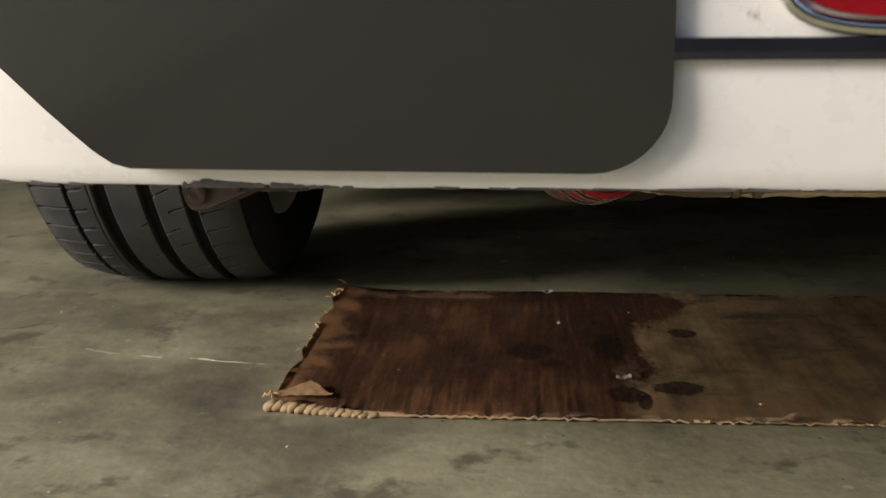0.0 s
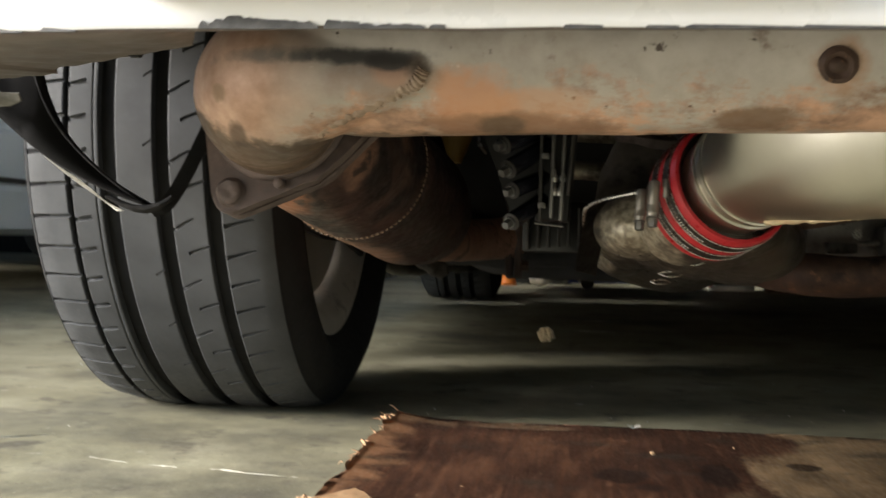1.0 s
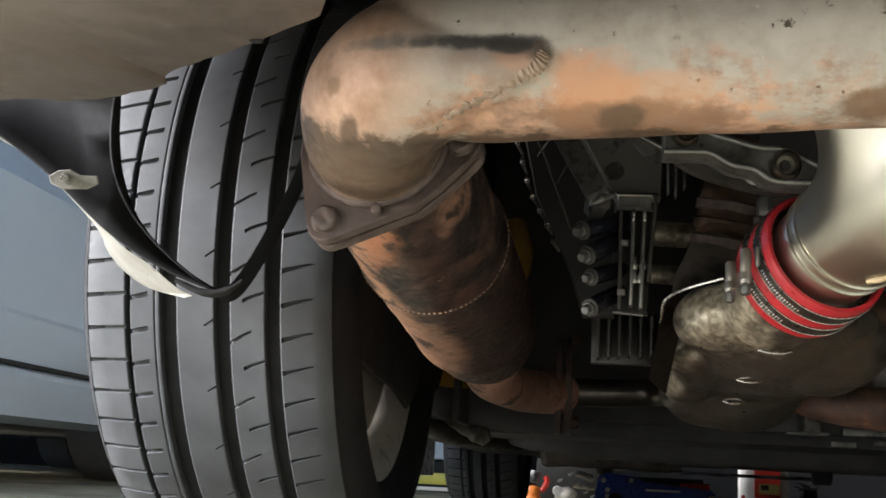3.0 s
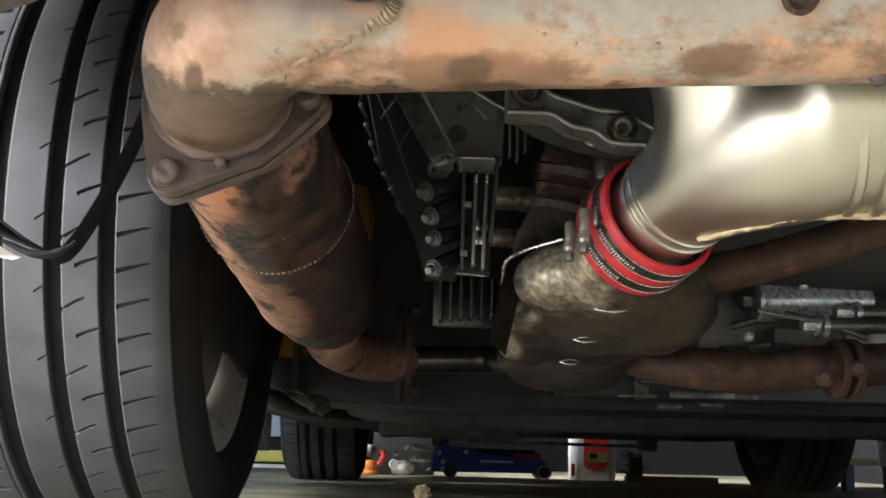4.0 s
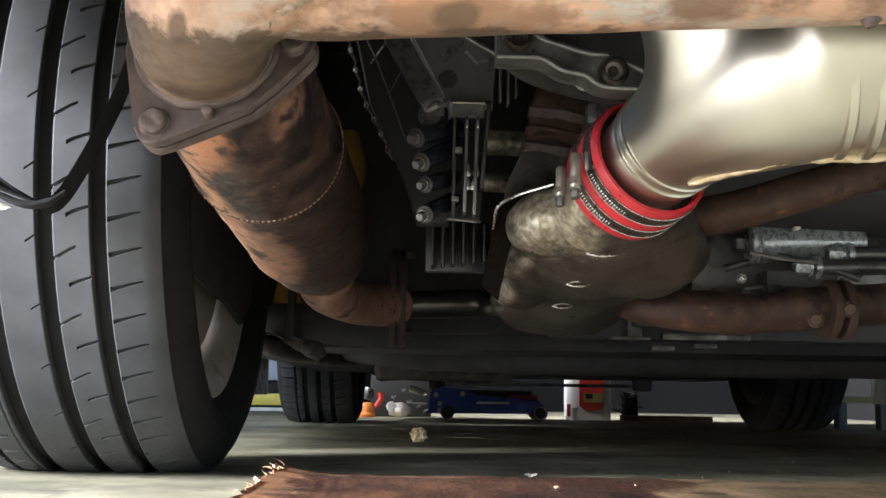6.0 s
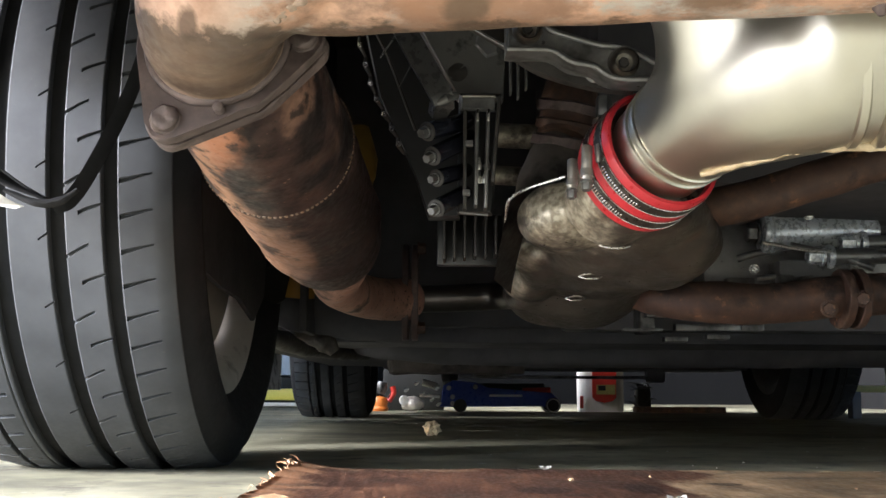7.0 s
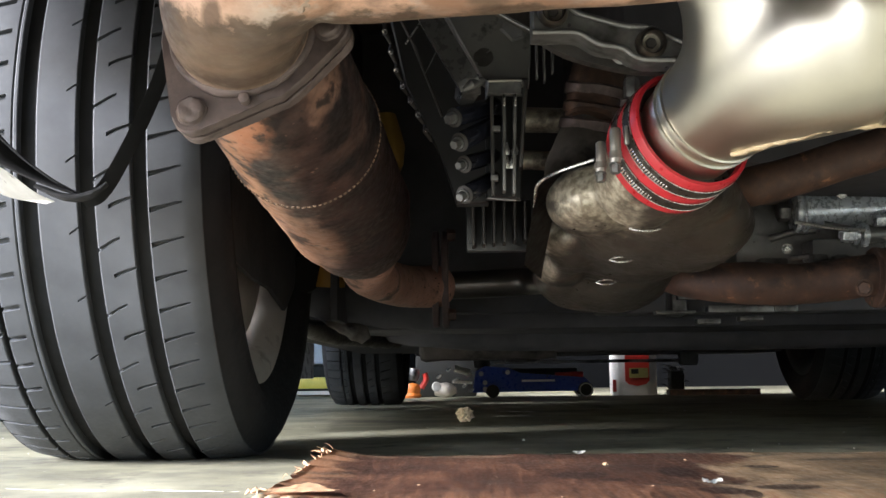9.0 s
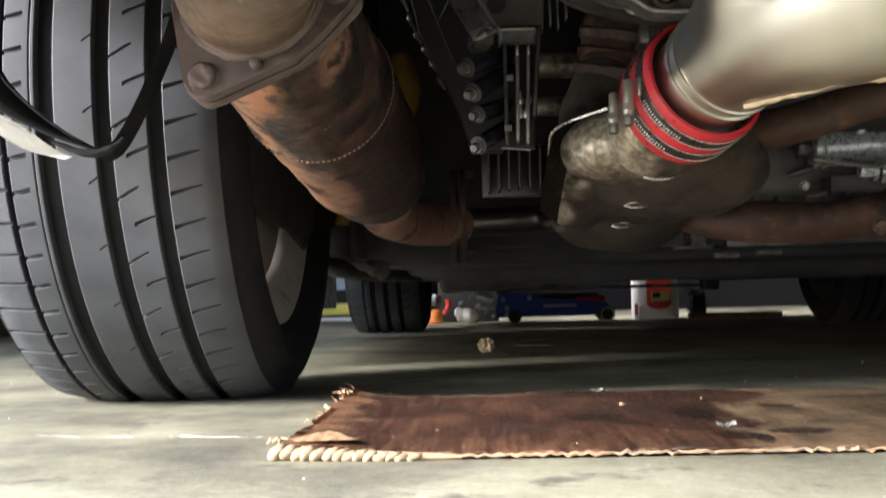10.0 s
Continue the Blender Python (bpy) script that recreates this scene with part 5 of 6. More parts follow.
# ---------------------------------------------------------------- engine, seen in the dark behind the silencer
def engine():
    blk = part("engine_block", box((0.03, 1.75, 0.42), (0.62, 0.62, 0.30), 0.02), "soot", car, "dark oily engine block")
    flat = Matrix(((1, 0, 0, 0), (0, 0, 1, 0), (0, 1, 0, 0), (0, 0, 0, 1)))

    def plate(name, ol, y0, y1, material, label="", bevel=0.0015):
        bm = slab(ol, y0, y1, flat, bevel)
        bmesh.ops.recalc_face_normals(bm, faces=bm.faces)
        return part(name, bm, material, blk, label, angle=30)

    # engine mount bracket: an arched arm with raised rims between two bosses
    up = spline([(*(-0.3790, 0.3190), 0), (*(-0.3600, 0.3170), 0), (*(-0.3510, 0.3100), 0), (*(-0.3390, 0.3060), 0), (*(-0.3220, 0.3010), 0), (*(-0.3060, 0.2990), 0), (*(-0.2850, 0.2890), 0)], 5)
    dn = spline([(*(-0.3790, 0.2980), 0), (*(-0.3600, 0.2980), 0), (*(-0.3500, 0.2970), 0), (*(-0.3380, 0.2900), 0), (*(-0.3240, 0.2870), 0), (*(-0.3120, 0.2800), 0), (*(-0.2860, 0.2790), 0)], 5)
    plate("mount_bracket", [(p.x, p.y) for p in dn] + [(p.x, p.y) for p in up[::-1]], 1.125, 1.15, "dull", "oily cast engine bracket")
    for q in (up, dn):
        part("bracket_rim", tube([(p.x, 1.122, p.y) for p in q], 0.0019, 10), "dull", blk, "worn bright rim")
    web = spline([(*(-0.3740, 0.3030), 0), (*(-0.3580, 0.2930), 0), (*(-0.3380, 0.2860), 0), (*(-0.3160, 0.2810), 0), (*(-0.2940, 0.2790), 0)], 5)
    plate("bracket_web", [(p.x, p.y) for p in web] + [(-0.2940, 0.2980), (-0.3340, 0.3040), (-0.3740, 0.3130)], 1.152, 1.162, "casting")
    plate("bracket_wing", [(-0.4020, 0.3250), (-0.3740, 0.3090), (-0.3700, 0.3090), (-0.3700, 0.3360), (-0.4020, 0.3360)], 1.16, 1.17, "casting")
    part("wing_rim", tube([(-0.4060, 1.158, 0.3270), (-0.3880, 1.158, 0.3160), (-0.3730, 1.158, 0.3080)], 0.0011, 8), "dull", blk)
    for c in ((-0.3660, 1.125, 0.3130), (-0.3060, 1.125, 0.2920)):
        c = Vector(c)
        ax = (0, -1, -0.18)
        part("boss", lathe(c + Vector((0, 0.01, 0)), ax, [(0, 0.0100), (0.014, 0.0096), (0.021, 0.0082), (0.0225, 0.0070), (0.0205, 0.0062), (0.012, 0.0058)], 30), "alu", blk, "machined bolt boss")
        part("boss_bolt", hexhead(c + Vector((0, 0.004, -0.001)), ax, 0.0036, 0.007), "casting", blk)
    # cam housing: a sloping box edge, a stained panel, an open ribbed window below
    part("housing_edge", tube(spline([(-0.4550, 1.24, 0.3640), (-0.4380, 1.24, 0.3320), (-0.4200, 1.24, 0.3000), (-0.4190, 1.243, 0.2960), (-0.4230, 1.25, 0.2860)], 6), [0.0115, 0.0115, 0.0112, 0.0105, 0.007], 4), "oily", blk, "dark sloping box edge", smooth=False)
    # lighter lug puts the highlight on the box's lower end into shape
    part("edge_highlight", tube([(-0.4220, 1.236, 0.2920), (-0.4160, 1.234, 0.2950), (-0.4080, 1.238, 0.2990)], [0.0028, 0.0042, 0.0026], 12), "dull", blk, "lighter corner shaped as the box end's highlight")
    plate("cam_panel", [(-0.4490, 0.3870), (-0.4090, 0.3120), (-0.4050, 0.3080), (-0.3720, 0.3080), (-0.3700, 0.3510), (-0.3690, 0.3860)], 1.28, 1.30, "panel", "stained grey cast panel")
    part("panel_stain", rough_up(lathe((-0.4070, 1.281, 0.3280), (0, -1, 0), [(0, 0.0065), (0.0012, 0.0075), (0.0013, 0.003)], 20), 0.0008, 200), "casting", blk)
    plate("panel_notch", [(-0.3910, 0.3620), (-0.3750, 0.3580), (-0.3760, 0.3420), (-0.3850, 0.3390), (-0.3940, 0.3490)], 1.276, 1.2795, "under")
    part("housing_lip", tube([(-0.4040, 1.248, 0.3010), (-0.3800, 1.248, 0.3010), (-0.3790, 1.248, 0.2960)], 0.0012, 8), "alu", blk, "bright edge of the ribbed window")
    plate("lip_plate", [(-0.4050, 0.3030), (-0.3780, 0.3020), (-0.3790, 0.2910), (-0.4050, 0.2920)], 1.252, 1.258, "dull")
    for a, c, m_ in (((-0.3930, 1.25, 0.2890), (-0.3940, 1.25, 0.2190), "dull"), ((-0.3850, 1.25, 0.2890), (-0.3870, 1.25, 0.2170), "dull"), ((-0.3770, 1.25, 0.2990), (-0.3820, 1.25, 0.2360), "casting"), ((-0.4020, 1.25, 0.2890), (-0.4020, 1.25, 0.2160), "casting")):
        a, c = Vector(a), Vector(c)
        part("rib", box((a + c) / 2, (0.0024, 0.016, (a - c).length), 0.0006, Matrix.Rotation(math.atan2(a.x - c.x, a.z - c.z), 4, "Y")), m_, blk)
        if m_ == "dull":
            part("rib_tip", box(a + Vector((0, -0.009, -0.004)), (0.0014, 0.002, 0.009), 0.0005), "steel", blk)
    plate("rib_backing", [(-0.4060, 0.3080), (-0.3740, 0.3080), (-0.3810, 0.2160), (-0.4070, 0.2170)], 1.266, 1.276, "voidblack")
    part("window_sill", tube([(-0.4060, 1.25, 0.2150), (-0.3850, 1.25, 0.2130)], 0.0009, 8), "dull", blk)
    for c in ((-0.3920, 1.245, 0.2490), (-0.3860, 1.245, 0.2490), (-0.3920, 1.245, 0.2390), (-0.3880, 1.245, 0.2390)):
        part("stud", lathe(Vector(c) + Vector((0, 0, -0.0035)), (0.05, -0.1, 1), [(0, 0.0022), (0.003, 0.0027), (0.006, 0.0013), (0.009, 0.0006)], 12), "zinc", blk, "small plated stud")
    for c in ((-0.3990, 1.242, 0.2640), (-0.4010, 1.242, 0.2280)):
        part("clip_block", box(c, (0.0055, 0.006, 0.0042), 0.0008), "dull", blk)
    for a, c, r in (((-0.4300, 1.235, 0.2710), (-0.3990, 1.27, 0.2880), 0.0062), ((-0.4260, 1.235, 0.2530), (-0.3970, 1.27, 0.2750), 0.0062), ((-0.4230, 1.24, 0.2380), (-0.4000, 1.27, 0.2500), 0.0055), ((-0.4230, 1.235, 0.2150), (-0.4010, 1.27, 0.2330), 0.0058)):
        a, c = Vector(a), Vector(c)
        d = (c - a).normalized()
        part("bolt_sleeve", tube([a, a.lerp(c, 0.08), a.lerp(c, 0.5), c], [r * 0.8, r * 1.12, r * 1.12, r * 1.05], 20), "gloss", blk, "glossy black bolt sleeve")
        part("sleeve_washer", lathe(a, d, [(0, r * 0.8), (0.0006, r * 1.15), (0.0016, r * 1.15), (0.0022, r * 0.8)], 18), "casting", blk)
        part("sleeve_bolt", hexhead(a, -d, r * 0.62, 0.0066), "dull", blk, "small plated bolt head")
    # short cooling fins, oil return stubs, narrow ribs behind
    for k in range(6):
        part("fin", box((-0.4160 + 0.0086 * k, 1.38, 0.214), (0.0024, 0.03, 0.040 - 0.0016 * k), 0.0009), "casting", blk, "sooty cast cooling fin")
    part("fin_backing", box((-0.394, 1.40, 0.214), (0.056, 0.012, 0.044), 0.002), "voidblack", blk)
    part("oil_stub", tube([(-0.3780, 1.34, 0.2930), (-0.3300, 1.34, 0.2910)], 0.0102, 20), "shieldalu", blk, "stained alloy oil stub")
    part("oil_stub", tube([(-0.3780, 1.34, 0.2600), (-0.3420, 1.34, 0.2580)], 0.0078, 20), "shieldalu", blk, "stained alloy oil stub")
    for a, c in (((-0.3690, 1.25, 0.3410), (-0.3680, 1.25, 0.3030)), ((-0.3630, 1.25, 0.3310), (-0.3630, 1.25, 0.3000)), ((-0.3570, 1.25, 0.3310), (-0.3570, 1.25, 0.3070))):
        a, c = Vector(a), Vector(c)
        part("narrow_rib", box((a + c) / 2, (0.0015, 0.012, (a - c).length), 0.0004), "dull", blk)
    man = tube(spline([(-0.2980, 1.37, 0.372), (-0.3080, 1.36, 0.345), (-0.3160, 1.34, 0.318), (-0.3190, 1.335, 0.300), (-0.3220, 1.33, 0.285)], 6), [0.021, 0.022, 0.0225, 0.0215, 0.021], 30)
    part("manifold_neck", rough_up(man, 0.0008, 70), "darkrust", blk, "dark rusty manifold neck")
    for c, r, m_ in (((-0.3165, 1.338, 0.3150), 0.0245, "rust"), ((-0.3190, 1.335, 0.2990), 0.0240, "darkrust"), ((-0.3220, 1.333, 0.2850), 0.0250, "rust")):
        part("neck_ring", rough_up(lathe(c, (0.15, -0.2, 1), [(-0.0055, r - 0.003), (-0.0035, r), (0.0035, r), (0.0055, r - 0.003)], 30), 0.0007, 110), m_, blk, "rusty clamp ring")
    low = tube(spline([(-0.3220, 1.333, 0.286), (-0.3270, 1.33, 0.270), (-0.3320, 1.325, 0.250), (-0.3340, 1.315, 0.225)], 6), [0.019, 0.0225, 0.0265, 0.029], 30)
    part("collector", rough_up(low, 0.0008, 60), "arm", blk, "dusty cast collector below the clamp rings")
    part("hex_plug", lathe((-0.3000, 1.25, 0.2870), (0.02, 0, 1), [(0, 0.0052), (0.001, 0.006), (0.013, 0.006), (0.015, 0.0048)], 6), "dull", blk)
    # chain of small bolts at the cover's edge, bright wire
    chain = [(-0.4860, 0.3800), (-0.4840, 0.3640), (-0.4790, 0.3480), (-0.4750, 0.3320), (-0.4710, 0.3180), (-0.4650, 0.3060), (-0.4590, 0.2950), (-0.4530, 0.2830), (-0.4480, 0.2700)]
    for (x, z), (x2, z2) in zip(chain, chain[1:]):
        part("cover_link", tube([(x, 1.308, z), ((x + x2) / 2 - 0.0022, 1.302, (z + z2) / 2), (x2, 1.308, z2)], [0.0012, 0.0022, 0.0012], 10), "casting", blk, "sooty rib of the cover's rim")
        part("cover_bolt", hexhead(((x + x2) / 2 - 0.0015, 1.301, (z + z2) / 2), (-0.5, -1, -0.2), 0.0017, 0.0026), "zincdark", blk)
    part("cover_rail", tube([(-0.4730, 1.285, 0.3670), (-0.4600, 1.285, 0.3400), (-0.4390, 1.29, 0.2850)], 0.0012, 6), "casting", blk)
    part("wire", tube([(-0.4660, 1.275, 0.3380), (-0.4530, 1.275, 0.3570)], 0.0007, 8), "steel", blk)
    part("wire", tube([(-0.4530, 1.275, 0.3570), (-0.4420, 1.275, 0.3330)], 0.0005, 8), "dull", blk)
    part("wire", tube([(-0.4420, 1.275, 0.3330), (-0.4510, 1.275, 0.3150)], 0.0005, 8), "dull", blk)
    # plate coloured black where only an unlit gap shows
    plate("cover", [(-0.4880, 0.4070), (-0.4690, 0.3180), (-0.4510, 0.2830), (-0.4400, 0.2580), (-0.4290, 0.2220), (-0.4040, 0.2220), (-0.4020, 0.4060)], 1.32, 1.34, "voidblack", "black cam cover coloured as the dark gap")
    # right bank: rusty pipe, header, alloy fittings
    part("crossover_pipe", rough_up(tube(spline([(-0.27, 1.34, 0.222), (-0.19, 1.31, 0.2325), (-0.12, 1.30, 0.252), (-0.05, 1.30, 0.2695), (0.12, 1.30, 0.28)], 8), 0.0155, 26), 0.0006, 60), "darkrust", blk, "dark brown rusty crossover pipe")
    hd = tube(spline([(-0.245, 1.60, 0.195), (-0.205, 1.57, 0.180), (-0.145, 1.55, 0.174), (-0.09, 1.555, 0.1735), (-0.03, 1.55, 0.180), (0.06, 1.55, 0.186)], 8), [0.012, 0.017, 0.021, 0.020, 0.021, 0.021], 28)
    part("header_pipe", rough_up(hd, 0.0009, 60), "darkrust", blk, "rusty exhaust header pipe")
    for x in (-0.022, -0.008):
        bm = slab([(0.036 * math.sin(2 * math.pi * k / 18), 0.030 * math.cos(2 * math.pi * k / 18)) for k in range(18)], -0.004, 0.004, frame_on((x, 1.55, 0.178), (1, 0, 0)), 0.001)
        part("header_flange", rough_up(bm, 0.0008, 90), "darkrust", blk)
    for x, z in ((-0.045, 0.166), (-0.012, 0.176)):
        part("header_nut", hexhead((x, 1.52, z), (-0.3, -1, -0.1), 0.007, 0.008), "darkrust", blk)
    part("starter", tube([(-0.070, 1.63, 0.255), (-0.064, 1.63, 0.255), (-0.03, 1.635, 0.257), (0.0, 1.64, 0.258), (0.05, 1.65, 0.26)], [0.020, 0.0195, 0.0185, 0.0175, 0.016], 30), "castgrey", blk, "cast aluminium housing")
    part("starter_collar", lathe((-0.072, 1.63, 0.255), (1, 0, 0), [(-0.006, 0.0170), (-0.005, 0.0215), (-0.001, 0.0225), (0.003, 0.0205), (0.0045, 0.0225), (0.008, 0.0215), (0.009, 0.018)], 34), "castgrey", blk, "stepped cast collar")
    part("starter_nut", hexhead((-0.080, 1.63, 0.255), (-1, 0, 0), 0.0105, 0.013), "dull", blk)
    bm = slab([(-0.048, 0.286), (0.03, 0.262), (0.05, 0.262), (0.05, 0.300), (-0.02, 0.305)], 1.66, 1.68, flat, 0.002)
    bmesh.ops.recalc_face_normals(bm, faces=bm.faces)
    part("gearbox_web", bm, "castgrey", blk, "sloping cast web of the gearbox", angle=30)
    part("web_rib", tube([(-0.046, 1.655, 0.283), (0.03, 1.648, 0.262)], [0.003, 0.0022], 10), "dull", blk)
    part("gearbox_case", rough_up(box((0.02, 1.70, 0.235), (0.30, 0.05, 0.10), 0.012), 0.002, 40), "dull", blk, "oily cast gearbox case")
    for a, c, r in (((-0.055, 1.60, 0.238), (0.03, 1.60, 0.214), 0.0035), ((-0.085, 1.62, 0.205), (-0.03, 1.61, 0.207), 0.003), ((-0.10, 1.64, 0.228), (-0.055, 1.63, 0.236), 0.004), ((0.0, 1.59, 0.205), (0.06, 1.59, 0.198), 0.003)):
        part("gearbox_pipe", tube([a, Vector(a).lerp(Vector(c), 0.5) + Vector((0, -0.004, 0.002)), c], r, 12), "dull", blk)
    for c in ((-0.088, 1.62, 0.215), (-0.060, 1.61, 0.208), (0.012, 1.60, 0.212), (-0.03, 1.615, 0.272), (0.005, 1.62, 0.285)):
        part("case_bolt", hexhead(c, (-0.2, -1, -0.2), 0.0045, 0.007), "zincdark", blk)
    for c, q in (((-0.062, 1.60, 0.196), (0.016, 0.02, 0.020)), ((-0.040, 1.60, 0.193), (0.018, 0.02, 0.024)), ((-0.102, 1.63, 0.200), (0.03, 0.02, 0.012))):
        part("case_lug", rough_up(box(c, q, 0.003), 0.0008, 90), "dull", blk)
    for c in ((0.02, 1.62, 0.243), (-0.022, 1.60, 0.226)):
        part("line_fitting", hexhead(c, (-1, -0.1, 0), 0.0085, 0.016), "castgrey", blk, "aluminium hose fitting")
        part("fitting_ring", lathe(Vector(c) + Vector((0.004, 0, 0)), (1, 0, 0), [(0, 0.012), (0.003, 0.013), (0.006, 0.012)], 22), "castgrey", blk)
        part("oil_line", tube([Vector(c) + Vector((0.01, 0, 0)), Vector(c) + Vector((0.12, 0.01, 0.004))], 0.0085, 16), "dull", blk)
    part("sump_bracket", box((-0.03, 1.62, 0.212), (0.075, 0.04, 0.022), 0.004), "panel", blk)
    part("sump", box((0.06, 1.9, 0.275), (0.40, 0.3, 0.10), 0.02), "dull", blk, "oily cast sump")
    part("coolant_line", tube(spline([(-0.09, 1.58, 0.238), (-0.05, 1.58, 0.231), (-0.02, 1.58, 0.229)], 5), 0.0018, 8), "zinc", blk)
    # engine carrier cross plates below
    for c, s in (((-0.16, 1.88, 0.164), (0.05, 0.02, 0.004)), ((-0.115, 1.90, 0.184), (0.075, 0.02, 0.004)), ((-0.068, 1.92, 0.1695), (0.085, 0.02, 0.009)), ((-0.01, 1.92, 0.1695), (0.03, 0.02, 0.009)), ((-0.11, 1.92, 0.154), (0.03, 0.02, 0.007)), ((-0.055, 1.92, 0.157), (0.03, 0.02, 0.006))):
        part("carrier_plate", box(c, s, 0.0012), "dull", blk)
    part("carrier_foot", box((-0.148, 1.93, 0.178), (0.02, 0.05, 0.034), 0.004), "dull", blk)
    part("carrier_beam", box((0.2, 2.0, 0.19), (0.9, 0.05, 0.045), 0.01), "under", blk)


engine()


def suspension():
    bm = rough_up(tube(spline([(-0.56, 2.95, 0.19), (-0.57, 2.55, 0.18), (-0.50, 2.36, 0.165), (-0.30, 2.4, 0.158), (0.3, 2.4, 0.158), (0.5, 2.3, 0.165), (0.62, 2.1, 0.19), (0.72, 2.05, 0.215)], 8), [0.02, 0.024, 0.028, 0.03, 0.03, 0.028, 0.024, 0.02], 20), 0.003, 30)
    s = part("subframe", bm, "soot", car, "dark dirty suspension subframe")
    part("control_arm", rough_up(tube(spline([(-0.665, 2.0, 0.175), (-0.6460, 2.1, 0.1560), (-0.6130, 2.3, 0.1510), (-0.5510, 2.5, 0.1500)], 8), [0.005, 0.015, 0.013, 0.012], 18), 0.003, 40), "casting", s)
    part("arm_bracket", rough_up(tube(spline([(-0.6310, 2.12, 0.1710), (-0.6060, 2.12, 0.1660), (-0.5840, 2.12, 0.1550), (-0.5740, 2.12, 0.1430)], 6), [0.010, 0.015, 0.014, 0.008], 20), 0.006, 60), "arm", s, "grimy cast control-arm bracket")
    part("axle_hub", lathe((-0.70, RA, 0.325), (1, 0, 0), [(0, 0.195), (0.006, 0.196), (0.009, 0.188), (0.011, 0.12), (0.014, 0.0)], 48), "shield", s, "beige-grey brake dust shield")
    # black plate added where the upper rim opening shows only darkness
    arc = [(RA + 0.232 * math.cos(a), 0.323 + 0.232 * math.sin(a)) for a in [radians(-40 + 10 * k) for k in range(27)]]
    bm = slab([(1.66, 0.196), (1.78, 0.192), (1.88, 0.173)] + [(y, max(z, 0.173)) for y, z in arc if z > 0.19], -0.003, 0.003, Matrix(((0, 0, 1, -0.658), (1, 0, 0, 0), (0, 1, 0, 0), (0, 0, 0, 1))), 0.001)
    part("rim_cover_plate", rough_up(bm, 0.002, 30), "soot", s, "black plate added over the dark upper rim opening")
    part("lower_arm", rough_up(tube(spline([(-0.790, 2.10, 0.325), (-0.745, 2.11, 0.290), (-0.690, 2.12, 0.252), (-0.634, 2.12, 0.220), (-0.566, 2.12, 0.203), (-0.45, 2.12, 0.190)], 8), [0.062, 0.060, 0.054, 0.048, 0.042, 0.036], 24), 0.003, 30), "soot", s, "black dirty suspension arm")
    part("arm_bush", lathe((-0.645, 1.985, 0.232), (0.75, -0.6, -0.3), [(-0.004, 0.030), (0.004, 0.0315), (0.008, 0.027)], 24), "black", s, "black rubber bush")
    part("damper", tube([(-0.62, 2.02, 0.215), (-0.60, 1.98, 0.5)], 0.026, 24), "yellow", s, "yellow damper tube")
    part("yellow_bellows", lathe((-0.506, 1.62, 0.282), (0, 0.1, 1), [(0, 0.006), (0.03, 0.018), (0.05, 0.02), (0.065, 0.016), (0.085, 0.010)], 20), "dimyellow", s, "yellow rubber bellows coloured dim for shade")
    bm = box((-0.3840, 2.75, 0.1390), (0.2780, 0.07, 0.040), 0.012)
    bmesh.ops.subdivide_edges(bm, edges=bm.edges, cuts=5, use_grid_fill=True)
    part("cross_beam", rough_up(bm, 0.005, 45), "arm", s, "grimy brown cross beam")
    part("front_lip", rough_up(box((-0.02, 4.2, 0.131), (0.66, 0.03, 0.010), 0.003), 0.002, 20), "dull", car, "scraped grey front undertray lip")
    part("lip_bracket", rough_up(box((-0.27, 4.18, 0.142), (0.07, 0.04, 0.025), 0.008), 0.004, 40), "dull", car)
    part("front_tray_hanger", rough_up(box((0.3, 4.2, 0.14), (0.06, 0.05, 0.05), 0.01), 0.004, 30), "under", car)
    part("tow_plate", box((0.0, 4.35, 0.17), (1.2, 0.4, 0.03), 0.01), "under", car)


suspension()


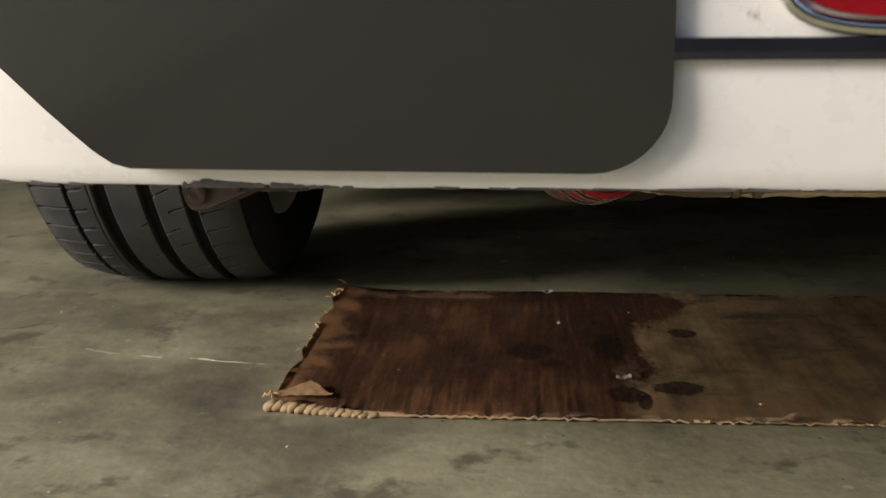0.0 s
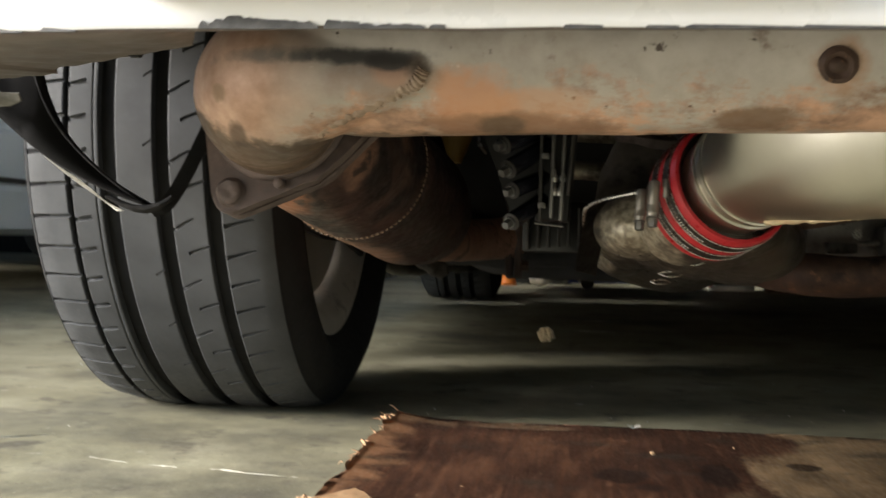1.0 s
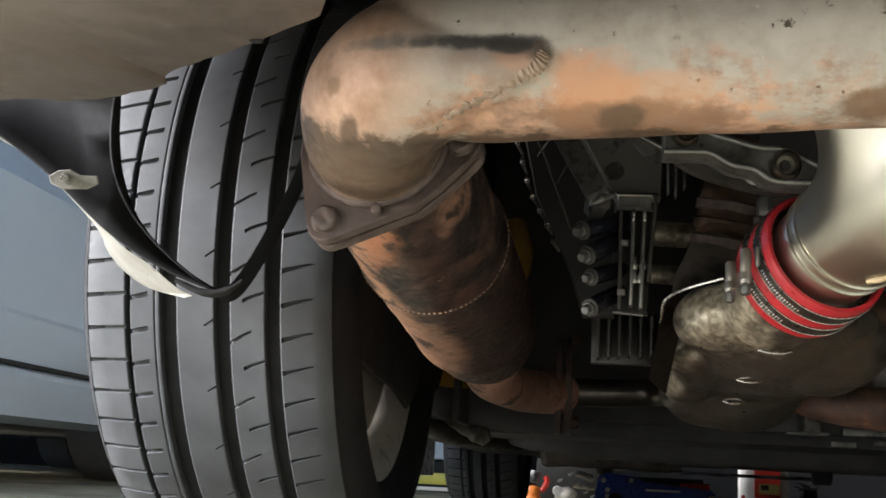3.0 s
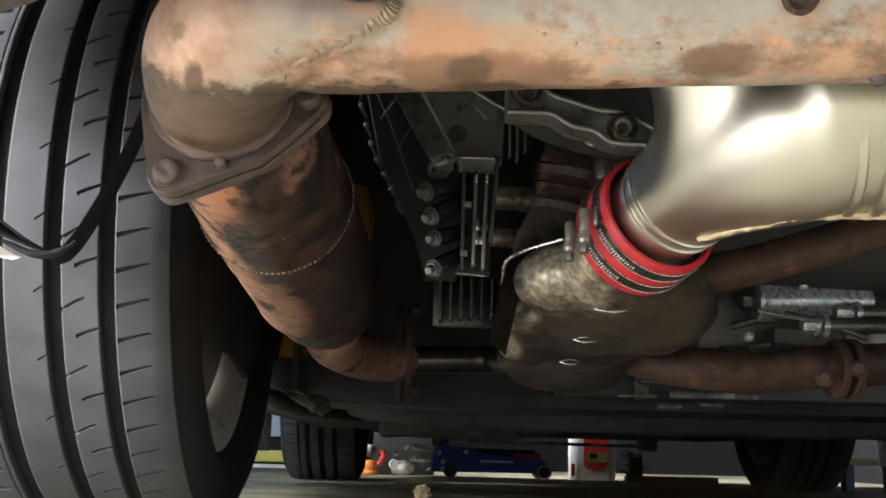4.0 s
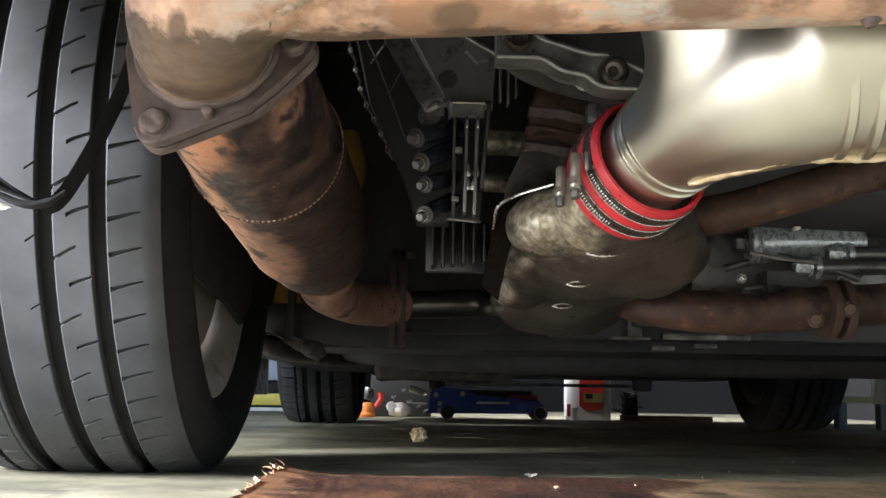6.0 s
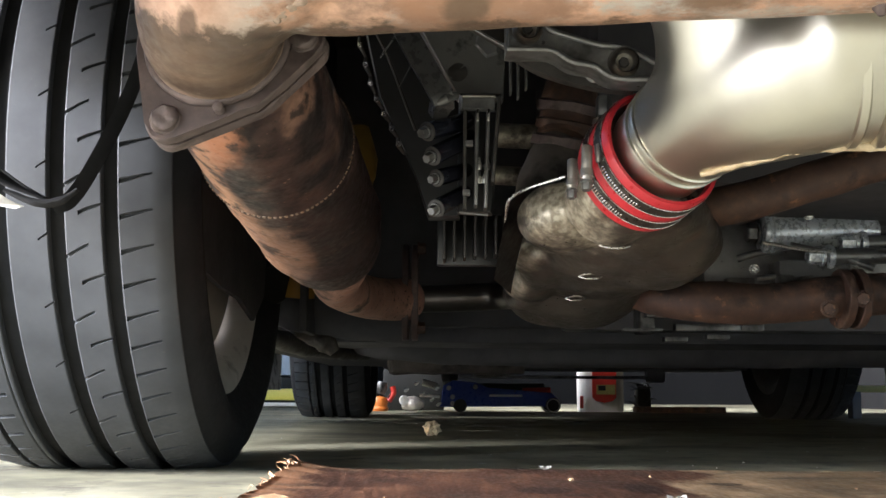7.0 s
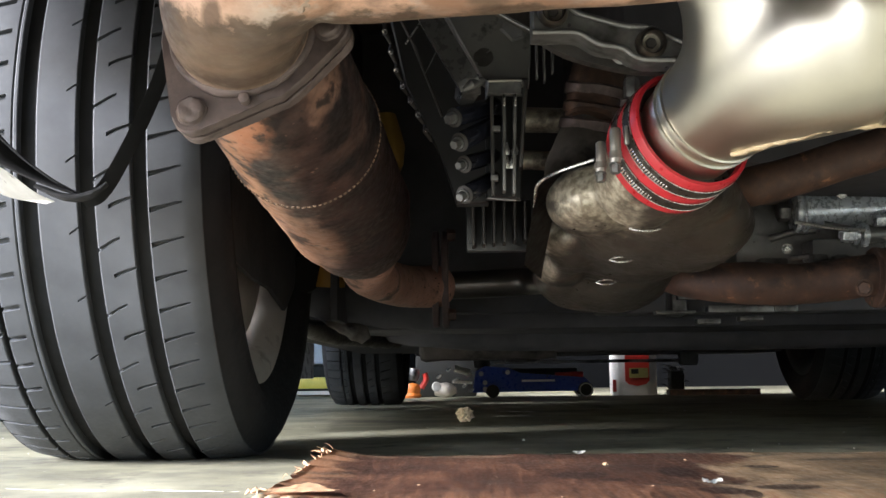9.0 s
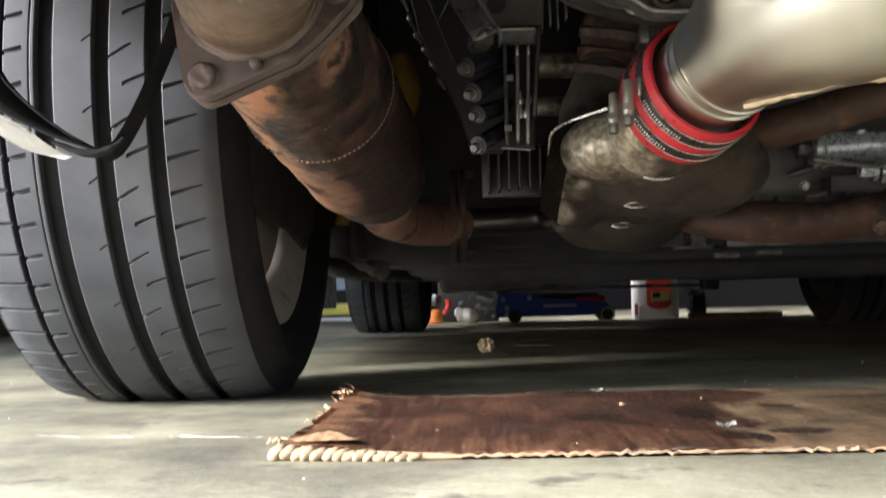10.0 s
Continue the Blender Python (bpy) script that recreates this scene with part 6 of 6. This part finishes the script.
# ---------------------------------------------------------------- on the floor
def cardboard():
    """Oil-soaked sheet of corrugated board, curling at its torn edge, flutes open along the near edge."""
    t = thing("cardboard_sheet", (-0.1, 1.4, 0), "oil-stained brown corrugated cardboard sheet lying flat", "cardboard")
    random.seed(3)
    nx, ny = 120, 40

    def top(u, v):
        x = -0.562 + 0.96 * u
        y = 1.187 - 0.002 * u + (0.425 + 0.002 * u) * v
        left = -0.562 + 0.010 * noise.noise(Vector((0, v * 9, 1))) + 0.006 * noise.noise(Vector((0, v * 40, 5)))
        x = max(x, left) if u > 0 else left
        y += (0.003 * noise.noise(Vector((x * 30, 0, 2)))) * (1 if v in (0.0, 1.0) else 0)
        y += 0.011 * (1 - v) * max(0, 1 - (x + 0.562) / 0.07)
        z = 0.0065 + 0.0015 * noise.noise(Vector((x * 9, y * 9, 0)))
        z -= 0.0032 * math.exp(-v * 22) * min(1, max(0, (x + 0.51) / 0.03)) * (0.8 + 0.5 * noise.noise(Vector((x * 40, 3, 0))))
        d = x - left
        z += 0.011 * math.exp(-d / 0.03) * (0.25 + 0.75 * v) * (0.8 + 0.5 * noise.noise(Vector((0, v * 14, 2))))
        z += 0.0025 * math.exp(-((x + 0.54) / 0.035) ** 2) * math.exp(-v * 9)
        return Vector((x, y, z))

    rows = [[top(i / nx, j / ny) for i in range(nx + 1)] for j in range(ny + 1)]
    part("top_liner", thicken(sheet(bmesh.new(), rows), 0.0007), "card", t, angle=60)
    rows = [[Vector((p.x, p.y, 0.0012 + 0.5 * max(0, p.z - 0.0085))) for p in r] for r in rows[::4]]
    part("bottom_liner", thicken(sheet(bmesh.new(), rows), 0.0006), "card", t)
    # open flutes at the near left corner, crushed and frayed liner along the rest of the near edge
    def near_edge(x):
        return 1.1865 + 0.011 * max(0, 1 - (x + 0.562) / 0.07)

    back = [Vector((-0.563 + 0.125 * k / 12, near_edge(-0.563 + 0.125 * k / 12) + 0.001, 0.0048 - 0.00022 * k)) for k in range(13)]
    part("corrugation_core", rough_up(tube(back, [0.0046, 0.0042, 0.0036, 0.0028, 0.0018], 10), 0.0006, 200), "kraft", t)
    for k in range(14):
        x = -0.5645 + 0.0070 * k + random.uniform(-0.0012, 0.0012)
        h = 0.0110 * (1 - k / 22) * random.uniform(0.82, 1.08)
        y = near_edge(x) - 0.0008
        r = 0.0043 * (1 - k / 30)
        lobe = [(x - 0.0030, y + 0.002, 0.0012), (x, y - 0.0008, h * 0.40), (x + 0.0055, y, h * 0.70), (x + 0.0095, y + 0.0030, h * 0.84)]
        part("corrugation", rough_up(tube(spline(lobe, 4), [r * 0.55, r, r * 0.95, r * 0.5], 12), 0.0011, 170), "flute", t, "pale open corrugated flute")
    for k in range(24):
        x0 = -0.445 + 0.034 * k
        pts = [Vector((x0 + 0.04 * q / 9, near_edge(x0) - 0.0015 + 0.003 * noise.noise(Vector((x0 * 90 + q, 0, 0))), 0.003 + 0.002 * noise.noise(Vector((x0 * 60 + q, 7, 0))))) for q in range(10)]
        part("frayed_edge", rough_up(tube(pts, [0.0004, 0.0013, 0.0009, 0.0014, 0.0004], 6), 0.0009, 300), "cream" if k % 3 == 0 else "kraft", t)
    # dry torn corner and torn fringe
    tip, crest, end = Vector((-0.5680, 1.2060, 0.0115)), Vector((-0.5340, 1.2400, 0.0150)), Vector((-0.5080, 1.2090, 0.0118))
    rows = []
    for k in range(7):
        w = k / 6
        row = []
        for i in range(31):
            u = i / 30
            far = tip.lerp(crest, u / 0.6) if u < 0.6 else crest.lerp(end, (u - 0.6) / 0.4)
            near_ = tip.lerp(end, u)
            p = near_.lerp(far, w ** 0.8)
            p.z += 0.0009 * noise.noise(p * 160)
            p.y += 0.002 * noise.noise(p * 120 + Vector((5, 0, 0)))
            row.append(p)
        rows.append(row)
    part("torn_flap", thicken(sheet(bmesh.new(), rows), 0.0014), "tanboard", t, "pale torn flap of dry board")
    for k in range(5):
        p = tip + Vector((random.uniform(-0.004, 0.006), random.uniform(-0.004, 0.004), random.uniform(-0.003, 0.002)))
        p2 = p + Vector((random.uniform(-0.006, 0.008), random.uniform(-0.005, 0.003), random.uniform(-0.004, 0.002)))
        part("torn_shred", rough_up(tube([p, (p + p2) / 2 + Vector((0, 0, 0.001)), p2], [0.0012, 0.0014, 0.0005], 7), 0.0009, 400), "kraft", t, "pale frayed shred")
    for k in range(5):
        p = top(0, 0.25 + 0.7 * random.random())
        p2 = p + Vector((random.uniform(-0.004, 0.004), random.uniform(0.006, 0.016), random.uniform(-0.001, 0.004)))
        part("torn_shred", rough_up(tube(spline([p, (p + p2) / 2 + Vector((-0.002, 0, 0.002)), p2], 4), [0.0006, 0.0014, 0.0004], 7), 0.0011, 350), "kraft" if k % 2 else "card", t)
    for k in range(16):
        v = 0.35 + 0.64 * k / 15 + random.uniform(-0.02, 0.02)
        p = top(0, min(v, 1.0))
        q = [p]
        d = Vector((random.uniform(-1, 0.2), random.uniform(-0.8, 0.8), random.uniform(0.1, 1.0))).normalized()
        for _ in range(3):
            d = (d + Vector((random.uniform(-0.7, 0.7), random.uniform(-0.7, 0.7), random.uniform(-0.6, 0.4)))).normalized()
            q.append(q[-1] + d * random.uniform(0.0015, 0.0045))
        part("torn_fringe", tube(spline(q, 4), [0.0006, 0.0005, 0.0004, 0.0002], 5), "kraft" if k % 4 == 0 else "card", t)
    return top


TOP = cardboard()


def scraps():
    random.seed(11)

    def crumple(name, c, r, material, label, cat_):
        bm = bmesh.new()
        bmesh.ops.create_icosphere(bm, subdivisions=2 if r > 0.003 else 1, radius=r)
        for v in bm.verts:
            v.co = v.co * (0.55 + 0.9 * random.random())
            v.co.x *= 1.3
            v.co.z = max(v.co.z * 0.7, -r * 0.7)
        bmesh.ops.translate(bm, verts=bm.verts, vec=Vector(c) + Vector((0, 0, r * 0.7)))
        tagged(part(name, bm, material, smooth=False), label, cat_)

    bm = bmesh.new()
    bmesh.ops.create_icosphere(bm, subdivisions=3, radius=0.0145)
    for v in bm.verts:
        n = noise.noise(v.co * 150) * 0.55 + noise.noise(v.co * 330) * 0.3
        v.co = v.co * (1 + n)
        v.co.y *= 0.55
        v.co = Matrix.Rotation(0.5, 3, "Y") @ v.co
    bmesh.ops.translate(bm, verts=bm.verts, vec=(-0.430, 2.62, 0.0135))
    tagged(part("paper_scrap", bm, "paper", smooth=False), "crumpled cream paper scrap lying on concrete", "paper scrap")
    strip = spline([(-0.15, 1.185, 0.006), (-0.129, 1.178, 0.008), (-0.104, 1.191, 0.01)], 8)
    bm = sheet(bmesh.new(), [[p + Vector((0, 0.003, 0.001 * math.sin(i))) for i, p in enumerate(strip)], [p + Vector((0, -0.003 - 0.001 * math.sin(i * 2), 0.0004)) for i, p in enumerate(strip)]])
    tagged(part("tape_strip", thicken(bm, 0.0005), "paper"), "pale torn paper strip lying on cardboard", "paper scrap")
    for c, w in ((-0.3110, 1.6040), 0.0065), ((-0.2450, 1.2820), 0.0075):
        rows = [[Vector((c[0] + w * u, c[1] + 0.25 * w * math.sin(u * 2.5) + 0.002 * v, 0.0085 + 0.0018 * abs(u) + 0.0012 * v * noise.noise(Vector((u * 4, c[0] * 50, 0))) + 0.001 * v)) for u in np.linspace(-1, 1, 9)] for v in (-1, 0, 1)]
        tagged(part("film_shard", thicken(sheet(bmesh.new(), rows), 0.0004), "flake", smooth=False), "small curled white film shard on cardboard", "debris")
    crumple("leaf_scrap", (-0.30, 1.47, 0.006), 0.0026, "kraft", "small pale curled scrap lying on cardboard", "debris")
    for x, y, r in ((-0.40, 1.36, 0.0012), (-0.46, 1.30, 0.0015), (-0.29, 1.27, 0.0016), (-0.18, 1.31, 0.0014), (-0.13, 1.22, 0.002), (-0.22, 1.52, 0.0014), (-0.36, 1.21, 0.001), (-0.49, 1.26, 0.0013), (-0.07, 1.4, 0.0015)):
        crumple("crumb", (x, y, 0.006), r * 0.7, "kraft", "tiny pale crumb lying on cardboard", "debris")
    # flat paint flakes and grit on the concrete: one object of many
    bm = bmesh.new()
    for _ in range(170):
        x, y = random.uniform(-1.6, 0.6), random.uniform(0.8, 4.8)
        if -0.58 < x and 1.15 < y < 1.62:
            continue
        s = 0.0006 + 0.0018 * random.random() ** 3
        a = random.random() * 6.28
        ol = [(s * (0.6 + 0.7 * random.random()) * math.cos(a + k), 0.7 * s * (0.6 + 0.7 * random.random()) * math.sin(a + k)) for k in (0, 1.1, 2.2, 3.3, 4.5, 5.4)]
        slab(ol, 0.0002, 0.0012, Matrix.Translation((x, y, 0)), 0, bm)
    tagged(part("grit", bm, "flake", smooth=False), "scattered pale grit and paint flakes on concrete", "debris", kind="stuff")
    for pts, w in (([(-0.80, 1.37, 0), (-0.76, 1.355, 0), (-0.71, 1.345, 0)], 0.003), ([(-0.68, 1.345, 0), (-0.64, 1.335, 0), (-0.60, 1.33, 0)], 0.0018), ([(-0.95, 1.42, 0), (-0.91, 1.44, 0), (-0.88, 1.47, 0)], 0.0022),
                   ([(-0.78, 3.5, 0), (-0.6, 3.47, 0), (-0.42, 3.48, 0)], 0.008), ([(-0.4, 2.9, 0), (-0.25, 2.88, 0)], 0.004), ([(-0.35, 3.2, 0), (-0.25, 3.2, 0)], 0.006)):
        c = spline(pts, 10)
        bm = sheet(bmesh.new(), [[p + Vector((0, 0.5 * w * random.random() ** 2, 0.0006 + 0.002 * noise.noise(p * 30))) for p in c], [p + Vector((0, -0.5 * w * random.random() ** 2, 0.0006 - 0.0016 * random.random())) for p in c]])
        tagged(part("floor_scratch", bm, "scratch"), "pale scratch worn into the concrete floor", "scratch", kind="structure")


scraps()


# ---------------------------------------------------------------- far end of the garage
def far_things():
    j = thing("floor_jack", (-0.17, 5.03, 0), "blue steel trolley jack with small wheels", "trolley jack")
    side = [(-0.41, 0.022), (-0.395, 0.105), (-0.36, 0.125), (-0.27, 0.118), (-0.22, 0.095), (0.03, 0.078), (0.055, 0.055), (0.055, 0.025)]
    flat = Matrix(((1, 0, 0, 0), (0, 0, 1, 0), (0, 1, 0, 0), (0, 0, 0, 1)))
    for y in (4.93, 5.10):
        bm = slab(side, y, y + 0.008, flat, 0.002)
        bmesh.ops.recalc_face_normals(bm, faces=bm.faces)
        part("side_plate", bm, "blue", j, "blue enamelled side plate", angle=30)
    part("jack_bed", box((-0.17, 5.02, 0.05), (0.4, 0.17, 0.02), 0.004), "blue", j)
    for x, r in ((0.035, 0.029), (-0.33, 0.026)):
        for y in (4.915, 5.125):
            w = part("jack_wheel", lathe((x, y, r), (0, 1, 0), [(-0.012, r * 0.55), (-0.012, r), (0.012, r), (0.012, r * 0.55)], 26), "black", j)
            if x > 0:
                part("wheel_ring", lathe((x, y - 0.0125, r), (0, 1, 0), [(-0.001, r * 0.78), (-0.001, r * 0.92), (0.001, r * 0.92), (0.001, r * 0.78)], 26, close=True), "flake", w, "pale wheel ring")
    part("stripe", box((-0.15, 4.9285, 0.066), (0.13, 0.002, 0.008)), "jug", j, "white stripe")
    part("lift_arm", box((-0.12, 5.02, 0.10), (0.26, 0.05, 0.03), 0.006), "black", j)
    part("red_grip", tube([(-0.08, 4.97, 0.085), (0.03, 4.97, 0.088)], 0.012, 14), "label", j, "red rubber grip")
    part("saddle", lathe((-0.37, 5.02, 0.12), (0, 0, 1), [(0, 0.03), (0.02, 0.035), (0.03, 0.035)], 18), "black", j)
    for x, z in ((-0.375, 0.095), (-0.36, 0.06), (-0.36, 0.035), (-0.27, 0.1)):
        part("jack_bolt", hexhead((x, 4.929, z), (0, -1, 0), 0.008, 0.008), "zinc", j)
    part("handle_socket", tube([(-0.42, 5.0, 0.10), (-0.48, 5.0, 0.118)], 0.014, 14), "zinc", j)
    for c in ((-0.5100, 5.0, 0.1090), (-0.4830, 4.95, 0.0680), (-0.4470, 4.93, 0.0450), (-0.4210, 4.92, 0.0270), (-0.4260, 4.95, 0.0890), (-0.5510, 5.0, 0.0820)):
        part("jack_fitting", lathe(c, (0.5, -0.6, 0.3), [(0, 0.005), (0.006, 0.007), (0.016, 0.006), (0.026, 0.003)], 12), "jackmetal", j, "bright metal fitting")
    part("release_rod", tube([(-0.41, 4.96, 0.06), (-0.49, 4.96, 0.066)], 0.006, 10), "jug", j)

    g = thing("oil_jug", (0.26, 5.2, 0), "white plastic oil jug with a red label", "jug")
    ol = [(math.copysign(abs(math.cos(a)) ** 0.4, math.cos(a)) * 0.095, math.copysign(abs(math.sin(a)) ** 0.4, math.sin(a)) * 0.05) for a in [2 * math.pi * k / 36 for k in range(36)]]
    bm = slab(ol, 0.0, 0.24, Matrix.Translation((0.262, 5.2, 0.0)), 0.008)
    part("jug_body", bm, "jug", g)
    part("jug_neck", lathe((0.30, 5.2, 0.24), (0, 0, 1), [(0, 0.045), (0.03, 0.02), (0.045, 0.02)], 20), "jug", g)
    part("jug_cap", lathe((0.30, 5.2, 0.285), (0, 0, 1), [(0, 0.024), (0.025, 0.023)], 20), "label", g)
    lab = [(-0.05, 0.18), (-0.05, 0.06), (-0.035, 0.045), (0, 0.038), (0.035, 0.045), (0.05, 0.06), (0.05, 0.18)]
    bm = slab(lab, 5.1475, 5.1495, Matrix(((1, 0, 0, 0.272), (0, 0, 1, 0), (0, 1, 0, 0), (0, 0, 0, 1))))
    bmesh.ops.recalc_face_normals(bm, faces=bm.faces)
    part("jug_label", bm, "label", g, "red paper label")
    part("label_print", box((0.278, 5.1465, 0.092), (0.078, 0.0015, 0.04)), "gold", g, "olive picture on the label")
    part("label_print", box((0.262, 5.1462, 0.098), (0.03, 0.0015, 0.02)), "black", g)
    part("side_stripe", box((0.178, 5.1485, 0.04), (0.014, 0.003, 0.05)), "label", g)

    b = thing("cable_brush", (0.42, 5.15, 0), "tangled black bristle brush lying on concrete", "brush")
    bm = bmesh.new()
    random.seed(2)
    for k in range(60):
        p = Vector((0.40 + 0.06 * random.random(), 5.1 + 0.08 * random.random(), 0.02 + 0.09 * random.random()))
        q = p + Vector((random.uniform(-0.05, 0.03), random.uniform(-0.03, 0.03), random.uniform(-0.02, 0.03)))
        tube([p, (p + q) / 2 + Vector((0, 0, 0.006)), q], [0.004, 0.003, 0.001], 5, True, bm)
    tagged(part("bristles", bm, "black", b), kind="stuff")
    part("brush_core", box((0.43, 5.14, 0.05), (0.06, 0.08, 0.10), 0.02), "black", b)

    o = thing("work_lamp", (-0.64, 5.1, 0), "orange and grey plastic work lamp lying down", "work lamp")
    part("lamp_base", lathe((-0.655, 5.1, 0.0), (0, 0, 1), [(0, 0.032), (0.01, 0.036), (0.02, 0.03), (0.04, 0.034), (0.055, 0.026), (0.062, 0.0)], 22), "orange", o)
    part("lamp_neck", tube(spline([(-0.62, 5.1, 0.04), (-0.60, 5.1, 0.075), (-0.605, 5.1, 0.10)], 5), 0.012, 14), "label", o)
    part("lamp_head", rough_up(lathe((-0.655, 5.1, 0.07), (0.2, 0, 1), [(0, 0.018), (0.02, 0.026), (0.05, 0.02)], 16), 0.002, 60), "dull", o)
    p = thing("bottle", (-0.53, 5.1, 0), "grey plastic bottle lying on its side", "bottle")
    part("bottle_body", lathe((-0.565, 5.1, 0.033), (1, -0.2, -0.05), [(0, 0.0), (0.004, 0.024), (0.05, 0.032), (0.07, 0.026), (0.09, 0.012)], 20), "rim", p)
    part("bottle_cap", lathe((-0.556, 5.068, 0.045), (0.2, -1, 0), [(0, 0.02), (0.006, 0.018)], 16), "flake", p)
    d = thing("tool_case", (-0.52, 5.25, 0), "black plastic tool case standing behind a jack", "tool case")
    part("case_body", box((-0.52, 5.3, 0.09), (0.26, 0.1, 0.18), 0.015), "black", d)
    part("case_lid", box((-0.52, 5.3, 0.185), (0.262, 0.102, 0.012), 0.004), "label", d)

    y = thing("drive_ramp", (-1.25, 6.0, 0), "yellow and white plastic ramp on concrete", "ramp")
    part("ramp_body", box((-1.25, 6.05, 0.062), (0.62, 0.3, 0.055), 0.008), "yellowp", y)
    part("ramp_foot", box((-1.25, 6.04, 0.014), (0.64, 0.3, 0.018), 0.004), "jug", y)
    part("ramp_gap", box((-1.25, 6.05, 0.029), (0.60, 0.28, 0.014)), "black", y)
    c = thing("storage_bin", (-1.25, 6.5, 0), "pale blue storage bin on a dark base", "storage bin")
    part("bin_base", box((-1.25, 6.5, 0.075), (0.6, 0.35, 0.15), 0.01), "black", c)
    part("bin_body", box((-1.25, 6.5, 0.31), (0.58, 0.33, 0.31), 0.02), "pale", c)
    part("bin_lid", box((-1.25, 6.5, 0.485), (0.62, 0.37, 0.03), 0.01), "blue", c)
    s = thing("jack_stand", (1.0, 4.3, 0), "small dark steel jack stand with an olive top bar", "jack stand")
    part("stand_top", box((1.03, 4.2, 0.098), (0.2, 0.05, 0.022), 0.004), "gold", s)
    for x in (0.96, 1.1):
        part("stand_leg", box((x, 4.2, 0.045), (0.03, 0.05, 0.09), 0.004), "under", s)
    part("stand_pin", lathe((0.91, 4.17, 0.105), (0, -1, 0), [(0, 0.012), (0.006, 0.012)], 12), "jug", s)
    r = thing("plank", (0.52, 5.0, 0), "brown wooden plank lying on concrete", "plank")
    part("plank_board", box((0.56, 5.05, 0.012), (0.36, 0.09, 0.024), 0.003), "darkrust", r)


far_things()


def second_car():
    """Grey-green saloon parked alongside: lower flank with its sill, creases, door gap and wheels."""
    c = thing("parked_car", (-2.85, 5.1, 0), "grey-green saloon car parked alongside", "car")
    rows = []
    sec = [(0.10, 0.17), (0.03, 0.19), (0.0, 0.30), (0.004, 0.315), (0.014, 0.325), (0.01, 0.335), (0.0, 0.36), (-0.012, 0.46), (0.0, 0.475), (0.012, 0.56), (0.02, 0.70), (0.06, 0.86), (0.10, 0.90), (0.30, 1.30), (0.50, 1.38), (0.85, 1.40)]
    for y in np.linspace(2.4, 7.8, 54):
        f = (y - 2.4) / 5.4
        row = []
        end = 0.12 * max(0, 1 - f / 0.08) ** 2 + 0.12 * max(0, (f - 0.92) / 0.08) ** 2
        for off, z in sec:
            if z > 0.88:
                z = 0.88 + (z - 0.88) * max(0.03, min(1, (f - 0.12) / 0.2, (0.82 - f) / 0.18))
            for ya in (4.5, 7.0):
                dd = abs(y - ya)
                if dd < 0.36 and z < 0.30 + math.sqrt(0.36 ** 2 - dd * dd):
                    z = min(0.30 + math.sqrt(0.36 ** 2 - dd * dd), 0.7)
            row.append(Vector((-2.0 - off - end, y, z)))
        full = row + [Vector((-5.7 - q.x, q.y, q.z)) for q in row[::-1]]
        rows.append(full)
    bm = sheet(bmesh.new(), rows)
    bm.verts.ensure_lookup_table()
    bm.faces.new(bm.verts[:len(rows[0])])
    bm.faces.new(bm.verts[-len(rows[0]):])
    bmesh.ops.recalc_face_normals(bm, faces=bm.faces)
    shell = part("car_flank", bm, "green", c, angle=25)
    part("rub_strip", box((-2.003, 3.5, 0.33), (0.016, 1.2, 0.014), 0.003), "black", c, "black rubbing strip")
    part("underside", box((-2.85, 5.1, 0.2), (1.55, 4.0, 0.05), 0.01), "under", c)
    for y in (4.5, 7.0):
        for x in (-2.16, -3.54):
            w = part("road_wheel", lathe((x, y, 0.31), (1, 0, 0), [(-0.1, 0.2), (-0.105, 0.26), (-0.09, 0.305), (0.09, 0.305), (0.105, 0.26), (0.1, 0.2), (0.08, 0.19), (0.07, 0.05)], 48), "rubber", c)
            part("hub_cap", lathe((x + 0.07, y, 0.31), (1, 0, 0), [(0, 0.19), (0.015, 0.17), (0.02, 0.05)], 32), "rim", w)


second_car()
